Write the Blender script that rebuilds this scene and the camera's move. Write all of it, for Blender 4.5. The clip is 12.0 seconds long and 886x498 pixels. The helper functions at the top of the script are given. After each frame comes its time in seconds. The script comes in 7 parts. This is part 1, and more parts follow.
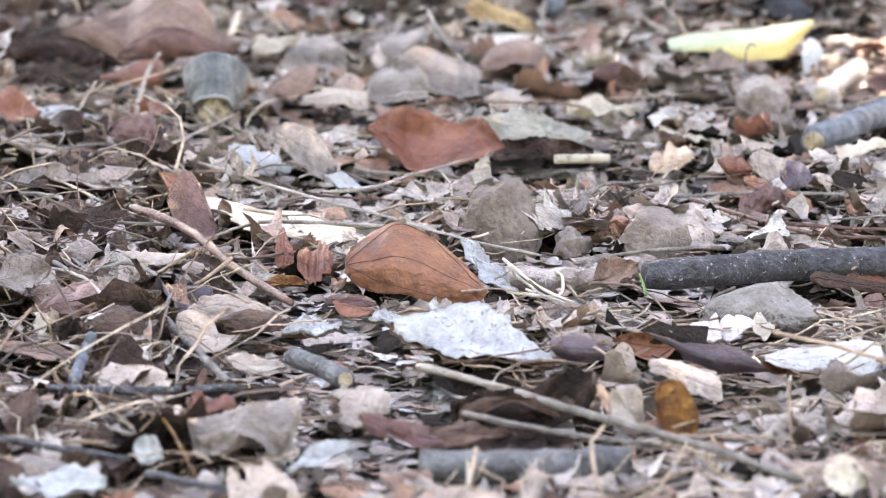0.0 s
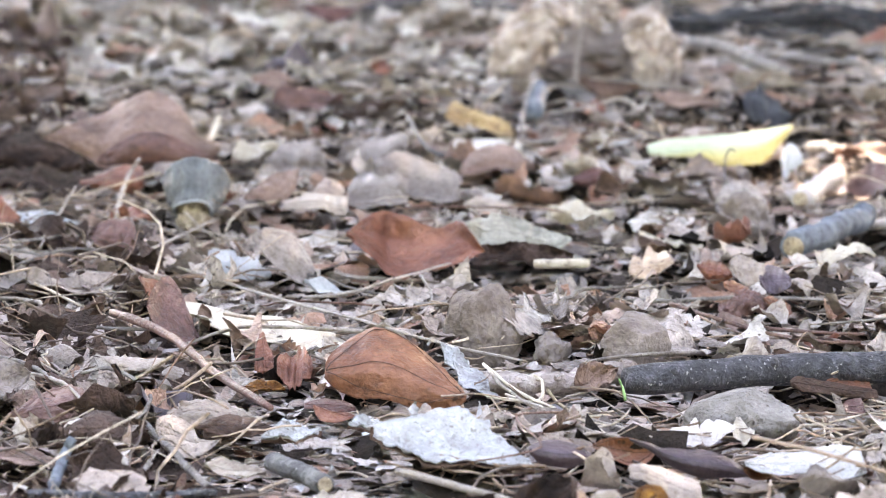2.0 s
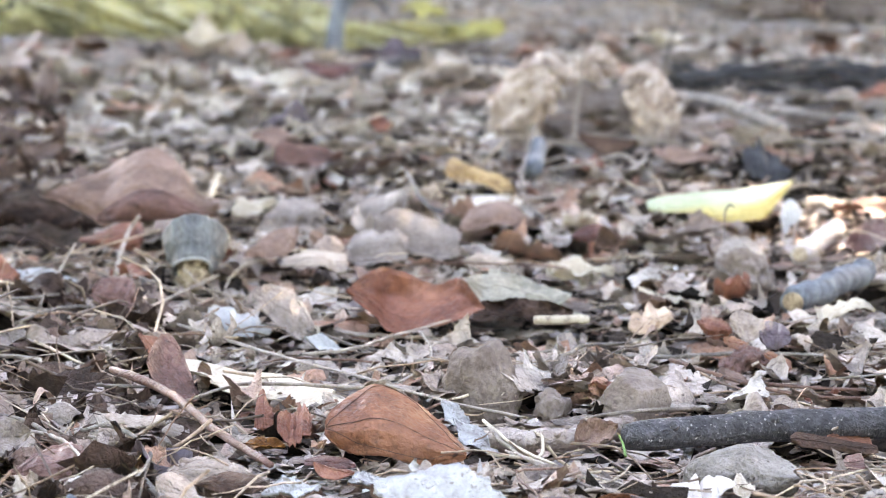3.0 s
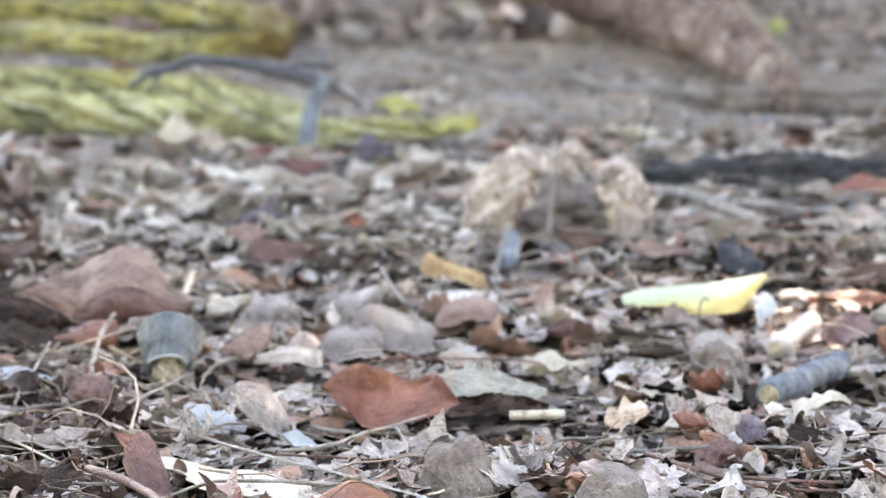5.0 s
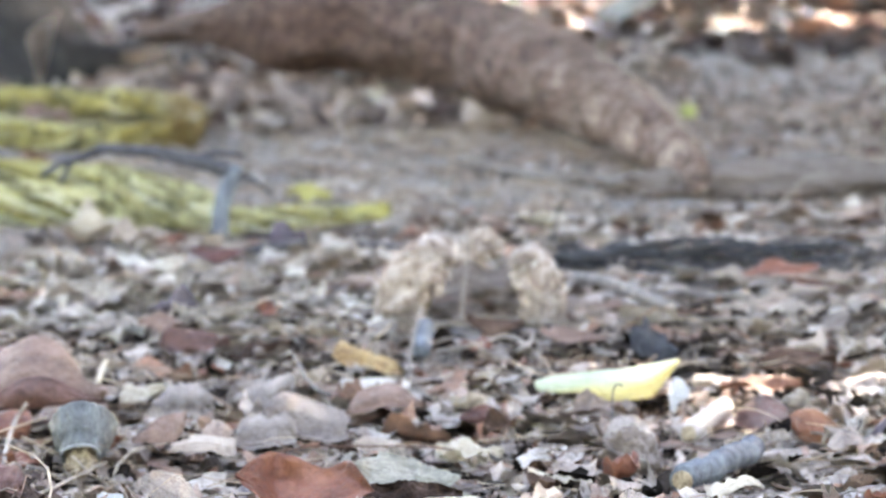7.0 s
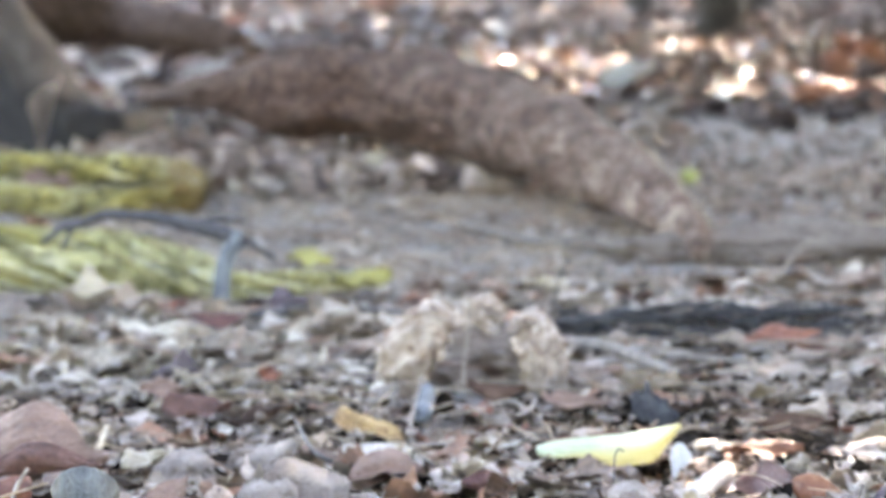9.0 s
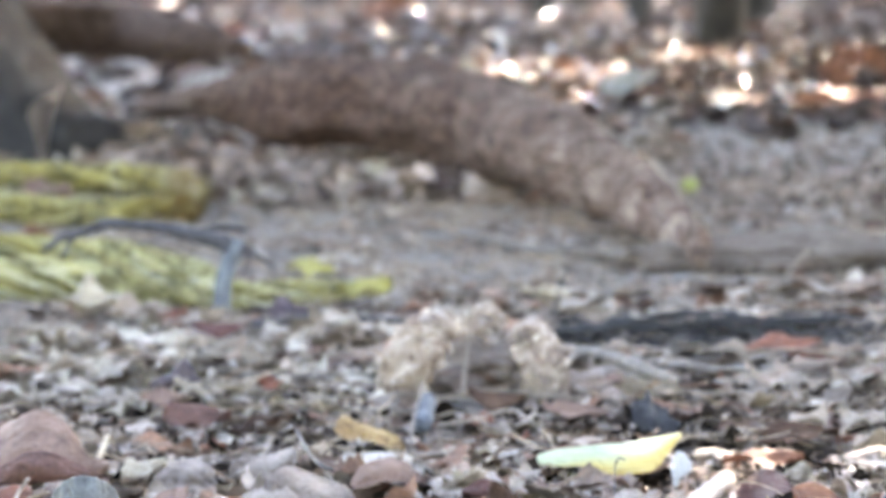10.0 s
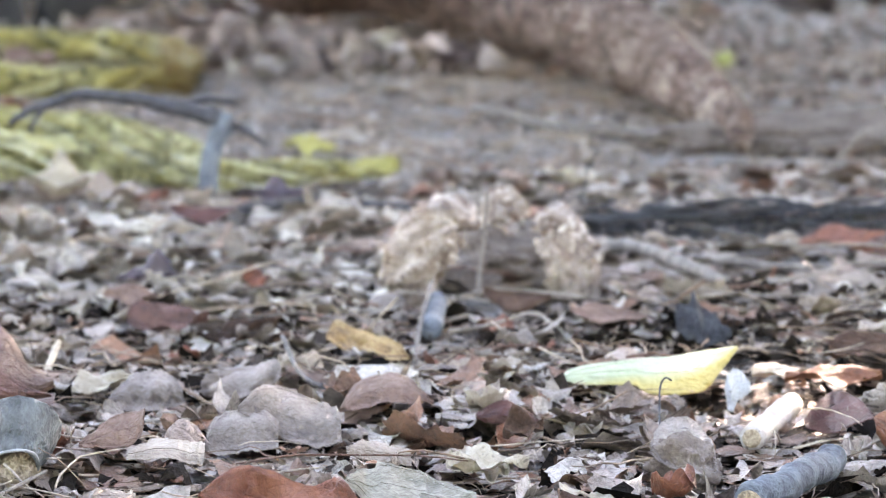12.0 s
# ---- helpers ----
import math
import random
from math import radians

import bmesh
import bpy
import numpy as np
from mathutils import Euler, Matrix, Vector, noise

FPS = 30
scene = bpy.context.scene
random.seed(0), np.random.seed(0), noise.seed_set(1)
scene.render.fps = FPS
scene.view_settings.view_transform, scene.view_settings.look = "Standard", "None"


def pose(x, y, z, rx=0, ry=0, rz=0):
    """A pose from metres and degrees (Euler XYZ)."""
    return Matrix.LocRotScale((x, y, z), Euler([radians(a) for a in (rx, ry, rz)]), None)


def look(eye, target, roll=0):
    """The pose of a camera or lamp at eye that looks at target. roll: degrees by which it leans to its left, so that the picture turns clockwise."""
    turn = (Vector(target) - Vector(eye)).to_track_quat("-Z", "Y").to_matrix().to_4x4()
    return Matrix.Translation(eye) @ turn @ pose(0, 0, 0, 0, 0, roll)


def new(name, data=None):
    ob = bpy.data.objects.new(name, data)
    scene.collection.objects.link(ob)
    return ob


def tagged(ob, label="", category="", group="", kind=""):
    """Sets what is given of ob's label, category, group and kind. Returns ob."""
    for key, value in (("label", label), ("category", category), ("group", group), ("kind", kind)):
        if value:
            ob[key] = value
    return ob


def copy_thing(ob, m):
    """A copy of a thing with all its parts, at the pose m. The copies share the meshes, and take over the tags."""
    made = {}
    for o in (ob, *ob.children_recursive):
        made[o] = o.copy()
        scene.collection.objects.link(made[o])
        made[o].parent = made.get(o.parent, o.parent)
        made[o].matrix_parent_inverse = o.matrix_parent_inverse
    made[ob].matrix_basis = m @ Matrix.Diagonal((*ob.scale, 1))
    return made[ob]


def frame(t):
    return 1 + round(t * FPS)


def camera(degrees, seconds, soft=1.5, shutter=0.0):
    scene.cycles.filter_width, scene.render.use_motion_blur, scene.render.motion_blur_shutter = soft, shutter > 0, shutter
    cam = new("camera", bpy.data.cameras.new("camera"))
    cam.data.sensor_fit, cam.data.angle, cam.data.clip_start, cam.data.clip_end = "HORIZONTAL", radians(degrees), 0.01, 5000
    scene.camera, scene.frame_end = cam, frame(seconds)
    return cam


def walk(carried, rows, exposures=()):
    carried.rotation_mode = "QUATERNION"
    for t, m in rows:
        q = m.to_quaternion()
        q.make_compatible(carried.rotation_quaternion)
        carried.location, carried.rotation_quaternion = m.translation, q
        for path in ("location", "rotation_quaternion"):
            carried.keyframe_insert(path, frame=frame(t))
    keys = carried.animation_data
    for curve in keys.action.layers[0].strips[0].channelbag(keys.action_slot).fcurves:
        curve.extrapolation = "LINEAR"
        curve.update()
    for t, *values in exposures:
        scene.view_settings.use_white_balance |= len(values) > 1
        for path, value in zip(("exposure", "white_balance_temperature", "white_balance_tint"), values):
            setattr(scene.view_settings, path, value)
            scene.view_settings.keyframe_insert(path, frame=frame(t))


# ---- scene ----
# A shaded forest floor of dry leaf litter, seen through a long lens from close above the ground.
cam = camera(12, 12.0, soft=1.0)
cam.data.dof.use_dof = True
cam.data.dof.focus_distance = 2.22
cam.data.dof.aperture_fstop = 18.0

def aim(x, y, z, tilt, turn, roll):
    """A pose by its tilt up from straight down, its turn and its lean about the line of sight."""
    return pose(x, y, z, tilt, 0, turn) @ pose(0, 0, 0, 0, 0, roll)


walk(cam, [
    (0, aim(0, 0, 0.4, 80.150, -0.000, 0.000)),
    (0.5, aim(0, 0, 0.4, 80.391, -0.039, 0.155)),
    (1, aim(0, 0, 0.4, 81.116, -0.408, 0.075)),
    (1.5, aim(0, 0, 0.4, 81.285, -0.346, 0.076)),
    (2, aim(0, 0, 0.4, 81.577, -0.278, 0.044)),
    (2.5, aim(0, 0, 0.4, 81.903, -0.290, -0.012)),
    (2.7, aim(0, 0, 0.4, 82.113, -0.281, -0.050)),
    (4.3, aim(0, 0, 0.4, 83.011, -0.352, -0.280)),
    (4.5, aim(0, 0, 0.4, 83.250, -0.342, -0.343)),
    (5, aim(0, 0, 0.4, 83.641, -0.633, -0.464)),
    (5.5, aim(0, 0, 0.4, 83.674, -0.921, -0.442)),
    (6, aim(0, 0, 0.4, 84.217, -1.584, -0.593)),
    (6.5, aim(0, 0, 0.4, 84.370, -1.747, -0.580)),
    (7, aim(0, 0, 0.4, 84.813, -1.840, -0.725)),
    (7.2, aim(0, 0, 0.4, 85.035, -1.819, -0.725)),
    (8.8, aim(0, 0, 0.4, 85.523, -1.826, -0.731)),
    (9, aim(0, 0, 0.4, 85.698, -1.833, -0.769)),
    (9.5, aim(0, 0, 0.4, 86.020, -1.864, -0.869)),
    (10, aim(0, 0, 0.4, 85.820, -1.830, -0.821)),
    (10.5, aim(0, 0, 0.4, 84.466, -1.685, -0.467)),
    (11, aim(0, 0, 0.4, 84.390, -1.695, -0.411)),
    (11.5, aim(0, 0, 0.4, 84.645, -1.677, -0.500)),
    (11.75, aim(0, 0, 0.4, 84.640, -1.672, -0.480)),
    (12.0, aim(0.0165, 0.4924, 0.3633, 84.157, -1.625, -0.350)),
], exposures=[(0, 5.04, 9150, 25), (2.5, 5.04, 9050, 23.5), (5.5, 5.05, 8650, 20), (7, 5.08, 8450, 20), (9.5, 5.05, 8200, 19), (11, 5.02, 8250, 20.5), (12, 4.97, 8450, 22)])

# ---- light: open shade, sun on the far ground ----
world = bpy.data.worlds.new("World")
scene.world = world
world.use_nodes = True
wn = world.node_tree.nodes
sky = wn.new("ShaderNodeTexSky")
sky.sky_type, sky.sun_disc = "NISHITA", False
SUN_ELEVATION, SUN_TURN = radians(34), radians(25)
sky.sun_elevation, sky.sun_rotation = SUN_ELEVATION, SUN_TURN
world.node_tree.links.new(sky.outputs[0], wn["Background"].inputs[0])
wn["Background"].inputs[1].default_value = 0.15
sun = new("sun", bpy.data.lights.new("sun", "SUN"))
sun.data.energy, sun.data.angle, sun.data.color = 4.8, radians(0.6), (1.0, 0.95, 0.89)
sun_way = Vector((math.sin(SUN_TURN) * math.cos(SUN_ELEVATION), math.cos(SUN_TURN) * math.cos(SUN_ELEVATION), math.sin(SUN_ELEVATION)))
sun.matrix_world = look(sun_way * 30, (0, 0, 0))


# ---- materials ----
def surface(name, colours, scale=60, rough=0.8, bump=0.3, fine=6.0, island=False, spread=0.5, veins=0.0, speck=None, metal=0.0, fleck=0.62, grain=None, net=0.0):
    """Colours run from dark to light through noise at two sizes; each thing or island is shifted by chance."""
    m = bpy.data.materials.new(name)
    m.use_nodes = True
    nt = m.node_tree
    nd, lk = nt.nodes, nt.links.new
    bsdf = nd["Principled BSDF"]
    bsdf.inputs["Roughness"].default_value = rough
    bsdf.inputs["Metallic"].default_value = metal
    bsdf.inputs["Specular IOR Level"].default_value = 0.5
    co = nd.new("ShaderNodeTexCoord")
    place = co.outputs["Object"]
    if grain:
        longer = nd.new("ShaderNodeMapping")
        longer.inputs["Scale"].default_value = grain
        lk(place, longer.inputs["Vector"])
        place = longer.outputs[0]

    def noise_at(s, detail=4.0, rgh=0.6):
        t = nd.new("ShaderNodeTexNoise")
        t.inputs["Scale"].default_value, t.inputs["Detail"].default_value, t.inputs["Roughness"].default_value = s, detail, rgh
        lk(place, t.inputs["Vector"])
        return t

    def calc(op, a, b, clamp=False):
        c = nd.new("ShaderNodeMath")
        c.operation, c.use_clamp = op, clamp
        for k, v in enumerate((a, b)):
            if isinstance(v, (int, float)):
                c.inputs[k].default_value = v
            else:
                lk(v, c.inputs[k])
        return c.outputs[0]

    big, small = noise_at(scale), noise_at(scale * fine, 3.0)
    if island:
        rnd = nd.new("ShaderNodeNewGeometry").outputs["Random Per Island"]
    else:
        rnd = nd.new("ShaderNodeObjectInfo").outputs["Random"]
    small.inputs["Detail"].default_value = 4.0
    mixed = calc("ADD", calc("MULTIPLY", big.outputs[0], 0.7), calc("MULTIPLY", small.outputs[0], 0.3))
    pos = calc("ADD", calc("MULTIPLY", calc("SUBTRACT", mixed, 0.5), 3.4 * (1 - 0.5 * spread)), 0.5)
    pos = calc("ADD", pos, calc("MULTIPLY", calc("SUBTRACT", rnd, 0.5), 1.3 * spread), True)
    ramp = nd.new("ShaderNodeValToRGB")
    cr = ramp.color_ramp
    while len(cr.elements) < len(colours):
        cr.elements.new(0.5)
    for k, c in enumerate(colours):
        cr.elements[k].position = k / (len(colours) - 1)
        cr.elements[k].color = (*c, 1)
    col = ramp.outputs[0]
    if island:
        lk(rnd, ramp.inputs[0])
        tone = nd.new("ShaderNodeMixRGB")
        tone.blend_type = "MULTIPLY"
        tone.inputs[0].default_value = 1.0
        lk(col, tone.inputs[1])
        lk(calc("ADD", 1.0, calc("MULTIPLY", calc("SUBTRACT", mixed, 0.5), 3.6)), tone.inputs[2])
        col = tone.outputs[0]
    else:
        lk(pos, ramp.inputs[0])
    height = calc("ADD", calc("MULTIPLY", big.outputs[0], 0.6), calc("MULTIPLY", small.outputs[0], 0.4))
    if veins:
        uv = nd.new("ShaderNodeSeparateXYZ")
        lk(co.outputs["UV"], uv.inputs[0])
        side = calc("ABSOLUTE", calc("SUBTRACT", uv.outputs[1], 0.5), 0)
        line = calc("FRACT", calc("SUBTRACT", calc("MULTIPLY", uv.outputs[0], 9), calc("MULTIPLY", side, 5.0)), 0)
        near = calc("ABSOLUTE", calc("SUBTRACT", line, 0.5), 0)
        vein = calc("SUBTRACT", 1.0, calc("MULTIPLY", near, 11.0), True)
        mx = nd.new("ShaderNodeMixRGB")
        mx.blend_type = "MULTIPLY"
        lk(calc("MULTIPLY", vein, veins), mx.inputs[0])
        lk(col, mx.inputs[1])
        mx.inputs[2].default_value = (0.55, 0.5, 0.48, 1)
        col = mx.outputs[0]
        height = calc("ADD", height, calc("MULTIPLY", vein, 0.35))
    if speck:
        sp = noise_at(scale * 3.1, 2.0, 0.7)
        mx = nd.new("ShaderNodeMixRGB")
        lk(calc("MULTIPLY", calc("SUBTRACT", sp.outputs[0], fleck), 14.0, True), mx.inputs[0])
        lk(col, mx.inputs[1])
        mx.inputs[2].default_value = (*speck, 1)
        col = mx.outputs[0]
    if net:
        for size, deep in ((net, 0.24), (net * 3.3, 0.12)):
            cell = nd.new("ShaderNodeTexVoronoi")
            cell.feature = "DISTANCE_TO_EDGE"
            cell.inputs["Scale"].default_value = size
            warp = nd.new("ShaderNodeVectorMath")
            warp.operation = "MULTIPLY_ADD"
            lk(small.outputs["Color"], warp.inputs[0])
            warp.inputs[1].default_value = (0.35 / size,) * 3
            lk(place, warp.inputs[2])
            lk(warp.outputs[0], cell.inputs["Vector"])
            line = calc("SUBTRACT", 1.0, calc("MULTIPLY", cell.outputs[0], 9.0), True)
            height = calc("SUBTRACT", height, calc("MULTIPLY", line, deep))
            mx = nd.new("ShaderNodeMixRGB")
            mx.blend_type = "MULTIPLY"
            lk(calc("MULTIPLY", line, deep * 0.7), mx.inputs[0])
            lk(col, mx.inputs[1])
            mx.inputs[2].default_value = (0.62, 0.56, 0.52, 1)
            col = mx.outputs[0]
    lk(col, bsdf.inputs["Base Color"])
    rr = calc("ADD", rough - 0.12, calc("MULTIPLY", small.outputs[0], 0.24), True)
    lk(rr, bsdf.inputs["Roughness"])
    bp = nd.new("ShaderNodeBump")
    bp.inputs["Strength"].default_value, bp.inputs["Distance"].default_value = bump, 0.6 / scale
    lk(height, bp.inputs["Height"])
    lk(bp.outputs[0], bsdf.inputs["Normal"])
    return m


SOIL = surface("soil", ((0.05, 0.042, 0.039), (0.135, 0.119, 0.113), (0.22, 0.2, 0.194), (0.34, 0.32, 0.317)), 25, 0.95, 0.9, 9)
LITTER = surface("litter", ((0.13, 0.082, 0.064), (0.3, 0.222, 0.186), (0.38, 0.305, 0.268), (0.055, 0.033, 0.026), (0.4, 0.33, 0.292), (0.24, 0.135, 0.098), (0.41, 0.35, 0.318), (0.33, 0.262, 0.226), (0.44, 0.383, 0.348), (0.14, 0.082, 0.062), (0.28, 0.13, 0.08), (0.4, 0.335, 0.3)), 60, 0.52, 0.6, 7, True, 0.85, speck=(0.08, 0.052, 0.042), fleck=0.63, net=120)
# Near-black tone: the shade of gaps in the litter, put into colour
GAPSHADE = surface("gap_shade_leaf", ((0.006, 0.004, 0.003), (0.016, 0.011, 0.009), (0.03, 0.021, 0.017), (0.05, 0.037, 0.031), (0.012, 0.008, 0.006)), 60, 0.95, 0.8, 6, True, 0.9)
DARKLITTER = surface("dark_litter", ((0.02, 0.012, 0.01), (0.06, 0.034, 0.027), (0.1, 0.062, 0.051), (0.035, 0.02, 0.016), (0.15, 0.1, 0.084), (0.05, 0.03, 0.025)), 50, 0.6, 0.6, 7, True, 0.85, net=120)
GREYLITTER = surface("grey_litter", ((0.05, 0.035, 0.028), (0.19, 0.142, 0.116), (0.31, 0.247, 0.21), (0.09, 0.062, 0.05), (0.37, 0.304, 0.264), (0.22, 0.145, 0.112), (0.41, 0.348, 0.307), (0.28, 0.223, 0.19), (0.5, 0.437, 0.389), (0.08, 0.054, 0.044), (0.25, 0.114, 0.071), (0.33, 0.27, 0.237)), 50, 0.6, 0.6, 7, True, 0.85, net=120)
GLOSSY = surface("glossy_leaf", ((0.03, 0.018, 0.013), (0.07, 0.045, 0.034), (0.11, 0.078, 0.062), (0.16, 0.065, 0.035), (0.17, 0.14, 0.12)), 30, 0.1, 0.02, 6, True, 0.85)
GLOSSY.node_tree.nodes["Principled BSDF"].inputs["Specular IOR Level"].default_value = 1.0
ROOTLITTER = surface("brown_litter", ((0.05, 0.03, 0.024), (0.21, 0.145, 0.12), (0.32, 0.24, 0.205), (0.1, 0.06, 0.047), (0.42, 0.335, 0.29), (0.23, 0.135, 0.104), (0.36, 0.285, 0.247)), 30, 0.6, 0.6, 7, True, 0.85, net=60)
PALE = surface("pale_litter", ((0.12, 0.088, 0.066), (0.28, 0.228, 0.182), (0.4, 0.34, 0.283), (0.18, 0.138, 0.11), (0.5, 0.437, 0.37), (0.24, 0.187, 0.15)), 60, 0.6, 0.6, 7, True, 0.85, speck=(0.1, 0.08, 0.065), fleck=0.62, net=120)
DUN = surface("dun_leaf", ((0.1, 0.072, 0.06), (0.165, 0.125, 0.106), (0.22, 0.175, 0.152), (0.3, 0.25, 0.22)), 36, 0.55, 0.5, 8, False, 0.2, veins=0.2, speck=(0.1, 0.075, 0.062), fleck=0.64, net=150)
LICHEN = surface("greenish_grey_leaf", ((0.085, 0.074, 0.054), (0.17, 0.154, 0.118), (0.25, 0.231, 0.185), (0.34, 0.32, 0.268)), 40, 0.8, 0.4, 8, False, 0.15, veins=0.3, speck=(0.38, 0.36, 0.31), fleck=0.66, net=160)
STUB = surface("weathered_pod", ((0.03, 0.032, 0.032), (0.075, 0.079, 0.078), (0.13, 0.136, 0.134), (0.22, 0.226, 0.22)), 60, 0.5, 1.0, 5, False, 0.2, speck=(0.07, 0.066, 0.06), fleck=0.6, grain=(1.0, 0.35, 1.0))
PEEL = surface("peeling_bark", ((0.1, 0.07, 0.058), (0.22, 0.165, 0.145), (0.3, 0.235, 0.21), (0.4, 0.33, 0.3)), 60, 0.85, 1.0, 5, False, 0.2, speck=(0.42, 0.38, 0.35), fleck=0.66)
SPROUT = surface("green_sprout", ((0.05, 0.12, 0.03), (0.1, 0.2, 0.05)), 60, 0.5, 0.2, 5)
TWIG = surface("twig_bark", ((0.0485, 0.0322, 0.0244), (0.2134, 0.138, 0.0974), (0.097, 0.0681, 0.0557), (0.388, 0.2852, 0.2088), (0.1746, 0.0966, 0.0635), (0.485, 0.3864, 0.2958), (0.2328, 0.184, 0.1566)), 60, 0.75, 0.4, 8, True, 0.9)
FARLITTER = surface("far_litter", ((0.0201, 0.0135, 0.0127), (0.0568, 0.0393, 0.0373), (0.1068, 0.0821, 0.0794), (0.04, 0.0264, 0.0238), (0.1468, 0.0821, 0.0619), (0.0834, 0.0693, 0.0714), (0.2135, 0.1927, 0.1946)), 20, 0.75, 0.5, 7, True, 0.85)
CRUMB = surface("soil_crumb", ((0.06, 0.0432, 0.035), (0.2, 0.1536, 0.1242), (0.34, 0.2688, 0.23), (0.15, 0.1104, 0.092), (0.56, 0.48, 0.4232)), 60, 0.9, 0.6, 6, True, 0.8)
VEIN = surface("dark_leaf_vein", ((0.035, 0.012, 0.007), (0.075, 0.028, 0.014)), 60, 0.7, 0.2, 6)
STONE = surface("earthy_stone", ((0.085, 0.06, 0.05), (0.15, 0.112, 0.096), (0.2, 0.155, 0.136), (0.27, 0.22, 0.197)), 45, 0.92, 0.6, 7, False, 0.25, speck=(0.13, 0.095, 0.08), fleck=0.64)
PEBBLE = surface("grey_stone", ((0.1, 0.082, 0.071), (0.165, 0.14, 0.124), (0.225, 0.196, 0.176), (0.29, 0.257, 0.234)), 55, 0.9, 1.0, 6, False, 0.2, speck=(0.09, 0.07, 0.06), fleck=0.62)
RUST = surface("rust_leaf", ((0.064, 0.019, 0.009), (0.142, 0.046, 0.02), (0.2, 0.073, 0.034), (0.252, 0.108, 0.056)), 34, 0.55, 0.45, 9, False, 0.1, speck=(0.075, 0.027, 0.014), fleck=0.65)
MAROON = surface("deep_red_leaf", ((0.031, 0.0075, 0.0056), (0.062, 0.0174, 0.0129), (0.093, 0.029, 0.0224), (0.124, 0.0464, 0.0364)), 34, 0.55, 0.35, 8, False, 0.2, veins=0.3, net=150)
RED = surface("red_brown_leaf", ((0.0697, 0.0188, 0.0101), (0.1393, 0.0413, 0.0222), (0.2021, 0.0689, 0.0393), (0.2507, 0.0992, 0.0601)), 32, 0.5, 0.35, 8, False, 0.25, veins=0.0, speck=(0.1, 0.05, 0.04), fleck=0.68, net=150)
PINK = surface("pinkish_brown_leaf", ((0.095, 0.05, 0.036), (0.17, 0.096, 0.071), (0.225, 0.135, 0.104), (0.275, 0.178, 0.143)), 26, 0.64, 0.5, 9, False, 0.15, veins=0.1, speck=(0.13, 0.075, 0.058), fleck=0.64, net=130)
PLUM = surface("plum_brown_leaf", ((0.044, 0.016, 0.012), (0.092, 0.037, 0.028), (0.14, 0.064, 0.05), (0.19, 0.1, 0.082)), 32, 0.55, 0.4, 8, False, 0.2, veins=0.2, speck=(0.05, 0.022, 0.02), fleck=0.65, net=150)
TAN = surface("tan_leaf", ((0.165, 0.12, 0.087), (0.275, 0.212, 0.168), (0.365, 0.3, 0.246), (0.44, 0.38, 0.322)), 36, 0.55, 0.4, 8, False, 0.4, veins=0.35, net=160)
PEACH = surface("peach_leaf", ((0.2, 0.115, 0.068), (0.32, 0.2, 0.128), (0.42, 0.285, 0.195), (0.48, 0.36, 0.27)), 40, 0.55, 0.5, 8, False, 0.2, speck=(0.16, 0.1, 0.07), fleck=0.63, net=160)
GREY = surface("grey_leaf", ((0.1173, 0.0853, 0.0665), (0.2346, 0.1764, 0.1425), (0.3315, 0.2568, 0.2128), (0.4335, 0.3459, 0.2926)), 40, 0.55, 0.4, 8, False, 0.4, veins=0.3, speck=(0.11, 0.083, 0.066), fleck=0.65, net=150)
DARK = surface("dark_purple_leaf", ((0.018, 0.01, 0.013), (0.042, 0.024, 0.031), (0.066, 0.041, 0.05), (0.1, 0.07, 0.082)), 36, 0.48, 0.25, 8, False, 0.3, veins=0.3, net=150)
BROWN = surface("dark_brown_leaf", ((0.018, 0.01, 0.007), (0.05, 0.027, 0.019), (0.09, 0.05, 0.035), (0.15, 0.093, 0.066)), 36, 0.62, 0.35, 8, False, 0.4, veins=0.3, net=150)
TAWNY = surface("tawny_leaf", ((0.13, 0.068, 0.03), (0.27, 0.16, 0.07), (0.37, 0.245, 0.115), (0.45, 0.33, 0.18)), 50, 0.65, 0.4, 6, False, 0.2, veins=0.2, speck=(0.14, 0.07, 0.03), fleck=0.62)
LEMON = surface("bright_yellow_leaf", ((0.15, 0.13, 0.035), (0.25, 0.215, 0.06), (0.33, 0.29, 0.1)), 40, 0.6, 0.3, 6, False, 0.2)
OCHRE = surface("ochre_leaf", ((0.04, 0.012, 0.004), (0.11, 0.038, 0.008), (0.22, 0.092, 0.017), (0.33, 0.17, 0.038)), 90, 0.45, 0.45, 5, False, 0.2, veins=0.2, speck=(0.05, 0.018, 0.008), fleck=0.58, net=150)


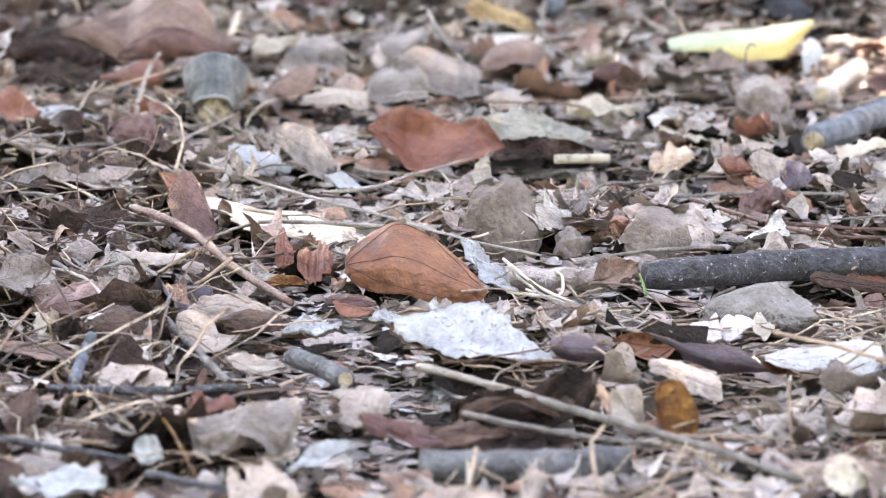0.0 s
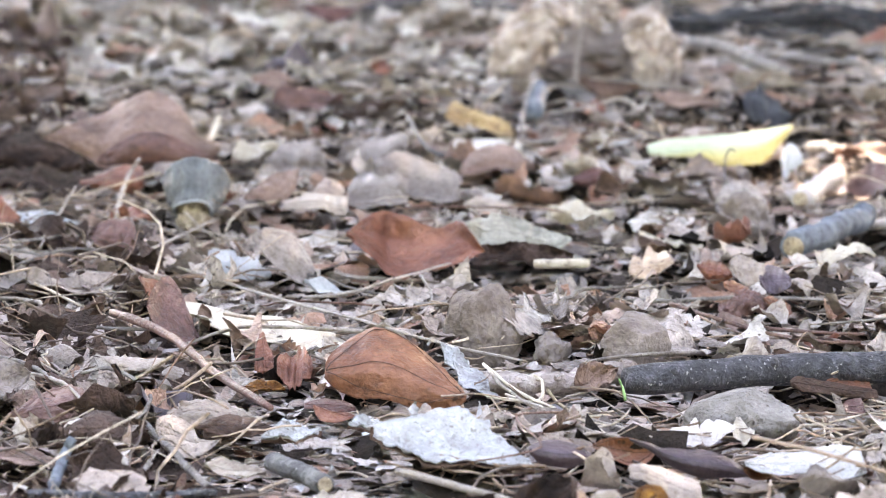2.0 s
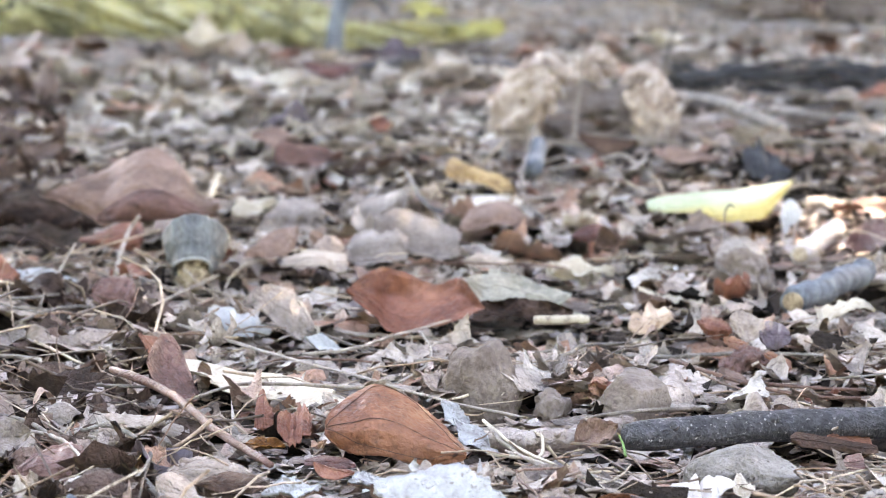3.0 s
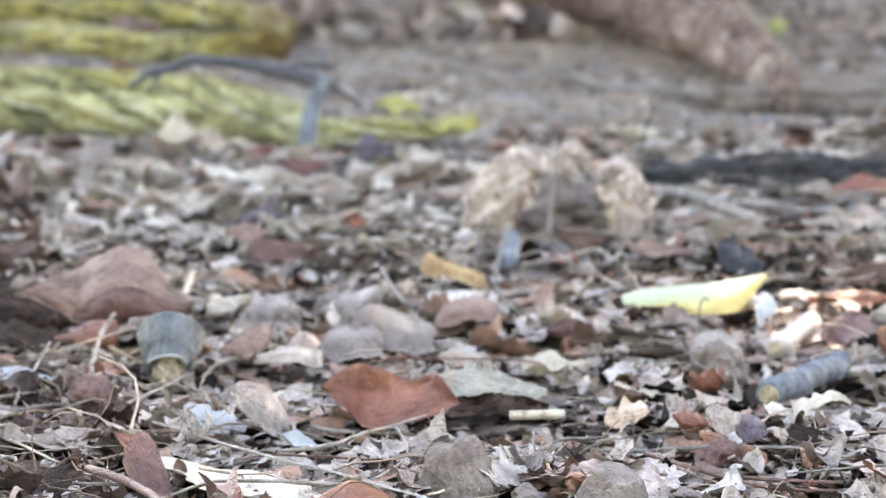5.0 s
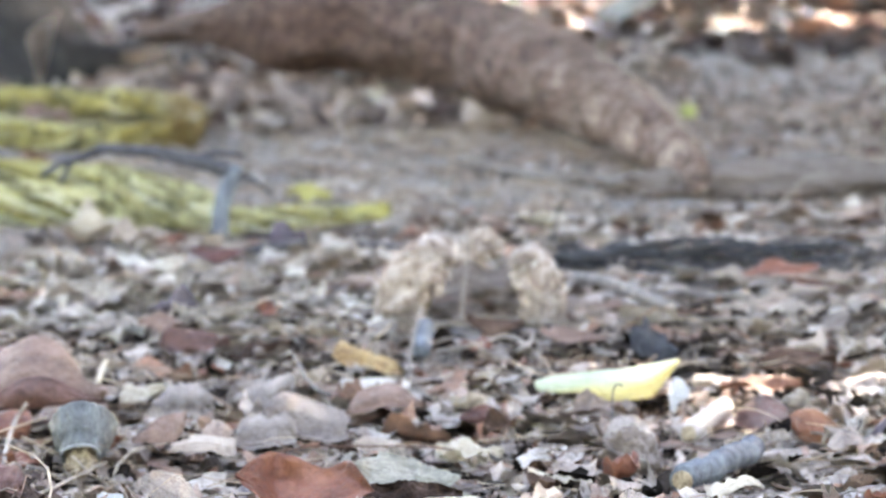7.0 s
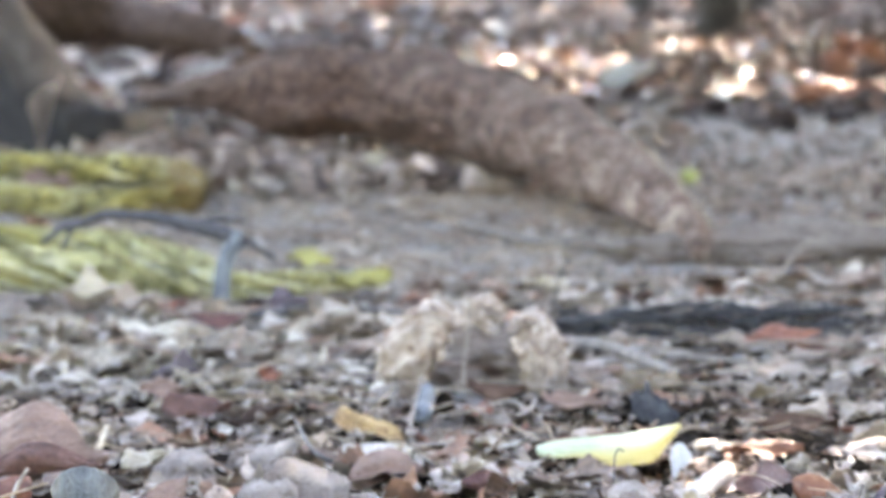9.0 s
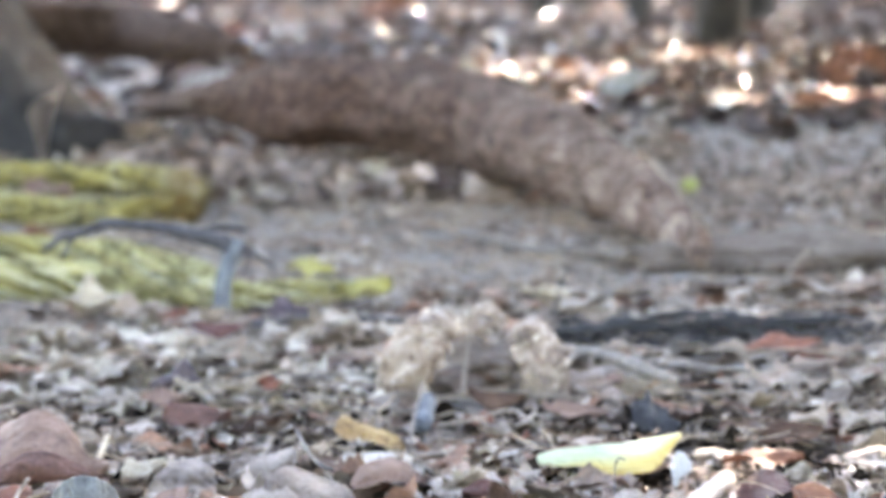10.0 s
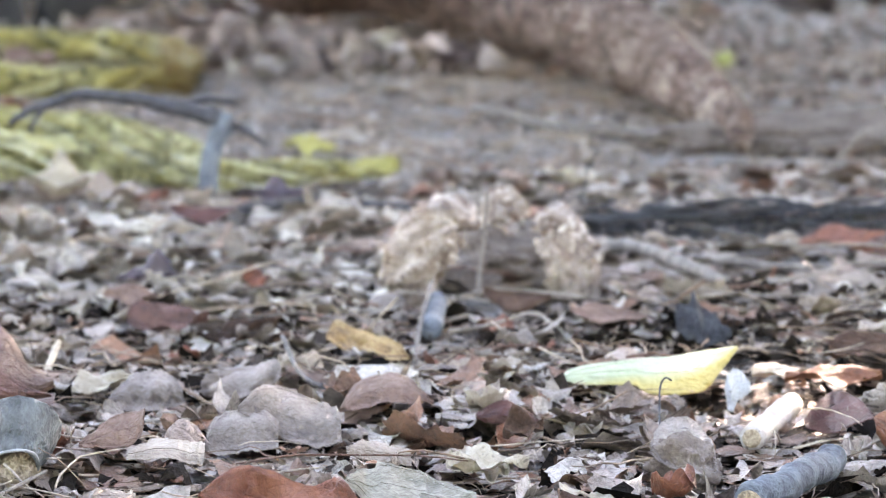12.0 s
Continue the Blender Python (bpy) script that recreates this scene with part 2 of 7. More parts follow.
def fading_leaf(name):
    """A fallen leaf that fades from pale green at its base to yellow along one side."""
    m = surface(name, ((0.32, 0.36, 0.23), (0.38, 0.415, 0.29), (0.43, 0.455, 0.345)), 22, 0.5, 0.3, 8, False, 0.1, veins=0.2)
    nt = m.node_tree
    nd, lk = nt.nodes, nt.links.new
    bsdf = nd["Principled BSDF"]
    old = bsdf.inputs["Base Color"].links[0].from_socket
    co, xyz = nd.new("ShaderNodeTexCoord"), nd.new("ShaderNodeSeparateXYZ")
    lk(co.outputs["UV"], xyz.inputs[0])
    along, across = nd.new("ShaderNodeMath"), nd.new("ShaderNodeMath")
    along.operation, across.operation, across.use_clamp = "MULTIPLY_ADD", "MULTIPLY_ADD", True
    lk(xyz.outputs[0], along.inputs[0])
    along.inputs[1].default_value, along.inputs[2].default_value = 2.9, 0.0
    lk(xyz.outputs[1], across.inputs[0])
    across.inputs[1].default_value = -2.3
    lk(along.outputs[0], across.inputs[2])
    mx = nd.new("ShaderNodeMixRGB")
    lk(across.outputs[0], mx.inputs[0])
    lk(old, mx.inputs[1])
    mx.inputs[2].default_value = (0.44, 0.345, 0.125, 1)
    lk(mx.outputs[0], bsdf.inputs["Base Color"])
    return m


YELLOW = fading_leaf("yellow_green_leaf")


def crusted(m, x0, x1):
    """Pale grit clings to the bark, thicker towards x1."""
    nd, lk = m.node_tree.nodes, m.node_tree.links.new
    bsdf = nd["Principled BSDF"]
    old = bsdf.inputs["Base Color"].links[0].from_socket
    co, xyz = nd.new("ShaderNodeTexCoord"), nd.new("ShaderNodeSeparateXYZ")
    lk(co.outputs["Object"], xyz.inputs[0])
    reach = nd.new("ShaderNodeMapRange")
    lk(xyz.outputs[0], reach.inputs["Value"])
    reach.inputs["From Min"].default_value, reach.inputs["From Max"].default_value = x0, x1
    reach.inputs["To Min"].default_value, reach.inputs["To Max"].default_value = -0.14, 0.045
    grit, patch = nd.new("ShaderNodeTexNoise"), nd.new("ShaderNodeTexNoise")
    grit.inputs["Scale"].default_value, patch.inputs["Scale"].default_value = 130, 14
    lk(co.outputs["Object"], grit.inputs["Vector"])
    lk(co.outputs["Object"], patch.inputs["Vector"])
    both, add, gain = nd.new("ShaderNodeMath"), nd.new("ShaderNodeMath"), nd.new("ShaderNodeMath")
    both.operation, add.operation, gain.operation, gain.use_clamp = "MULTIPLY_ADD", "ADD", "MULTIPLY_ADD", True
    lk(patch.outputs[0], both.inputs[0])
    both.inputs[1].default_value = 0.5
    lk(grit.outputs[0], both.inputs[2])
    lk(both.outputs[0], add.inputs[0])
    lk(reach.outputs[0], add.inputs[1])
    lk(add.outputs[0], gain.inputs[0])
    gain.inputs[1].default_value, gain.inputs[2].default_value = 11.0, -8.95
    mx = nd.new("ShaderNodeMixRGB")
    lk(gain.outputs[0], mx.inputs[0])
    lk(old, mx.inputs[1])
    mx.inputs[2].default_value = (0.29, 0.22, 0.18, 1)
    lk(mx.outputs[0], bsdf.inputs["Base Color"])
WHITE = surface("white_fungus_crust", ((0.165, 0.152, 0.147), (0.275, 0.264, 0.262), (0.355, 0.35, 0.353), (0.425, 0.423, 0.43)), 70, 0.85, 0.9, 5, False, 0.15, speck=(0.2, 0.18, 0.165), fleck=0.6)
CRUSTCRUMB = surface("white_crust_crumb", ((0.3, 0.28, 0.27), (0.42, 0.405, 0.4), (0.5, 0.49, 0.485)), 90, 0.85, 0.6, 5, True, 0.8)
DARKSTEM = surface("dark_rootlet", ((0.03, 0.02, 0.017), (0.08, 0.055, 0.045), (0.14, 0.1, 0.083), (0.05, 0.034, 0.028)), 60, 0.7, 0.5, 6, True, 0.9)
CREAM = surface("cream_leaf", ((0.2632, 0.2093, 0.1535), (0.3948, 0.3274, 0.2511), (0.4982, 0.4325, 0.3488)), 50, 0.55, 0.4, 7, False, 0.2, speck=(0.22, 0.175, 0.135), fleck=0.62, net=170)
BLEACHED = surface("bleached_leaf", ((0.3, 0.28, 0.262), (0.4, 0.385, 0.37), (0.48, 0.468, 0.455)), 40, 0.55, 0.5, 8, False, 0.1, speck=(0.2, 0.175, 0.16), fleck=0.64, net=170)
# Near-black leaf colour that carries the shade of hollows
SHADELEAF = surface("hollow_shade_leaf", ((0.0064, 0.0037, 0.0028), (0.016, 0.009, 0.007), (0.032, 0.0173, 0.0126), (0.08, 0.0488, 0.0385)), 70, 0.95, 1.0, 6, False, 0.3)
SHELL = surface("pinkish_white_bark", ((0.32, 0.27, 0.24), (0.42, 0.365, 0.33), (0.5, 0.445, 0.41)), 50, 0.6, 0.5, 7, False, 0.15, speck=(0.26, 0.2, 0.17), fleck=0.66)
BLUISH = surface("bleached_flake", ((0.1839, 0.1839, 0.1822), (0.2796, 0.2792, 0.2764), (0.3678, 0.361, 0.3518)), 50, 0.7, 0.4, 7, False, 0.2, speck=(0.24, 0.23, 0.22), fleck=0.62)
STRAW = surface("straw_stem", ((0.11, 0.082, 0.066), (0.19, 0.15, 0.124), (0.26, 0.213, 0.182), (0.34, 0.292, 0.256)), 60, 0.6, 0.8, 6, False, 0.5, speck=(0.12, 0.085, 0.062), fleck=0.64)
REDSTEM = surface("red_brown_stem", ((0.042, 0.018, 0.012), (0.092, 0.04, 0.027), (0.14, 0.067, 0.046), (0.185, 0.105, 0.08)), 70, 0.6, 0.9, 5, False, 0.3, speck=(0.24, 0.18, 0.15), fleck=0.69)
BARK = surface("dark_twig_bark", ((0.011, 0.01, 0.013), (0.026, 0.024, 0.029), (0.048, 0.045, 0.053), (0.1, 0.096, 0.106)), 120, 0.62, 1.0, 4, False, 0.2, speck=(0.26, 0.25, 0.245), fleck=0.635)
GREYBARK = surface("grey_twig_bark", ((0.05, 0.039, 0.033), (0.108, 0.088, 0.077), (0.17, 0.143, 0.127), (0.26, 0.226, 0.204)), 60, 0.85, 0.8, 6, False, 0.3)
BLUEBARK = surface("blue_grey_bark", ((0.06, 0.066, 0.078), (0.105, 0.117, 0.135), (0.15, 0.165, 0.185), (0.2, 0.213, 0.23)), 70, 0.8, 0.6, 5, False, 0.2, speck=(0.08, 0.075, 0.075), fleck=0.66)
WOOD = surface("cut_wood", ((0.13, 0.091, 0.0585), (0.299, 0.221, 0.1495), (0.468, 0.364, 0.2535)), 160, 0.8, 0.8, 4, False, 0.2)
ROOTBARK = surface("root_bark", ((0.014, 0.0075, 0.0056), (0.046, 0.024, 0.018), (0.088, 0.05, 0.04), (0.145, 0.09, 0.073)), 60, 0.9, 1.0, 4, False, 0.1, speck=(0.2, 0.135, 0.105), fleck=0.63, grain=(1.0, 0.3, 1.0))
DRIFT = surface("weathered_grey_wood", ((0.03, 0.028, 0.03), (0.068, 0.064, 0.066), (0.11, 0.105, 0.107), (0.17, 0.162, 0.162)), 60, 0.7, 0.9, 6, False, 0.2, speck=(0.25, 0.24, 0.235), fleck=0.68)
TRUNKBARK = surface("trunk_bark", ((0.01, 0.009, 0.009), (0.027, 0.024, 0.0235), (0.048, 0.043, 0.042), (0.08, 0.072, 0.071)), 12, 0.95, 1.0, 6, False, 0.15)
LOGBARK = surface("log_bark", ((0.012, 0.007, 0.005), (0.035, 0.02, 0.015), (0.065, 0.04, 0.031), (0.1, 0.066, 0.053)), 30, 0.9, 1.0, 5, False, 0.15)
HUSK = surface("pale_husk", ((0.12, 0.08, 0.064), (0.28, 0.207, 0.17), (0.41, 0.325, 0.278), (0.53, 0.45, 0.4)), 60, 0.85, 1.0, 5, False, 0.15, speck=(0.12, 0.08, 0.058), fleck=0.6)
FLAKING = surface("flaking_skin", ((0.14, 0.09, 0.07), (0.36, 0.275, 0.225), (0.52, 0.43, 0.37), (0.24, 0.16, 0.12), (0.62, 0.54, 0.48)), 80, 0.8, 0.5, 5, True, 0.9)
CLAY = surface("dark_earth", ((0.05, 0.035, 0.028), (0.1, 0.073, 0.06), (0.15, 0.115, 0.097), (0.2, 0.16, 0.138)), 40, 0.95, 1.0, 6, False, 0.2, speck=(0.26, 0.215, 0.18), fleck=0.68)
ROPE = surface("yellow_green_fibre", ((0.02, 0.018, 0.009), (0.1, 0.083, 0.022), (0.35, 0.275, 0.065), (0.52, 0.43, 0.165), (0.6, 0.54, 0.34)), 12, 0.9, 1.0, 12, False, 0.1, speck=(0.03, 0.027, 0.016), fleck=0.57)
PALEROPE = surface("pale_green_fibre", ((0.03, 0.03, 0.018), (0.15, 0.142, 0.07), (0.4, 0.36, 0.16), (0.56, 0.52, 0.3), (0.66, 0.63, 0.48)), 12, 0.9, 1.0, 12, False, 0.1, speck=(0.05, 0.048, 0.032), fleck=0.58)
FIBRE = surface("loose_fibre", ((0.15, 0.12, 0.035), (0.34, 0.295, 0.1), (0.5, 0.46, 0.26), (0.035, 0.03, 0.016), (0.56, 0.54, 0.4), (0.26, 0.215, 0.055), (0.06, 0.05, 0.025)), 18, 0.85, 0.2, 6, True, 0.9)
CHAR = surface("charred_fibre", ((0.014, 0.014, 0.016), (0.035, 0.035, 0.039), (0.075, 0.075, 0.08)), 60, 0.8, 0.7, 6, False, 0.4)
COVERLEAF = surface("green_cover_leaf", ((0.03, 0.06, 0.015), (0.06, 0.1, 0.03), (0.1, 0.14, 0.05)), 8, 0.6, 0.2, 6, True, 0.7)
BRUSH = surface("dry_undergrowth", ((0.02, 0.013, 0.009), (0.05, 0.032, 0.022), (0.09, 0.062, 0.045), (0.13, 0.1, 0.075)), 8, 0.85, 0.2, 6, True, 0.7)
FRUIT = surface("yellow_fruit_skin", ((0.16, 0.18, 0.04), (0.25, 0.26, 0.07), (0.33, 0.33, 0.11)), 40, 0.6, 0.2, 6, False, 0.1)

for dull in (SHADELEAF, GAPSHADE, CHAR, BROWN, DARKLITTER, ROOTBARK, LOGBARK, DRIFT, BLUEBARK, FARLITTER, OCHRE):
    dull.node_tree.nodes["Principled BSDF"].inputs["Specular IOR Level"].default_value = 0.15
crusted(ROOTBARK, 0.0, 0.42)


def stained(m, x0, x1, colour):
    """A brown stain soaks in between x0 and x1, uneven like damp."""
    nd, lk = m.node_tree.nodes, m.node_tree.links.new
    bsdf = nd["Principled BSDF"]
    old = bsdf.inputs["Base Color"].links[0].from_socket
    co, xyz = nd.new("ShaderNodeTexCoord"), nd.new("ShaderNodeSeparateXYZ")
    lk(co.outputs["Object"], xyz.inputs[0])
    damp = nd.new("ShaderNodeTexNoise")
    damp.inputs["Scale"].default_value = 18
    lk(co.outputs["Object"], damp.inputs["Vector"])
    edge, reach = nd.new("ShaderNodeMath"), nd.new("ShaderNodeMapRange")
    edge.operation = "MULTIPLY_ADD"
    lk(damp.outputs[0], edge.inputs[0])
    edge.inputs[1].default_value = 0.12
    lk(xyz.outputs[0], edge.inputs[2])
    lk(edge.outputs[0], reach.inputs["Value"])
    reach.inputs["From Min"].default_value, reach.inputs["From Max"].default_value = x0 + 0.06, x1 + 0.06
    reach.inputs["To Max"].default_value = 0.88
    mx = nd.new("ShaderNodeMixRGB")
    lk(reach.outputs[0], mx.inputs[0])
    lk(old, mx.inputs[1])
    mx.inputs[2].default_value = (*colour, 1)
    lk(mx.outputs[0], bsdf.inputs["Base Color"])


stained(ROPE, -0.29, -0.19, (0.15, 0.078, 0.01))

# ---- helpers ----
ROOM = []  # ground kept low for things: x, y, half width, reach in front


def link_mesh(name, verts, faces, material, parent=None, label="", smooth=True, uvs=None):
    me = bpy.data.meshes.new(name)
    me.from_pydata([tuple(v) for v in verts], [], [tuple(f) for f in faces])
    me.materials.append(material)
    if smooth:
        me.polygons.foreach_set("use_smooth", [True] * len(me.polygons))
    if uvs is not None:
        lay = me.uv_layers.new(name="UVMap")
        idx = np.zeros(len(me.loops), dtype=np.int32)
        me.loops.foreach_get("vertex_index", idx)
        lay.data.foreach_set("uv", np.asarray(uvs, dtype=np.float32)[idx].ravel())
    me.update()
    ob = new(name, me)
    ob.parent = parent
    if label:
        tagged(ob, label)
    return ob


def quick_mesh(name, verts, faces, material, smooth=True):
    """A large mesh of quads from arrays."""
    me = bpy.data.meshes.new(name)
    me.vertices.add(len(verts))
    me.vertices.foreach_set("co", np.asarray(verts, dtype=np.float32).ravel())
    k = faces.shape[1]
    me.loops.add(faces.size)
    me.loops.foreach_set("vertex_index", faces.astype(np.int32).ravel())
    me.polygons.add(len(faces))
    me.polygons.foreach_set("loop_start", np.arange(0, faces.size, k, dtype=np.int32))
    me.polygons.foreach_set("loop_total", np.full(len(faces), k, dtype=np.int32))
    me.materials.append(material)
    me.update(calc_edges=True)
    if smooth:
        me.polygons.foreach_set("use_smooth", [True] * len(faces))
    me.validate()
    return new(name, me)


def wavy(x, y, seed=0.0):
    """A smooth uneven value from -1 to 1."""
    return (np.sin(x * 1.7 + 2.1 * np.sin(y * 1.3 + seed) + seed) + np.sin(y * 2.3 + 1.7 * np.sin(x * 1.9 - seed) + 2 * seed)) * 0.5


DENTS = ((-0.272, 3.13, 0.04, 0.09, 0.035), (0.081, 2.653, 0.035, 0.07, 0.03), (-0.141, 2.238, 0.03, 0.06, 0.025), (0.026, 1.823, 0.05, 0.06, 0.025), (0.133, 1.883, 0.04, 0.06, 0.02))


def ground_height(x, y):
    near = np.clip((9 - y) / 3, 0, 1)
    h = -0.012 + 0.006 * wavy(x * 9, y * 7, 0.4) * near + 0.002 * wavy(x * 40, y * 33, 1.9) * near
    for a, b, ra, rb, d in DENTS:
        h = h - d * np.exp(-(((x - a) / ra) ** 2 + ((y - b) / rb) ** 2))
    return h + 0.02 * (1 - near) * wavy(x * 0.9, y * 0.8, 2.2)


def empty_thing(name, label, category, group=""):
    ob = new(name)
    ob.empty_display_size = 0.02
    return tagged(ob, label, category, group)


def blade(L, W, seed, cross, bend, wave, ragged, nu, nv, tip, up=1.0, lo=1.0, sharp=0.95, thick=0.0005):
    """Vertices, faces and UVs of a leaf along x, with its own thickness, outline and curl."""
    r = np.random.RandomState(seed)
    ph = r.rand(8) * 6.28
    u, v = np.meshgrid(np.linspace(0, 1, nu + 1), np.linspace(-1, 1, nv + 1), indexing="ij")
    uu = 0.004 + 0.992 * u
    half = np.sin(np.pi * uu ** tip) ** sharp
    side = np.where(v > 0, up, lo)
    edge = 1 + ragged * (np.sin(uu * 17 + ph[0] + v) * 0.6 + np.sin(uu * 41 + ph[1] + v * 2) * 0.45 + 0.4 * r.uniform(-1, 1, u.shape)) * np.abs(v) ** 4
    for k in range(int(ragged * 40)):
        c, w, sd = r.uniform(0.06, 0.94), r.uniform(0.02, 0.07), r.choice((-1, 1))
        edge = edge - r.uniform(0.05, 0.2) * np.exp(-((uu - c) / w) ** 2) * (np.sign(v) == sd) * np.abs(v) ** 1.5
    y = v * half * side * W / 2 * edge + 0.05 * W * np.sin(uu * 3.0 + ph[2])
    if abs(bend) > 0.01:
        a = bend * (uu - 0.5)
        x, z = L * np.sin(a) / bend, L * (1 - np.cos(a)) / bend
    else:
        x, z = (uu - 0.5) * L, uu * 0
    x = x + L * 0.012 * r.uniform(-1, 1, u.shape) * (np.abs(v) > 0.9) * (ragged > 0.05)
    z = z + cross * np.abs(v) ** 1.5 * half * W / 2
    z = z + wave * W * (wavy(uu * 3 + ph[3], v * 1.2 + ph[4], ph[5]) * 0.9 + wavy(uu * 8 + ph[1], v * 2.6, ph[2]) * 0.28 + 0.45 * np.abs(v) ** 2 * np.sin(uu * 11 + ph[0] + v * 1.5))
    z = z + wave * W * 0.12 * wavy(uu * 21 + ph[6], v * 7 + ph[7], ph[0])
    top = np.stack([x, y, z], -1).reshape(-1, 3)
    low = top - np.array([0, 0, thick])
    n = (nu + 1) * (nv + 1)
    i, j = np.meshgrid(np.arange(nu), np.arange(nv), indexing="ij")
    a = (i * (nv + 1) + j).ravel()
    b = a + nv + 1
    f = np.stack([a, b, b + 1, a + 1], 1)
    g = np.stack([a, a + 1, b + 1, b], 1) + n
    rim = [k * (nv + 1) for k in range(nu)] + [nu * (nv + 1) + k for k in range(nv)] + [k * (nv + 1) + nv for k in range(nu, 0, -1)] + [k for k in range(nv, 0, -1)]
    rim = np.array(rim)
    nx = np.roll(rim, -1)
    e = np.stack([rim, rim + n, nx + n, nx], 1)
    uv = np.stack([uu.ravel(), (v.ravel() + 1) / 2], 1)
    return np.concatenate([top, low]), np.concatenate([f, g, e]), np.concatenate([uv, uv]), top.reshape(nu + 1, nv + 1, 3)


def on_blade(grid, u, v):
    """A place on the blade's upper face."""
    nu, nv = grid.shape[0] - 1, grid.shape[1] - 1
    a, b = u * nu, (v + 1) / 2 * nv
    i, j = min(int(a), nu - 1), min(int(b), nv - 1)
    a, b = a - i, b - j
    p = (grid[i, j] * (1 - a) + grid[i + 1, j] * a) * (1 - b) + (grid[i, j + 1] * (1 - a) + grid[i + 1, j + 1] * a) * b
    return tuple(p + np.array((0, 0, 0.00025)))


def tube_data(points, radii, sides=8, rough=0.0, seed=0, caps=True):
    """Vertices and faces of a round tube along points."""
    r = np.random.RandomState(seed)
    pts = [Vector(p) for p in points]
    verts, faces = [], []
    up = Vector((0.13, 0.21, 0.97))
    for k, p in enumerate(pts):
        d = (pts[min(k + 1, len(pts) - 1)] - pts[max(k - 1, 0)]).normalized()
        a = d.cross(up)
        if a.length < 0.05:
            a = d.cross(Vector((1, 0, 0)))
        a.normalize()
        b = d.cross(a).normalized()
        for q in range(sides):
            ang = 2 * math.pi * q / sides
            rr = radii[k] * (1 + rough * r.uniform(-1, 1))
            verts.append(p + (a * math.cos(ang) + b * math.sin(ang)) * rr)
    for k in range(len(pts) - 1):
        for q in range(sides):
            q2 = (q + 1) % sides
            faces.append((k * sides + q, k * sides + q2, (k + 1) * sides + q2, (k + 1) * sides + q))
    if caps:
        faces.append(tuple(range(sides - 1, -1, -1)))
        faces.append(tuple(range((len(pts) - 1) * sides, len(pts) * sides)))
    return verts, faces


def smooth_line(points, steps=6, jitter=0.0, seed=0):
    """A Catmull-Rom line through points, with small kinks."""
    r = np.random.RandomState(seed)
    p = [np.array(q, dtype=float) for q in points]
    p = [2 * p[0] - p[1]] + p + [2 * p[-1] - p[-2]]
    out = []
    for k in range(1, len(p) - 2):
        for s in range(steps):
            t = s / steps
            c = 0.5 * (2 * p[k] + (p[k + 1] - p[k - 1]) * t + (2 * p[k - 1] - 5 * p[k] + 4 * p[k + 1] - p[k + 2]) * t * t + (3 * p[k] - p[k - 1] - 3 * p[k + 1] + p[k + 2]) * t ** 3)
            out.append(c + r.uniform(-1, 1, 3) * jitter)
    out.append(p[-2])
    return [tuple(c) for c in out]


SEED = [10]


def fresh():
    SEED[0] += 1
    return SEED[0]


def leaf(name, x, y, z, L, W, tilt, slope, turn, material, label, cross=0.4, bend=0.7, wave=0.18, ragged=0.09, tip=0.8, under=None, stalk=0.0, ribs=True, fine=1.0, keep=True, group="", up=1.0, lo=1.0, sharp=0.95, nerves=None, vein=None, seed=None):
    """A dry leaf about its own centre: tilt lifts its far edge, slope drops its right end, turn swings it on the ground."""
    ob = empty_thing(name, label, "leaf", group)
    ob.matrix_world = pose(x, y, z, tilt, slope, turn)
    nu, nv = int(26 * fine), int(12 * fine) // 2 * 2
    sd = fresh() if seed is None else seed
    v, f, uv, grid = blade(L, W, sd, cross, bend, wave, ragged, nu, nv, tip, up, lo, sharp)
    body = link_mesh("blade", v, f, under or material, ob, uvs=uv)
    if under:
        v, f, uv, _ = blade(L, W, sd, cross, bend, wave, ragged, nu, nv, tip, up, lo, sharp)
        r = np.random.RandomState(sd + 1)
        v = v * np.array((0.985, 0.95, 1.0)) + np.array((0, 0, 0.0012))
        v[:, 1] += W * 0.02 * np.sin(v[:, 0] / L * 60) + W * 0.015
        v[:len(v) // 2, 2] += r.uniform(0, 0.0011, len(v) // 2)
        link_mesh("crust", v, f, material, body, "white mottled fungus crust", uvs=uv)
    if ribs:
        n = 22
        pts = [on_blade(grid, 0.01 + 0.96 * k / n, 0) for k in range(n + 1)]
        tv, tf = tube_data(pts, [max(0.0002, 0.010 * W * (1.2 - k / n)) for k in range(n + 1)], 6)
        link_mesh("midrib", tv, tf, vein or material, body)
    for k, q in enumerate(nerves or ()):
        n = 16
        pts = [on_blade(grid, 0.03 + 0.85 * i / n, q * math.sin(math.pi * (0.06 + 0.8 * i / n))) for i in range(n + 1)]
        tv, tf = tube_data(pts, [max(0.0002, 0.0065 * W * (1.1 - i / n)) for i in range(n + 1)], 5)
        link_mesh("side_vein", tv, tf, vein or material, body)
    if stalk:
        p0 = Vector(on_blade(grid, 0, 0))
        pts = smooth_line([tuple(p0 + Vector((0.004, 0, 0))), tuple(p0 + Vector((-stalk * 0.5, 0.1 * stalk, 0.12 * stalk))), tuple(p0 + Vector((-stalk, 0.3 * stalk, 0.05 * stalk)))], 4)
        tv, tf = tube_data(pts, [0.011 * W + 0.0004] * len(pts), 6)
        link_mesh("stalk", tv, tf, vein or material, ob)
    if keep:
        ROOM.append((x, y - W / 2 * math.cos(radians(tilt)), L * 0.5, 0.06))
    return ob


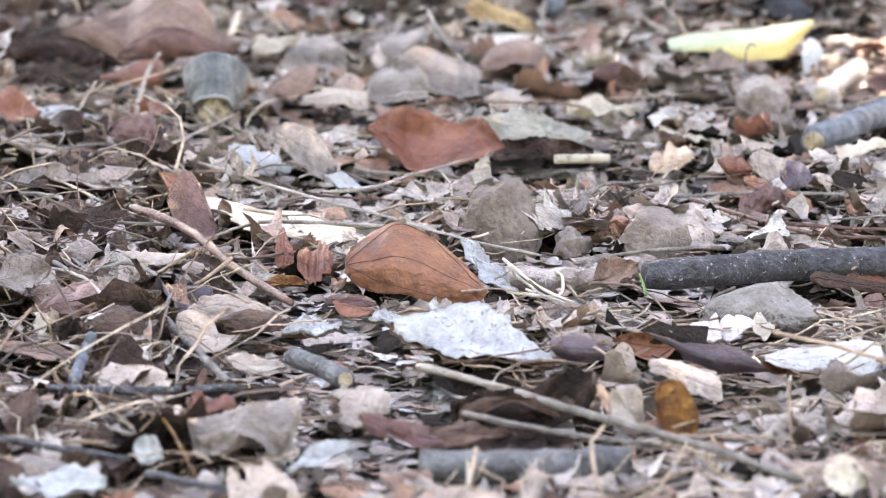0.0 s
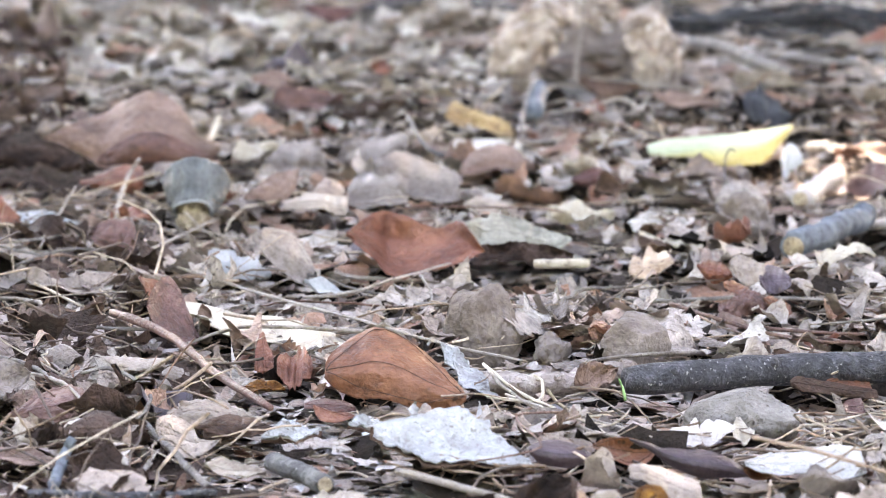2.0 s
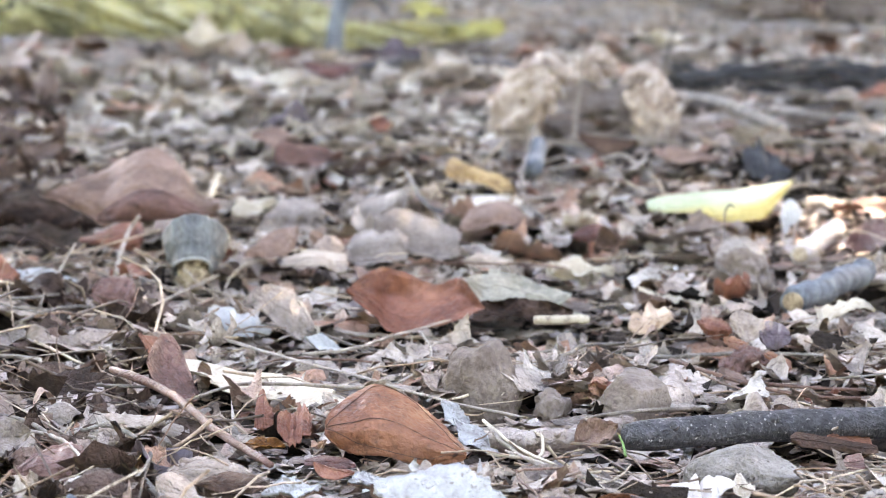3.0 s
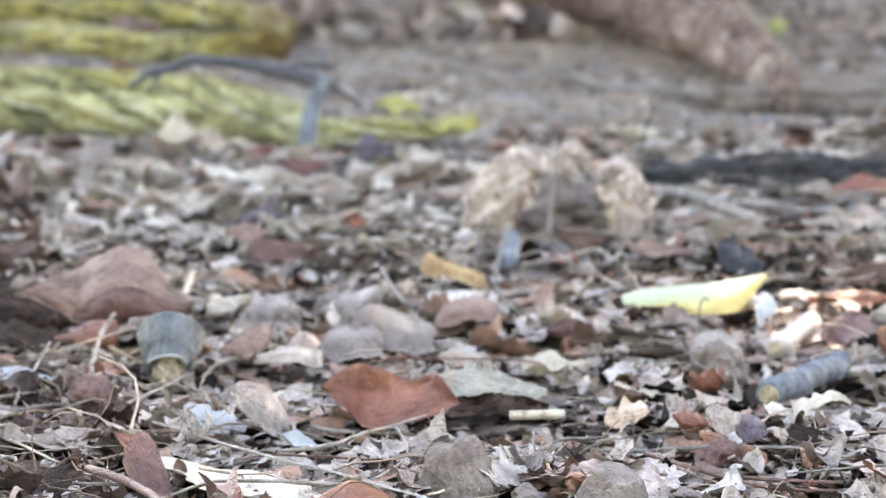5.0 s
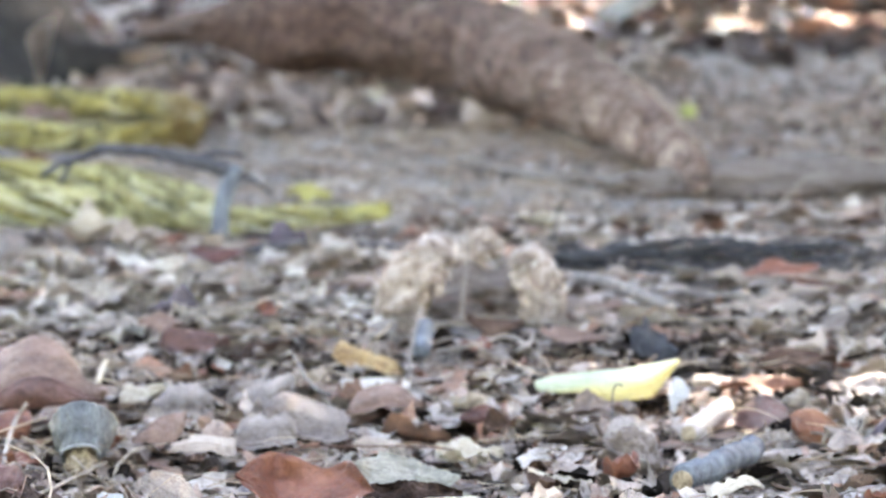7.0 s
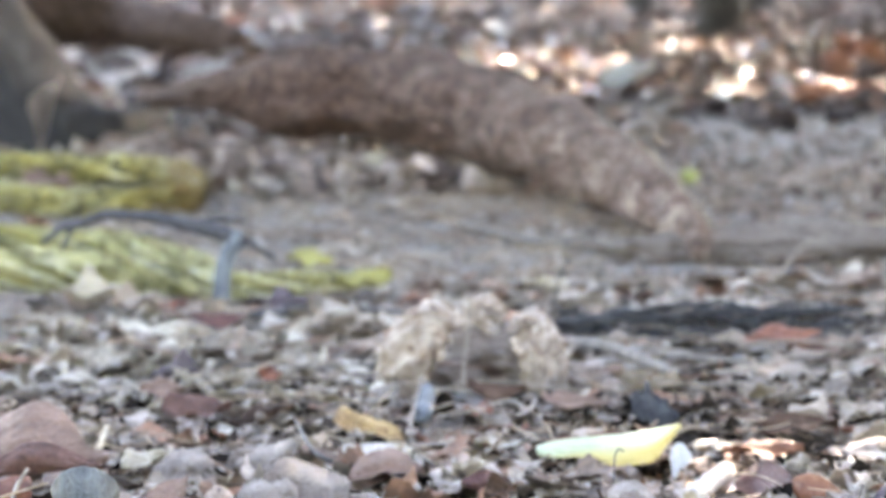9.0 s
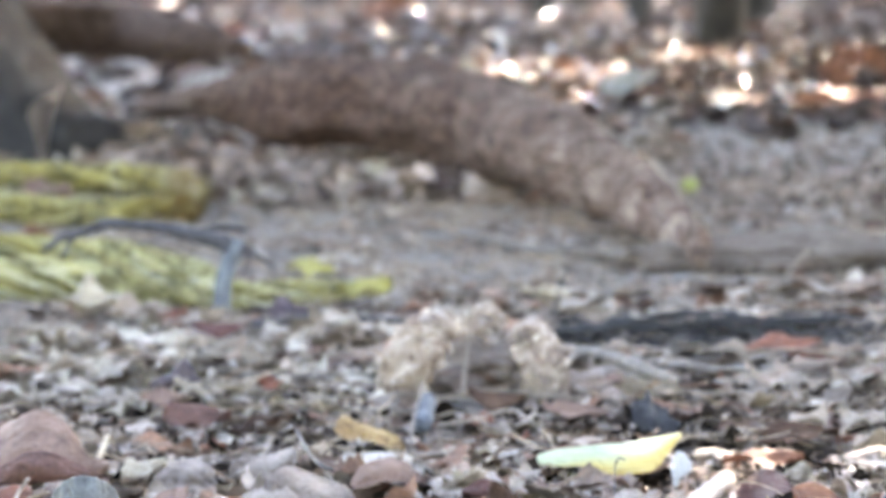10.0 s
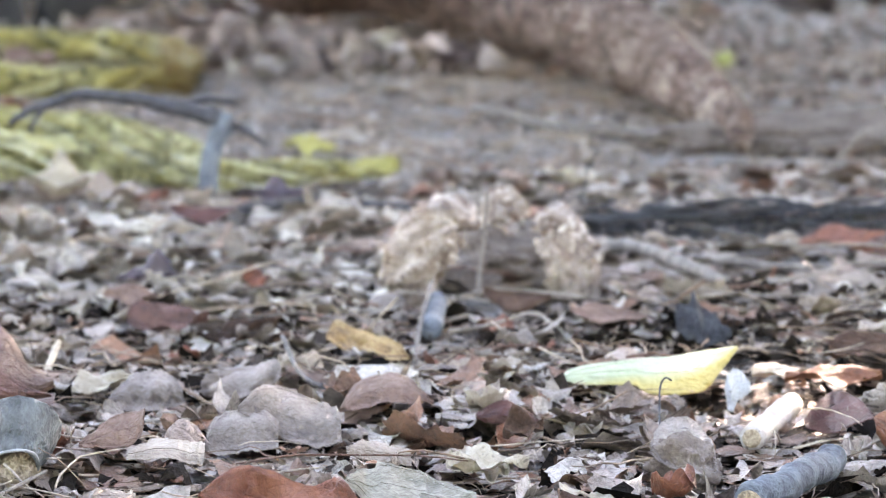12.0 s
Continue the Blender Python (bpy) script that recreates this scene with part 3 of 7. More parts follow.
def shaped_leaf(name, x, y, stops, lean, material, label, bulge=0.25, wave=0.03, rib=0.45, nerves=(), vein=None, ragged=0.012, roll=0.0, thick=0.0005, fold=None, quilt=0.0, veins=6, lip=0.0):
    """A dry leaf from a few stops along its length: offset, height of its upper rim, height of its lower rim, as they stand before the eye.
    lean 1 stands upright, 0.5 slopes back; fold: where it creases, and how far the lower and the upper part run back for their height;
    bulge bows it to the front; roll curls the upper rim over, lip the lower one out; quilt swells it between its side veins."""
    ob = empty_thing(name, label, "leaf")
    ob.location = (x, y, 0.006)
    st = np.array(smooth_line(stops, max(3, 44 // len(stops))))
    nu, nv = len(st) - 1, 22
    r = np.random.RandomState(fresh())
    ph = r.rand(8) * 6.28
    L = st[-1, 0] - st[0, 0]
    sight = 0.39 / y
    u = np.linspace(0, 1, nu + 1)[:, None]
    v = np.linspace(0, 1, nv + 1)[None]
    rough = [np.interp(u[:, 0], np.sort(np.concatenate([[0, 1], r.rand(15)])), r.normal(0, 0.6, 17)) for k in (0, 1)]
    jag = ragged * L * (np.stack(rough, 1) + 0.25 * r.normal(0, 0.5, (nu + 1, 2))) * np.sin(np.pi * u) ** 0.35
    top, low = st[:, 1:2] + jag[:, :1], st[:, 2:3] + jag[:, 1:]
    h = np.maximum(top - low, 0.0004)
    if fold:
        soft = 0.05
        back = fold[1] * v + (fold[2] - fold[1]) * soft * (np.log1p(np.exp((v - fold[0]) / soft)) - np.log1p(np.exp(-fold[0] / soft)))
    else:
        back = (1 - lean) / sight * v
    yy = h * back - np.sin(np.pi * v) * h * bulge * 0.9
    yy = yy - np.clip(v - 0.7, 0, 1) ** 2 * h * roll * 4 - np.clip(0.25 - v, 0, 1) ** 2 * 16 * h * lip
    ripple = wave * L * (wavy(u * 6 + ph[0], v * 2.2 + ph[1], ph[2]) + 0.4 * wavy(u * 17 + ph[3], v * 5 + ph[4], ph[5]) + 0.16 * wavy(u * 47 + ph[1], v * 13 + ph[0], ph[3]))
    swell = quilt * (np.abs(np.sin(np.pi * (veins * u - 1.6 * np.abs(v - rib) + ph[6]))) ** 0.6 * np.minimum(1, 6 * np.abs(v - rib)) + 0.5 * wavy(u * 60 + ph[4], v * 17 + ph[5], ph[1]))
    yy = yy + ripple
    z = low + h * v - sight * yy - np.clip(v - 0.7, 0, 1) ** 2 * h * roll * 1.4
    yy, z = yy - swell, z + 0.6 * swell
    xx = st[:, :1] + 0 * v + 0.15 * ripple
    grid = np.stack([xx, yy, z], -1)
    n = (nu + 1) * (nv + 1)
    front = grid.reshape(-1, 3)
    rear = front + np.array((0, thick * 1.2, -thick * 0.6))
    i, j = np.meshgrid(np.arange(nu), np.arange(nv), indexing="ij")
    a = (i * (nv + 1) + j).ravel()
    b = a + nv + 1
    f = np.stack([a, b, b + 1, a + 1], 1)
    g = np.stack([a, a + 1, b + 1, b], 1) + n
    rim = np.array([k * (nv + 1) for k in range(nu)] + [nu * (nv + 1) + k for k in range(nv)] + [k * (nv + 1) + nv for k in range(nu, 0, -1)] + list(range(nv, 0, -1)))
    nx = np.roll(rim, -1)
    uv = np.stack([(u + 0 * v).ravel(), (v + 0 * u).ravel()], 1)
    body = link_mesh("blade", np.concatenate([front, rear]), np.concatenate([f, g, np.stack([rim, rim + n, nx + n, nx], 1)]), material, ob, uvs=np.concatenate([uv, uv]))
    for k, q in enumerate(([rib] if rib else []) + list(nerves)):
        pts = [tuple(np.array(on_blade(grid, 0.02 + 0.94 * c / 26, 2 * (q if k == 0 else rib + (q - rib) * math.sin(math.pi * (0.05 + 0.85 * c / 26))) - 1)) - np.array((0, 0.0003, 0))) for c in range(27)]
        tv, tf = tube_data(pts, [max(0.00018, (0.0045 if k == 0 else 0.003) * L * (1.15 - c / 26)) for c in range(27)], 5)
        link_mesh("midrib" if k == 0 else "side_vein", tv, tf, vein or material, body)
    ROOM.append((x, y, L * 0.36, 0.012))
    deep = float(yy.max())
    ROOM.append((x, y + deep - 0.02, L * 0.4, deep))
    return ob


def stone(name, x, y, w, h, material, label, seed=None, depth=0.8, category="stone", sink=0.25, keep=True, rugged=0.22, fine=4, faces=0, peak=0.0):
    """A lump about its own centre: broken flat faces where given, uneven all over; peak shifts its top to one side."""
    bm = bmesh.new()
    bmesh.ops.create_icosphere(bm, subdivisions=fine, radius=0.5)
    s = (fresh() if seed is None else seed) * 3.7
    rr = random.Random(int(s * 10))
    cuts = []
    for k in range(faces):
        d = Vector((rr.gauss(0, 1), rr.gauss(0, 1), rr.gauss(0, 1))).normalized()
        cuts.append((d, rr.uniform(0.62, 0.92)))
    for v in bm.verts:
        d = v.co.normalized()
        k = 1.0
        for c, o in cuts:
            q = d.dot(c)
            if q > 0.3:
                k = min(k, o / q)
        k *= 1 + rugged * 1.6 * noise.noise(d * 1.6 + Vector((s, 0, 0))) + rugged * 0.6 * noise.noise(d * 4.2 + Vector((0, s, 0))) + rugged * 0.3 * noise.noise(d * 11 + Vector((0, 0, s))) + rugged * 0.16 * noise.noise(d * 27 + Vector((0, s, 0)))
        v.co = Vector(((d.x + peak * max(d.z, 0) ** 2) * w / 2 * k, d.y * w / 2 * depth * k, d.z * h / (2 - 2 * sink) * k))
    me = bpy.data.meshes.new(name)
    bm.to_mesh(me)
    bm.free()
    me.materials.append(material)
    me.polygons.foreach_set("use_smooth", [True] * len(me.polygons))
    ob = tagged(new(name, me), label, category)
    ob.location = (x, y, h / (2 - 2 * sink) * (1 - 2 * sink) - 0.003)
    if keep:
        ROOM.append((x, y - w * 0.4, w * 0.5, 0.05))
    return ob


def stick(name, points, radius, material, label, taper=0.7, kinks=0.12, knots=0, cut=None, sides=10, steps=6, category="twig", keep=False, bury=0.0, group="", rough=0.05):
    """A fallen stick along points, with kinks, knots and cut ends as parts."""
    ob = empty_thing(name, label, category, group)
    base = Vector(points[0])
    ob.location = base
    loc = [tuple(Vector(p) - base - Vector((0, 0, bury))) for p in points]
    line = smooth_line(loc, steps, radius * kinks, fresh())
    n = len(line)
    rad = [radius * (1 + (taper - 1) * k / (n - 1)) * (1 + 0.035 * math.sin(k * 2.3 + SEED[0])) * (1 if cut or 0 < k < n - 1 else 0.82) for k in range(n)]
    v, f = tube_data(line, rad, sides, rough, fresh())
    stem = link_mesh("stem", v, f, material, ob)
    r = random.Random(SEED[0])
    for k in range(knots):
        i = r.randrange(1, n - 1)
        p = Vector(line[i]) + Vector((r.uniform(-0.2, 0.2), -0.75, 0.6)) * rad[i]
        bm = bmesh.new()
        bmesh.ops.create_icosphere(bm, subdivisions=2, radius=rad[i] * 0.36, matrix=Matrix.Translation(p))
        me = bpy.data.meshes.new("knot")
        bm.to_mesh(me)
        bm.free()
        me.materials.append(material)
        kn = new("knot", me)
        kn.parent = stem
    for end in (cut or ()):
        i, j = (0, 1) if end == 0 else (n - 1, n - 2)
        d = (Vector(line[i]) - Vector(line[j])).normalized()
        p = Vector(line[i])
        tv, tf = tube_data([p - d * rad[i] * 0.3, p + d * rad[i] * 0.1, p + d * rad[i] * 0.12], [rad[i] * 0.8, rad[i] * 0.78, rad[i] * 0.5], 12)
        link_mesh("cut_end", tv, tf, WOOD, stem, "pale sawn wood end")
    if keep:
        for p in line:
            ROOM.append((p[0] + base.x, p[1] + base.y - radius, 0.02, 0.05))
    return ob


# ---- ground ----
def spaced(stops):
    out = []
    for a, b, n in stops:
        out += [a + (b - a) * k / n for k in range(n)]
    return out + [stops[-1][1]]


def build_ground():
    xs = np.array(spaced(((-900, -60, 6), (-60, -8, 10), (-8, -1.2, 24), (-1.2, 1.6, 200), (1.6, 8, 24), (8, 60, 10), (60, 900, 6))))
    ys = np.array(spaced(((-300, -20, 5), (-20, 0.8, 14), (0.8, 6.5, 360), (6.5, 20, 60), (20, 80, 16), (80, 1800, 12))))
    X, Y = np.meshgrid(xs, ys, indexing="ij")
    V = np.stack([X, Y, ground_height(X, Y)], -1).reshape(-1, 3)
    i, j = np.meshgrid(np.arange(len(xs) - 1), np.arange(len(ys) - 1), indexing="ij")
    a = (i * len(ys) + j).ravel()
    b = a + len(ys)
    ob = quick_mesh("ground", V, np.stack([a, b, b + 1, a + 1], 1), SOIL)
    tagged(ob, "bare grey-brown forest soil under dry leaf litter", "ground", kind="structure")


build_ground()

# ---- leaves and flakes close to the camera ----
shaped_leaf("dry_leaf", -0.0138, 2.108, ((-0.0359, 0.0219, 0.0155), (-0.0327, 0.0283, 0.0114), (-0.0261, 0.0342, 0.0074), (-0.0195, 0.0388, 0.0050), (-0.0132, 0.0420, 0.0044), (-0.0060, 0.0411, 0.0038), (0.0026, 0.0377, 0.0021), (0.0112, 0.0318, -0.0008), (0.0183, 0.0260, -0.0020), (0.0255, 0.0190, -0.0002), (0.0321, 0.0123, 0.0012), (0.0359, 0.0065, 0.0030)), 0.72, RUST, "rust-orange dry leaf with dark veins propped up on litter", 0.25, 0.02, 0.52, (0.99, 0.08), VEIN, 0.006, fold=(0.5, 0.5, 1.6), quilt=0.0013, veins=5)
shaped_leaf("dry_leaf", -0.0044, 2.548, ((-0.0421, 0.0267, 0.0242), (-0.0359, 0.0319, 0.0186), (-0.0290, 0.0371, 0.0120), (-0.0214, 0.0395, 0.0057), (-0.0152, 0.0395, -0.0002), (-0.0066, 0.0371, -0.0020), (0.0038, 0.0329, 0.0011), (0.0141, 0.0294, 0.0039), (0.0228, 0.0329, 0.0064), (0.0279, 0.0336, 0.0081), (0.0348, 0.0266, 0.0109), (0.0421, 0.0158, 0.0144)), 0.6, RED, "red-brown dry leaf with upturned edge", 0.05, 0.035, 0.62, (0.98, 0.25, 0.05), RED, 0.012, fold=(0.62, 1.6, 0.1), quilt=0.0017, veins=5, lip=0.2)
shaped_leaf("dry_leaf", -0.2065, 2.970, ((-0.0627, 0.0341, 0.0324), (-0.0506, 0.0409, 0.0288), (-0.0365, 0.0469, 0.0215), (-0.0264, 0.0518, 0.0158), (-0.0184, 0.0562, 0.0110), (-0.0083, 0.0618, 0.0166), (0.0018, 0.0675, 0.0199), (0.0126, 0.0687, 0.0198), (0.0218, 0.0658, 0.0186), (0.0297, 0.0586, 0.0182), (0.0376, 0.0481, 0.0186), (0.0455, 0.0368, 0.0190), (0.0555, 0.0303, 0.0198), (0.0627, 0.0279, 0.0230)), 0.5, PINK, "large pinkish-brown dry leaf arched over the litter", 0.1, 0.03, 0.36, (0.98, 0.72, 0.02), PINK, 0.006, fold=(0.36, 0.15, 2.2), quilt=0.002, veins=5, lip=0.12)
# Folded front flap of the same leaf; darker PLUM paints in its shade
shaped_leaf("dry_leaf", -0.1850, 2.925, ((-0.0426, 0.0242, 0.0207), (-0.0330, 0.0326, 0.0197), (-0.0206, 0.0403, 0.0206), (-0.0081, 0.0434, 0.0215), (0.0042, 0.0423, 0.0226), (0.0165, 0.0368, 0.0228), (0.0288, 0.0297, 0.0227), (0.0426, 0.0254, 0.0239)), 0.97, PLUM, "front flap of the large pinkish leaf, its shade put into colour", 0.3, 0.015, 0.5, (0.95,), None, 0.006, quilt=0.0006)
shaped_leaf("dry_leaf", -0.2183, 2.934, ((-0.0222, 0.0084, 0.0052), (-0.0123, 0.0108, 0.0028), (-0.0023, 0.0152, 0.0020), (0.0076, 0.0200, -0.0008), (0.0175, 0.0200, -0.0020), (0.0222, 0.0152, 0.0044)), 0.6, RED, "deep red dry leaf tucked under a larger leaf", 0.35, 0.03, 0.5, fold=(0.4, 0.4, 2.0), quilt=0.0006)
shaped_leaf("dry_leaf", -0.1696, 3.000, ((-0.0235, 0.0128, 0.0014), (-0.0113, 0.0140, 0.0038), (0.0049, 0.0144, 0.0054), (0.0235, 0.0160, 0.0095)), 0.6, MAROON, "narrow red-brown leaf under a larger leaf", 0.25, 0.02, 0.5)
# Dark leaves left of the arched leaf, blackened further for the hollow's shade
shaped_leaf("dark_leaf", -0.274, 3.042, ((-0.043, 0.026, 0.008), (-0.018, 0.029, 0.003), (0.007, 0.023, 0.001), (0.028, 0.015, 0), (0.043, 0.007, 0.001)), 0.75, SHADELEAF, "blackish leaf under a larger leaf, hollow's shade in its colour", 0.5, 0.08, 0.5, ragged=0.06)
shaped_leaf("dark_leaf", -0.266, 2.943, ((-0.037, 0.015, 0.005), (-0.012, 0.017, 0.001), (0.012, 0.014, 0), (0.037, 0.008, 0.001)), 0.4, SHADELEAF, "dark maroon leaf curled in a hollow, blackened for its shade", 0.5, 0.08, 0.5, ragged=0.06)
leaf("white_flake", 0.014, 1.964, 0.0141, 0.0836, 0.0475, 20, 9, -14, WHITE, "white crusted bark flake with a dark underside", 0.12, -0.2, 0.06, 0.14, 0.95, under=BROWN, ribs=False, fine=1.4)
leaf("white_flake", -0.023, 2.037, 0.0083, 0.0309, 0.0192, 13.8, 10, 20, WHITE, "torn white crusted flake on litter", 0.1, 0.2, 0.12, 0.2, 1.0, under=BROWN, ribs=False)
leaf("white_flake", -0.064, 2.023, 0.008, 0.0307, 0.0191, 12.1, -4, 10, WHITE, "greyish white crusted flake on litter", 0.2, -0.3, 0.1, 0.15, 1.0, under=BROWN, ribs=False)
leaf("white_leaf", -0.085, 2.322, 0.01, 0.2242, 0.0388, 4, 0, -58.1, CREAM, "long bleached leaf breaking up in the litter", 0.05, 0.05, 0.09, 0.16, 0.9, ribs=False, fine=1.6, keep=False, sharp=0.5)
shaped_leaf("white_leaf", 0.1794, 1.936, ((-0.0284, 0.0066, 0.0045), (-0.0205, 0.0093, 0.0012), (-0.0112, 0.0110, 0.0004), (-0.0020, 0.0115, 0.0012), (0.0072, 0.0136, -0.0009), (0.0165, 0.0145, -0.0020), (0.0284, 0.0136, 0.0012)), 0.3, BLEACHED, "bleached white leaf lying on litter", 0.1, 0.012, 0.5, (0.95, 0.1), BLEACHED, 0.014, fold=(0.5, 2.2, 3.6), quilt=0.0007, veins=8, lip=0.2)
shaped_leaf("dark_leaf", 0.0670, 1.962, ((-0.0166, 0.0089, 0.0062), (-0.0132, 0.0111, 0.0024), (-0.0078, 0.0125, -0.0009), (-0.0011, 0.0122, -0.0020), (0.0056, 0.0103, -0.0009), (0.0123, 0.0062, 0.0007), (0.0166, 0.0026, 0.0013)), 0.85, DARK, "dark purple curled dry leaf on litter", 0.75, 0.008, 0.5, roll=0.3, ragged=0.004)
shaped_leaf("dry_leaf", 0.0958, 1.968, ((-0.0149, 0.0087, 0.0073), (-0.0096, 0.0112, 0.0040), (-0.0029, 0.0122, 0.0002), (0.0039, 0.0117, -0.0020), (0.0106, 0.0095, -0.0004), (0.0149, 0.0073, 0.0040)), 0.8, RUST, "curled leaf with orange-brown inner face", -0.65, 0.01, 0.5, (0.95, 0.1), VEIN, 0.004, quilt=0.0005)
shaped_leaf("dark_leaf", 0.1263, 1.941, ((-0.0293, 0.0169, 0.0158), (-0.0200, 0.0148, 0.0110), (-0.0147, 0.0126, 0.0075), (-0.0094, 0.0126, 0.0034), (-0.0027, 0.0123, 0.0002), (0.0052, 0.0121, -0.0020), (0.0132, 0.0104, -0.0020), (0.0199, 0.0067, -0.0020), (0.0261, 0.0012, -0.0015), (0.0293, -0.0009, -0.0020)), 0.85, DARK, "long dark purple leaf rolled over", 0.75, 0.008, 0.5, roll=0.3, ragged=0.004)
shaped_leaf("dry_leaf", 0.1581, 1.936, ((-0.0076, 0.0039, 0.0018), (-0.0026, 0.0056, -0.0020), (0.0035, 0.0045, -0.0015), (0.0076, 0.0018, 0.0002)), 0.8, RUST, "small orange-brown curled leaf", -0.6, 0.01, 0.5, ragged=0.004)
shaped_leaf("grey_leaf", -0.0839, 1.747, ((-0.0243, 0.0176, 0.0152), (-0.0200, 0.0176, 0.0014), (-0.0140, 0.0191, 0.0019), (-0.0080, 0.0210, 0.0039), (-0.0020, 0.0225, 0.0103), (0.0040, 0.0249, 0.0083), (0.0100, 0.0254, 0.0029), (0.0159, 0.0259, -0.0020), (0.0207, 0.0259, 0.0095), (0.0243, 0.0264, 0.0193)), 0.75, DUN, "grey-brown crumpled leaf with torn lower edge", 0.08, 0.05, 0.6, (0.9, 0.2), None, 0.032, fold=(0.5, 0.4, 1.4), quilt=0.0008, veins=5, lip=0.2)
shaped_leaf("dry_leaf", -0.0111, 1.802, ((-0.0259, 0.0080, 0.0059), (-0.0193, 0.0075, -0.0011), (-0.0082, 0.0060, -0.0041), (0.0042, 0.0025, -0.0061), (0.0165, -0.0000, -0.0071), (0.0259, -0.0010, -0.0055)), 0.5, MAROON, "dark red-brown leaf partly buried in litter", 0.15, 0.03, 0.5, (), None, 0.03, fold=(0.5, 0.8, 2.4), quilt=0.0006)
# Two near-black shapes put the shade of a hollow into colour
shaped_leaf("dark_leaf", 0.0347, 1.828, ((-0.0312, 0.0081, -0.0047), (-0.0205, 0.0117, -0.0082), (-0.0080, 0.0133, -0.0097), (0.0045, 0.0159, -0.0082), (0.0145, 0.0200, -0.0056), (0.0245, 0.0231, 0.0011), (0.0312, 0.0216, 0.0114)), 0.5, SHADELEAF, "blackish hollowed leaf, the hollow's shade in its colour", -0.35, 0.05, 0.5, (), None, 0.03, fold=(0.5, 0.3, 1.6), quilt=0.0006)
shaped_leaf("dark_leaf", 0.0277, 1.806, ((-0.0297, 0.0006, -0.0095), (-0.0149, 0.0027, -0.0110), (0.0025, 0.0007, -0.0115), (0.0173, -0.0018, -0.0109), (0.0297, -0.0038, -0.0094)), 0.4, SHADELEAF, "near-black leaf shape standing for shade under a stem", -0.2, 0.05, 0.5, (), None, 0.05)
shaped_leaf("dry_leaf", 0.0778, 1.822, ((-0.0101, 0.0172, 0.0146), (-0.0061, 0.0162, 0.0050), (-0.0013, 0.0106, -0.0014), (0.0050, 0.0037, -0.0052), (0.0101, -0.0021, -0.0052)), 0.6, PINK, "pinkish brown leaf strip leaning beside a dark leaf", 0.1, 0.03, 0.5, (), None, 0.03)
leaf("dry_leaf", 0.011, 1.783, 0.009, 0.0346, 0.0215, 16.5, 0, -5, BROWN, "dark brown leaf partly buried in litter", 0.2, 0.3, 0.1, 0.1)
shaped_leaf("dark_leaf", 0.0379, 1.834, ((-0.0309, 0.0090, -0.0020), (-0.0263, 0.0085, -0.0012), (-0.0188, 0.0095, 0.0006), (-0.0088, 0.0088, 0.0065), (0.0000, 0.0080, 0.0044), (0.0088, 0.0106, 0.0006), (0.0163, 0.0147, -0.0012), (0.0226, 0.0211, -0.0012), (0.0276, 0.0218, 0.0044), (0.0309, 0.0193, 0.0121)), 0.7, BROWN, "dark brown curled leaf folded up at one end", 0.4, 0.03, 0.5, ragged=0.02, quilt=0.0006, roll=0.4)
leaf("dry_leaf", 0.081, 1.815, 0.0129, 0.0227, 0.0215, 40, 50, 0, TAN, "pinkish tan leaf strip leaning on a twig", 0.2, 0.3, 0.08, 0.05)
shaped_leaf("dry_leaf", -0.1881, 2.071, ((-0.0192, 0.0043, 0.0026), (-0.0121, 0.0089, -0.0008), (-0.0049, 0.0152, -0.0014), (0.0036, 0.0181, -0.0020), (0.0120, 0.0187, -0.0014), (0.0171, 0.0161, -0.0003), (0.0192, 0.0089, 0.0038)), 0.6, PLUM, "dull red-brown leaf half under a tendril", 0.05, 0.04, 0.5, (0.95, 0.1), None, 0.03, fold=(0.5, 0.6, 2.4), quilt=0.0007, veins=5, lip=0.2)
leaf("dry_leaf", -0.191, 1.967, 0.008, 0.0382, 0.0237, 9.9, 5, 0, PINK, "flat orange-tan leaf piece", 0.1, 0.2, 0.06, 0.08)
leaf("dry_leaf", -0.216, 2.137, 0.0146, 0.0296, 0.0269, 40, -10, 12, DUN, "grey-brown torn leaf on litter", 0.2, 0.2, 0.1, 0.1)
leaf("dry_leaf", -0.083, 2.15, 0.0081, 0.0237, 0.0147, 16.5, 0, 0, OCHRE, "ochre leaf scrap on the leaf litter", 0.3, 0.3, 0.1, 0.12)
leaf("dry_leaf", -0.124, 2.37, 0.0098, 0.0157, 0.0079, 75, 80, 0, PINK, "small upright pinkish brown leaf scrap", 0.3, 0.3, ribs=False)
leaf("dry_leaf", -0.155, 2.445, 0.0104, 0.0336, 0.0209, 24.8, 40, 10, RED, "narrow dull red leaf leaning", 0.3, 0.5, 0.08, 0.05)
leaf("pale_flake", -0.058, 2.486, 0.008, 0.0273, 0.0169, 13.8, 20, 0, BLUISH, "pale grey flake on litter", 0.15, 0.2, 0.1, 0.12, 1.0, ribs=False)
shaped_leaf("pale_flake", -0.1544, 2.229, ((-0.0161, 0.0060, 0.0035), (-0.0106, 0.0060, 0.0005), (-0.0015, 0.0054, -0.0014), (0.0076, 0.0048, -0.0020), (0.0161, 0.0042, 0.0005)), 0.7, GREY, "greyish tan half pod lying on its side", 0.6, 0.01, 0, ragged=0.03)
shaped_leaf("pale_flake", -0.1269, 2.182, ((-0.0104, 0.0058, 0.0040), (-0.0056, 0.0089, 0.0016), (-0.0003, 0.0077, -0.0008), (0.0056, 0.0046, -0.0020), (0.0104, 0.0028, -0.0002)), 0.7, DUN, "tan half pod open on a dark hollow", 0.6, 0.01, 0, ragged=0.03)
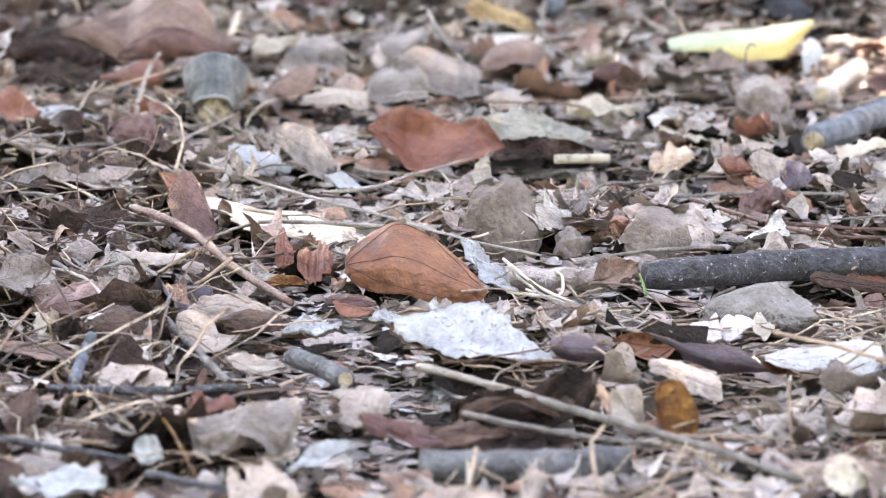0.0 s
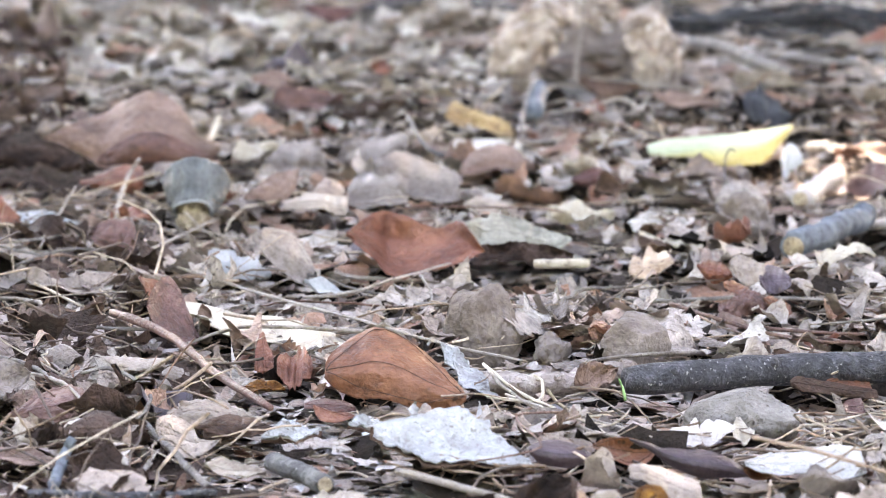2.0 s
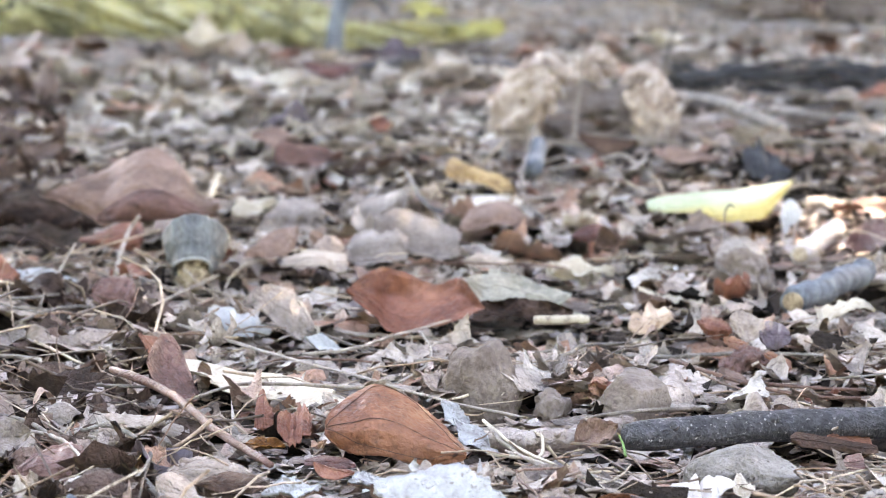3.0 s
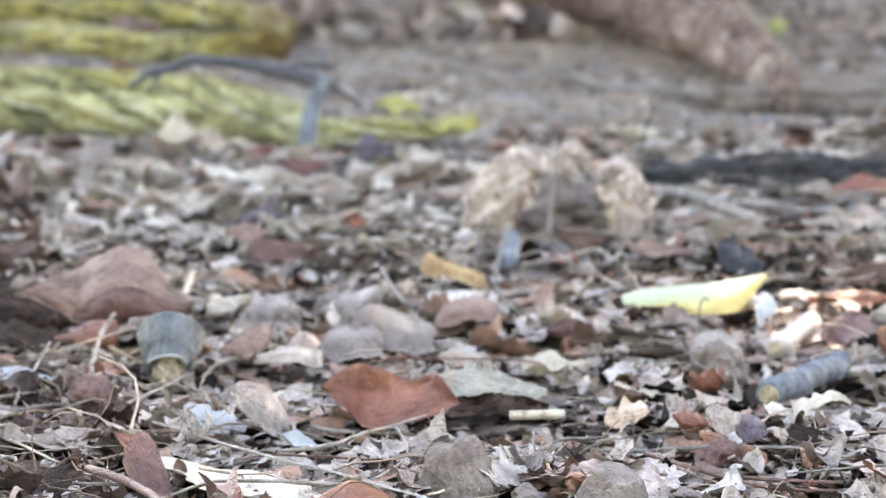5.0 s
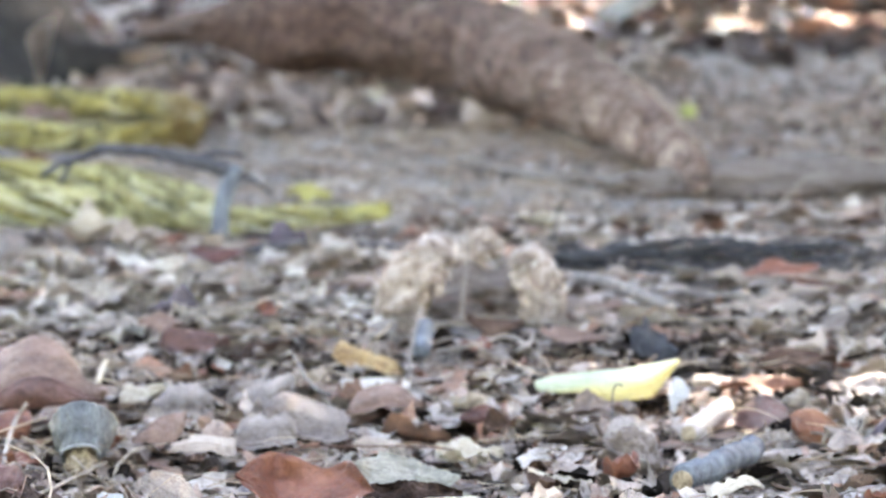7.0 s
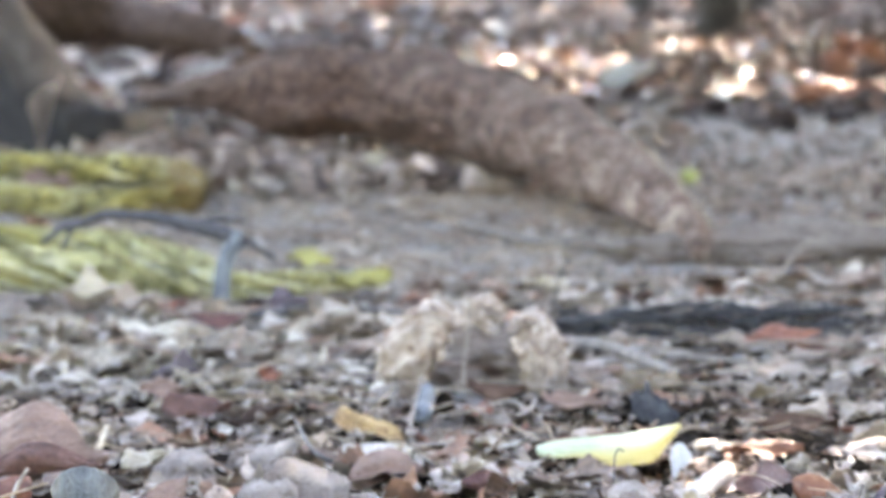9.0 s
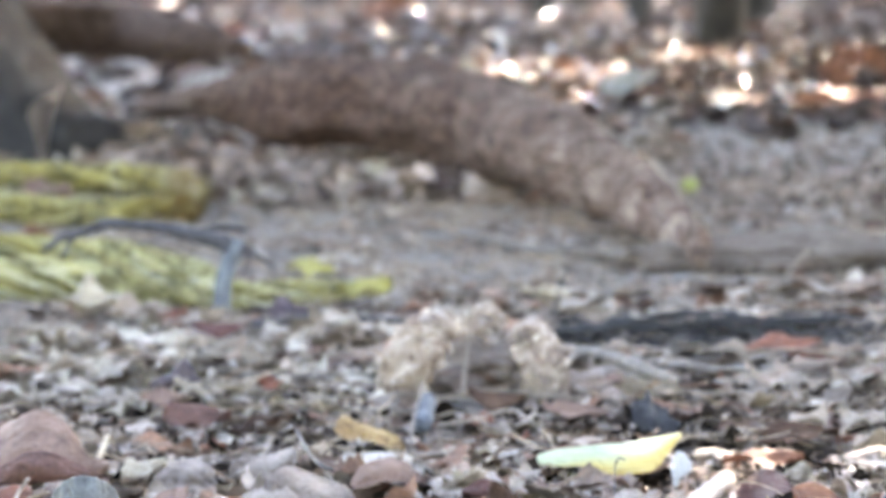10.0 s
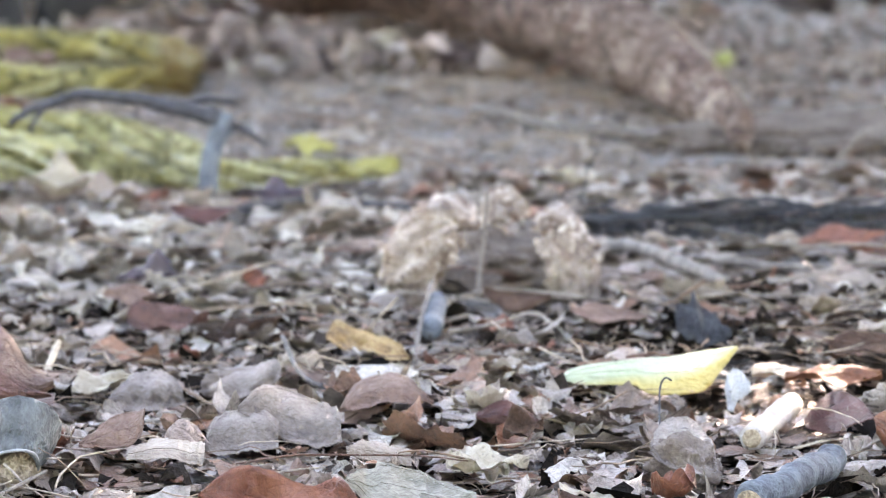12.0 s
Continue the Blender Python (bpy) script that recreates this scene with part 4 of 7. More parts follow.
leaf("grey_leaf", -0.099, 2.065, 0.0091, 0.0484, 0.03, 12.1, 8, -10, GREY, "grey weathered leaf with curled rim", -0.3, 0.4, 0.1, 0.08)
leaf("grey_leaf", -0.113, 2.008, 0.0091, 0.0306, 0.0189, 19.2, 10, 8, GREY, "grey-brown curled leaf on the leaf litter", -0.5, 0.5, 0.1, 0.08)
shaped_leaf("grey_leaf", 0.0604, 2.648, ((-0.0341, 0.0176, 0.0154), (-0.0251, 0.0220, 0.0067), (-0.0162, 0.0230, 0.0024), (-0.0036, 0.0205, -0.0013), (0.0107, 0.0176, -0.0020), (0.0251, 0.0132, 0.0016), (0.0341, 0.0096, 0.0067)), 0.4, LICHEN, "flat greyish green weathered leaf over a dark hollow", 0.1, 0.015, 0.55, (0.95, 0.1), None, 0.032, fold=(0.5, 2.4, 4.0), quilt=0.0006, veins=7)
# Near-black shape added as the shade beneath the grey leaf
shaped_leaf("dark_leaf", 0.063, 2.594, ((-0.031, 0.011, 0.005), (-0.012, 0.015, 0.001), (0.009, 0.013, 0.001), (0.031, 0.007, 0.002)), 0.85, SHADELEAF, "near-black leaf shape standing for shade under a grey leaf", -0.3, 0.04, 0.5, ragged=0.03)
leaf("dry_leaf", 0.084, 2.649, 0.0095, 0.0399, 0.0248, 16.5, 22, 0, LICHEN, "grey leaf bent down over a hollow", -0.4, -0.4, 0.06, 0.06)
shaped_leaf("yellow_leaf", 0.2194, 3.097, ((-0.0547, 0.0103, 0.0073), (-0.0506, 0.0137, 0.0061), (-0.0443, 0.0158, 0.0052), (-0.0339, 0.0178, 0.0044), (-0.0213, 0.0191, 0.0044), (-0.0096, 0.0199, 0.0043), (-0.0054, 0.0204, 0.0010), (0.0038, 0.0212, -0.0020), (0.0163, 0.0220, -0.0020), (0.0288, 0.0237, -0.0012), (0.0364, 0.0250, 0.0026), (0.0430, 0.0262, 0.0110), (0.0497, 0.0275, 0.0195), (0.0547, 0.0283, 0.0262)), 0.6, YELLOW, "pale green fallen leaf turning bright yellow at one side", 0.04, 0.006, 0.58, (0.95,), YELLOW, 0.003, fold=(0.55, 0.3, 2.6), quilt=0.0003, veins=7)
stick("stem", ((0.21, 2.904, 0.0027), (0.212, 2.933, 0.0182), (0.213, 2.941, 0.0299), (0.216, 2.941, 0.0354), (0.22, 2.941, 0.0338)), 0.00068, BARK, "tiny dark hooked stem standing before a leaf", 0.8, 0.02, 0)
shaped_leaf("pale_flake", 0.2676, 3.021, ((-0.0073, 0.0118, -0.0013), (-0.0042, 0.0201, -0.0030), (-0.0009, 0.0233, 0.0036), (0.0032, 0.0221, 0.0065), (0.0073, 0.0147, 0.0098)), 0.8, BLEACHED, "bright cream scrap standing on edge", 0.2, 0.05, 0, (), None, 0.08, quilt=0.001)
shaped_leaf("dry_leaf", 0.1731, 2.470, ((-0.0106, 0.0191, 0.0174), (-0.0057, 0.0207, 0.0108), (-0.0000, 0.0211, 0.0072), (0.0057, 0.0194, 0.0092), (0.0106, 0.0141, 0.0108)), 0.6, RED, "red-brown crumpled leaf in a cluster", 0.3, 0.06, 0.5, (), None, 0.04, fold=(0.5, 0.3, 1.6), quilt=0.0008)
shaped_leaf("pale_leaf", 0.1911, 2.450, ((-0.0105, 0.0237, 0.0205), (-0.0065, 0.0267, 0.0139), (-0.0009, 0.0273, 0.0098), (0.0048, 0.0246, 0.0103), (0.0105, 0.0221, 0.0172)), 0.5, GREY, "pale lilac-grey leaf in a cluster", -0.2, 0.07, 0.5, (), None, 0.05, fold=(0.5, 0.4, 2.0), quilt=0.0008)
shaped_leaf("dark_leaf", 0.2069, 2.440, ((-0.0093, 0.0171, 0.0114), (-0.0045, 0.0228, 0.0073), (0.0003, 0.0240, 0.0060), (0.0052, 0.0220, 0.0073), (0.0093, 0.0163, 0.0114)), 0.7, DARK, "dark purple crumpled leaf in a cluster", 0.5, 0.08, 0.5, (), None, 0.05, roll=0.3, quilt=0.0008)
shaped_leaf("dry_leaf", 0.2059, 2.410, ((-0.0081, 0.0085, 0.0064), (-0.0042, 0.0102, 0.0040), (0.0006, 0.0092, -0.0005), (0.0046, 0.0076, -0.0024), (0.0081, 0.0043, -0.0008)), 0.6, RUST, "orange-brown curled leaf in a cluster", 0.5, 0.03, 0.5, (), None, 0.02, roll=0.4, quilt=0.0005)
shaped_leaf("dark_leaf", 0.1878, 2.420, ((-0.0156, 0.0024, -0.0041), (-0.0100, 0.0056, -0.0073), (-0.0037, 0.0105, -0.0054), (0.0027, 0.0129, -0.0041), (0.0091, 0.0105, -0.0025), (0.0156, 0.0048, -0.0065)), 0.6, PLUM, "dull plum-brown crumpled leaf in a cluster", 0.2, 0.09, 0.5, (), None, 0.05, fold=(0.5, 0.3, 1.8), quilt=0.001)
shaped_leaf("dry_leaf", 0.1824, 2.430, ((-0.0064, 0.0146, 0.0114), (-0.0024, 0.0157, 0.0089), (0.0024, 0.0146, 0.0076), (0.0064, 0.0122, 0.0089)), 0.5, RUST, "small orange-brown leaf in a cluster", 0.3, 0.04, 0.5, (), None, 0.03, quilt=0.0005)
shaped_leaf("dry_leaf", 0.1788, 2.390, ((-0.0079, 0.0025, -0.0023), (-0.0032, 0.0049, -0.0059), (0.0032, 0.0009, -0.0063), (0.0079, -0.0023, -0.0055)), 0.5, PINK, "pinkish brown scrap in a cluster", 0.3, 0.06, 0.5, (), None, 0.04, quilt=0.0005)
shaped_leaf("dry_leaf", -0.1015, 2.800, ((-0.0184, 0.0160, 0.0130), (-0.0089, 0.0237, 0.0122), (0.0006, 0.0305, 0.0122), (0.0101, 0.0336, 0.0129), (0.0165, 0.0343, 0.0210), (0.0184, 0.0351, 0.0324)), 0.6, PINK, "pinkish brown cupped leaf with dark hollow", -0.1, 0.04, 0.5, (0.95, 0.1), None, 0.03, fold=(0.5, 0.5, 2.0), quilt=0.0006, roll=0.3)
shaped_leaf("grey_leaf", -0.0714, 2.770, ((-0.0210, 0.0163, 0.0098), (-0.0097, 0.0200, 0.0110), (0.0015, 0.0208, 0.0098), (0.0127, 0.0200, 0.0079), (0.0210, 0.0185, 0.0064)), 0.3, TAN, "flat tan leaf piece", 0.1, 0.02, 0.5, (), None, 0.032, fold=(0.5, 3.0, 4.0), quilt=0.0005)
leaf("dry_leaf", -0.122, 3.112, 0.0097, 0.0426, 0.0264, 16.5, -10, 20, CREAM, "pale yellowish curled leaf", 0.6, 0.5, 0.14, 0.12)
shaped_leaf("dry_leaf", -0.1957, 2.640, ((-0.0139, 0.0146, 0.0096), (-0.0096, 0.0204, 0.0052), (-0.0031, 0.0219, -0.0009), (0.0040, 0.0218, -0.0020), (0.0104, 0.0197, 0.0016), (0.0139, 0.0146, 0.0045)), 0.6, PLUM, "dark plum-brown crumpled leaf", 0.1, 0.09, 0.5, (0.9,), None, 0.03, fold=(0.5, 0.3, 1.6), quilt=0.0009, veins=5, lip=0.3)
leaf("dry_leaf", -0.281, 2.747, 0.016, 0.034, 0.0284, 45, 10, 12, RED, "red-brown curled leaf on the leaf litter", 0.3, 0.5, 0.12, 0.08)
leaf("pale_flake", -0.252, 2.78, 0.0079, 0.0534, 0.0331, 6.6, 8, 0, BLUISH, "grey weathered flake on the leaf litter", 0.1, 0.1, 0.06, 0.06, 1.0, ribs=False)
leaf("dry_leaf", -0.045, 2.087, 0.0079, 0.0216, 0.0134, 16.5, 15, 0, RED, "red-brown leaf scrap beside a white flake", -0.4, 0.3, 0.06, 0.05)
leaf("pale_flake", 0.028, 2.178, 0.0072, 0.033, 0.0204, 6.6, 35, -30, WHITE, "white crusted splinter on the leaf litter", 0.1, 0.1, 0.06, 0.2, 1.0, ribs=False)
leaf("pale_flake", 0.018, 2.235, 0.008, 0.0277, 0.0172, 13.8, 45, -20, WHITE, "thin white splinter of bark", 0.1, 0.1, 0.06, 0.2, 1.0, ribs=False)
leaf("pale_flake", -0.124, 1.738, 0.012, 0.0146, 0.0138, 60, 40, 0, BLUISH, "pale bluish shard standing in litter", 0.2, 0.2, 0.08, 0.1, ribs=False)
leaf("pale_flake", -0.052, 1.739, 0.0083, 0.0314, 0.0195, 13.8, -18, 10, WHITE, "white flake on dark litter", 0.2, 0.2, 0.1, 0.15, 1.0, ribs=False)
leaf("pale_flake", -0.158, 1.689, 0.0095, 0.04, 0.0248, 16.5, 0, 0, BLUISH, "large pale flake on dark litter", 0.1, 0.2, 0.1, 0.15, 1.0, ribs=False)
leaf("pale_flake", -0.037, 1.863, 0.0089, 0.0284, 0.0176, 19.2, 0, 8, TAN, "pale pinkish torn leaf edge", 0.2, 0.2, 0.14, 0.25, 1.0, ribs=False)
leaf("pale_flake", 0.165, 1.683, 0.0131, 0.0212, 0.0185, 50, 10, 0, CREAM, "pale cream flake leaning on litter", 0.1, 0.2, 0.1, 0.12, ribs=False)
leaf("grey_leaf", -0.088, 1.94, 0.0079, 0.0295, 0.0183, 12.1, 10, 0, TAN, "tan pointed leaf piece", 0.1, 0.2, 0.08, 0.12)
leaf("grey_leaf", -0.256, 2.627, 0.0088, 0.047, 0.0291, 11.0, 10, 10, GREY, "grey mottled leaf in a stem tangle", 0.2, 0.3, 0.12, 0.14)
leaf("grey_leaf", -0.212, 2.482, 0.009, 0.0512, 0.0317, 11.0, 10, -10, GREY, "grey skeletonised leaf on the leaf litter", 0.2, 0.3, 0.12, 0.14)

shaped_leaf("dark_leaf", -0.093, 2.03, ((-0.018, 0.007, 0.004), (-0.005, 0.011, 0.001), (0.008, 0.01, 0), (0.018, 0.006, 0.003)), 0.6, BROWN, "dark brown curled leaf under a grey leaf", 0.5, 0.05, 0.5, ragged=0.03)
# Near-black scrap added as shade in the stem tangle
shaped_leaf("dark_leaf", -0.093, 1.863, ((-0.019, 0.007, 0.004), (-0.001, 0.01, 0.001), (0.019, 0.008, 0.001)), 0.5, SHADELEAF, "near-black leaf scrap standing for shade under a grey twig", 0.4, 0.05, 0.5, ragged=0.04)
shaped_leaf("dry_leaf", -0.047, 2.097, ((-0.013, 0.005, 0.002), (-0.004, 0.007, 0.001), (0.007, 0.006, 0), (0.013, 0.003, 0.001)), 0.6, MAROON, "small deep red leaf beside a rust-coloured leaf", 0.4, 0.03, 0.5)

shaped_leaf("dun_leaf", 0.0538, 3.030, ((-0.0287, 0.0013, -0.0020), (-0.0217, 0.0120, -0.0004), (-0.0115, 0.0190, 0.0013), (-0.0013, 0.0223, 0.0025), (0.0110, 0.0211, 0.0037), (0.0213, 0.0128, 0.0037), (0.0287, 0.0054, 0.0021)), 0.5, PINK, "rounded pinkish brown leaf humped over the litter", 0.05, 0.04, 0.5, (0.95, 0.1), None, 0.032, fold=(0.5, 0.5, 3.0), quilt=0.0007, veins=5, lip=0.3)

# Near-black shape added as the shade between the half pods
shaped_leaf("dark_leaf", -0.1261, 2.174, ((-0.0118, 0.0078, 0.0012), (-0.0068, 0.0114, -0.0018), (0.0007, 0.0132, -0.0030), (0.0080, 0.0102, -0.0027), (0.0118, 0.0048, -0.0006)), 0.6, SHADELEAF, "near-black leaf shape standing for shade between half pods", 0.4, 0.06, 0.5, ragged=0.03)
shaped_leaf("dry_leaf", -0.0851, 2.225, ((-0.0051, 0.0081, -0.0012), (-0.0033, 0.0173, -0.0024), (-0.0008, 0.0197, -0.0030), (0.0015, 0.0127, -0.0018), (0.0051, 0.0062, 0.0001)), 0.85, RED, "crisp red-brown shard standing on edge", 0.2, 0.03, 0.5, quilt=0.0006, ragged=0.08)
shaped_leaf("dry_leaf", -0.0675, 2.191, ((-0.0097, 0.0103, 0.0034), (-0.0058, 0.0152, -0.0012), (-0.0016, 0.0134, -0.0030), (0.0026, 0.0188, -0.0024), (0.0067, 0.0140, 0.0000), (0.0097, 0.0073, 0.0049)), 0.7, RED, "crumpled red-brown leaf broken into points", 0.3, 0.06, 0.5, quilt=0.001, ragged=0.16)
shaped_leaf("dry_leaf", -0.1394, 2.316, ((-0.0141, 0.0225, 0.0177), (-0.0095, 0.0337, 0.0075), (-0.0048, 0.0362, 0.0034), (0.0005, 0.0311, 0.0012), (0.0048, 0.0241, -0.0014), (0.0110, 0.0098, -0.0030), (0.0141, 0.0018, -0.0027)), 0.8, PLUM, "red-brown leaf standing on edge", 0.1, 0.07, 0.5, (0.9,), None, 0.03, quilt=0.0009, veins=5, lip=0.2)
shaped_leaf("dry_leaf", 0.1019, 1.796, ((-0.0095, 0.0201, 0.0088), (-0.0076, 0.0226, 0.0020), (-0.0046, 0.0241, 0.0000), (-0.0009, 0.0246, -0.0012), (0.0027, 0.0241, -0.0025), (0.0057, 0.0201, -0.0030), (0.0083, 0.0139, 0.0005), (0.0095, 0.0113, 0.0063)), 0.8, OCHRE, "upright ochre leaf fragment with dark blotches", 0.15, 0.05, 0.5, quilt=0.001, veins=4, ragged=0.01, lip=0.2)
shaped_leaf("dry_leaf", 0.1401, 2.551, ((-0.0138, 0.0042, 0.0005), (-0.0088, 0.0123, -0.0013), (-0.0040, 0.0110, -0.0018), (0.0012, 0.0175, -0.0003), (0.0047, 0.0126, 0.0013), (0.0101, 0.0146, 0.0047), (0.0138, 0.0091, 0.0069)), 0.4, PEACH, "pale orange-tan leaf piece", 0.03, 0.05, 0.5, (), None, 0.05, fold=(0.4, 1.2, 4.0), quilt=0.0005)
shaped_leaf("pale_flake", 0.2632, 2.582, ((-0.0174, 0.0119, -0.0016), (-0.0142, 0.0090, -0.0030), (-0.0100, 0.0119, 0.0020), (-0.0030, 0.0133, 0.0048), (0.0057, 0.0154, 0.0090), (0.0127, 0.0140, 0.0090), (0.0174, 0.0090, 0.0069)), 0.6, CREAM, "cream jagged bark flake", 0.1, 0.02, 0, (), None, 0.05, quilt=0.0006)
shaped_leaf("pale_flake", 0.1597, 2.673, ((-0.0209, 0.0110, 0.0073), (-0.0118, 0.0073, 0.0029), (-0.0009, 0.0043, 0.0014), (0.0100, 0.0029, -0.0008), (0.0209, 0.0014, -0.0030)), 0.5, CREAM, "cream torn flake beside a hollow", 0.1, 0.02, 0, (), None, 0.05, quilt=0.0005)
shaped_leaf("pale_flake", 0.1013, 2.787, ((-0.0189, 0.0054, 0.0024), (-0.0113, 0.0092, -0.0007), (-0.0019, 0.0077, -0.0022), (0.0094, 0.0054, -0.0030), (0.0189, 0.0023, -0.0015)), 0.5, CREAM, "cream white torn flake", 0.1, 0.02, 0, (), None, 0.12, quilt=0.001)
shaped_leaf("pale_flake", 0.1359, 2.022, ((-0.0168, -0.0004, -0.0021), (-0.0136, 0.0058, -0.0032), (-0.0072, 0.0081, -0.0037), (-0.0004, 0.0101, -0.0032), (0.0013, 0.0084, -0.0029), (0.0079, 0.0092, -0.0009), (0.0096, 0.0106, -0.0000), (0.0148, 0.0095, 0.0039), (0.0168, 0.0070, 0.0059)), 0.5, SHELL, "pale pinkish flake of bark", 0.0, 0.012, 0, (), None, 0.07, fold=(0.6, 2.6, 3.4), quilt=0.0003)
shaped_leaf("pale_flake", 0.1575, 2.030, ((-0.0053, 0.0027, 0.0004), (-0.0026, 0.0089, -0.0019), (0.0007, 0.0100, -0.0030), (0.0030, 0.0049, -0.0010), (0.0053, 0.0038, 0.0021)), 0.5, CREAM, "cream torn flake beside a pinkish one", 0.0, 0.03, 0, (), None, 0.1, fold=(0.5, 2.0, 3.0), quilt=0.0003)
shaped_leaf("pale_flake", -0.1125, 2.553, ((-0.0195, 0.0149, 0.0061), (-0.0143, 0.0159, 0.0005), (-0.0039, 0.0145, -0.0023), (0.0064, 0.0110, -0.0030), (0.0150, 0.0061, -0.0016), (0.0195, 0.0019, -0.0009)), 0.5, BLUISH, "pale bluish flake on litter", 0.15, 0.015, 0, (), None, 0.05, fold=(0.5, 1.2, 2.6), quilt=0.0006)
shaped_leaf("dry_leaf", 0.3465, 2.851, ((-0.0182, 0.0173, 0.0083), (-0.0124, 0.0199, 0.0004), (-0.0046, 0.0221, -0.0021), (0.0051, 0.0196, -0.0030), (0.0128, 0.0128, -0.0016), (0.0182, 0.0069, 0.0011)), 0.6, RUST, "rust-orange leaf curled beside a sawn twig", 0.3, 0.03, 0.5, (0.9,), None, 0.012, fold=(0.5, 0.5, 2.0), quilt=0.0008, veins=5)
shaped_leaf("dry_leaf", 0.3181, 2.932, ((-0.0203, 0.0044, 0.0004), (-0.0103, 0.0122, -0.0030), (-0.0003, 0.0193, -0.0024), (0.0077, 0.0215, 0.0015), (0.0164, 0.0158, 0.0038), (0.0203, 0.0085, 0.0053)), 0.6, MAROON, "dark rust curled leaf", -0.4, 0.03, 0.5, (0.9,), None, 0.01, quilt=0.0008)
shaped_leaf("dry_leaf", 0.2135, 2.151, ((-0.0228, 0.0065, 0.0036), (-0.0184, 0.0089, 0.0015), (-0.0096, 0.0074, -0.0000), (0.0022, 0.0053, -0.0012), (0.0139, 0.0036, -0.0030), (0.0228, 0.0015, -0.0024)), 0.7, BROWN, "brown curled leaf strip beside a twig", 0.5, 0.02, 0.5, ragged=0.01)
shaped_leaf("dry_leaf", 0.2238, 2.174, ((-0.0118, 0.0024, 0.0000), (-0.0044, 0.0054, -0.0012), (0.0029, 0.0102, -0.0024), (0.0118, 0.0114, -0.0030)), 0.6, RUST, "curled orange-brown leaf leaning on a twig", -0.3, 0.03, 0.5, (0.9,), VEIN, 0.012, quilt=0.0008)
shaped_leaf("dry_leaf", 0.2197, 2.107, ((-0.0054, 0.0023, -0.0007), (-0.0012, 0.0046, -0.0030), (0.0054, 0.0058, -0.0024)), 0.5, MAROON, "deep red leaf scrap", 0.3, 0.03, 0.5)
shaped_leaf("dry_leaf", 0.1251, 2.975, ((-0.0191, 0.0043, 0.0011), (-0.0111, 0.0092, -0.0013), (-0.0011, 0.0124, -0.0014), (0.0090, 0.0076, -0.0014), (0.0191, 0.0002, -0.0030)), 0.6, MAROON, "folded red-brown leaf with dark fold", 0.3, 0.02, 0.5, fold=(0.5, 0.4, 2.4), quilt=0.0006)
shaped_leaf("dry_leaf", 0.1243, 2.887, ((-0.0090, 0.0096, -0.0006), (-0.0039, 0.0112, -0.0030), (0.0027, 0.0120, -0.0022), (0.0090, 0.0112, 0.0025)), 0.7, RUST, "orange-brown leaf curled over a dark hollow", -0.4, 0.02, 0.5)
shaped_leaf("grey_leaf", -0.0841, 2.521, ((-0.0189, 0.0306, 0.0254), (-0.0138, 0.0330, 0.0199), (-0.0069, 0.0337, 0.0116), (0.0016, 0.0316, 0.0046), (0.0084, 0.0254, -0.0006), (0.0152, 0.0150, -0.0030), (0.0189, 0.0074, -0.0006)), 0.6, DUN, "grey-brown leaf leaning to one side", 0.03, 0.05, 0.5, (0.9,), None, 0.032, fold=(0.5, 0.6, 2.2), quilt=0.0009, veins=5, lip=0.2)
shaped_leaf("grey_leaf", -0.1026, 2.052, ((-0.0245, 0.0081, 0.0038), (-0.0160, 0.0130, 0.0021), (-0.0048, 0.0152, 0.0016), (0.0064, 0.0130, 0.0004), (0.0161, 0.0073, -0.0007), (0.0245, 0.0033, -0.0030)), 0.4, GREY, "grey weathered leaf with a dark curled rim", 0.15, 0.03, 0.6, (0.9,), None, 0.032, fold=(0.4, 1.2, 3.2), quilt=0.0009, veins=6, lip=0.4)
shaped_leaf("dark_leaf", -0.0927, 2.035, ((-0.0153, 0.0038, -0.0013), (-0.0083, 0.0066, -0.0030), (0.0000, 0.0072, -0.0019), (0.0083, 0.0066, 0.0010), (0.0153, 0.0055, 0.0032)), 0.7, BROWN, "dark brown curled rim under a grey leaf", -0.4, 0.03, 0.5, ragged=0.02)
shaped_leaf("grey_leaf", -0.1193, 2.003, ((-0.0102, 0.0143, 0.0076), (-0.0061, 0.0171, 0.0042), (-0.0006, 0.0165, -0.0002), (0.0062, 0.0115, -0.0030), (0.0102, 0.0048, -0.0013)), 0.6, GREY, "grey half-rolled leaf on dry stems", 0.3, 0.05, 0.5, quilt=0.0006, roll=0.4)
shaped_leaf("pale_flake", -0.0347, 1.821, ((-0.0112, 0.0110, 0.0008), (-0.0062, 0.0153, -0.0030), (0.0000, 0.0161, -0.0010), (0.0062, 0.0143, 0.0026), (0.0112, 0.0128, 0.0052)), 0.6, GREY, "torn pale leaf with a ragged edge", 0.2, 0.04, 0, (), None, 0.05, quilt=0.0008)
shaped_leaf("grey_leaf", 0.1107, 1.879, ((-0.0167, 0.0159, 0.0106), (-0.0090, 0.0175, 0.0086), (-0.0000, 0.0159, 0.0028), (0.0090, 0.0120, -0.0012), (0.0167, 0.0086, -0.0030)), 0.4, GREY, "pale grey torn leaf under a curled leaf", 0.1, 0.03, 0.5, (), None, 0.032, fold=(0.5, 1.5, 3.2), quilt=0.0008)
shaped_leaf("grey_leaf", 0.2132, 2.778, ((-0.0182, 0.0149, 0.0084), (-0.0108, 0.0247, 0.0027), (-0.0014, 0.0285, -0.0011), (0.0098, 0.0270, -0.0030), (0.0182, 0.0160, -0.0011)), 0.5, DUN, "broad grey-brown leaf lying on litter", 0.03, 0.07, 0.5, (), None, 0.032, fold=(0.5, 1.0, 2.8), quilt=0.001, lip=0.2)
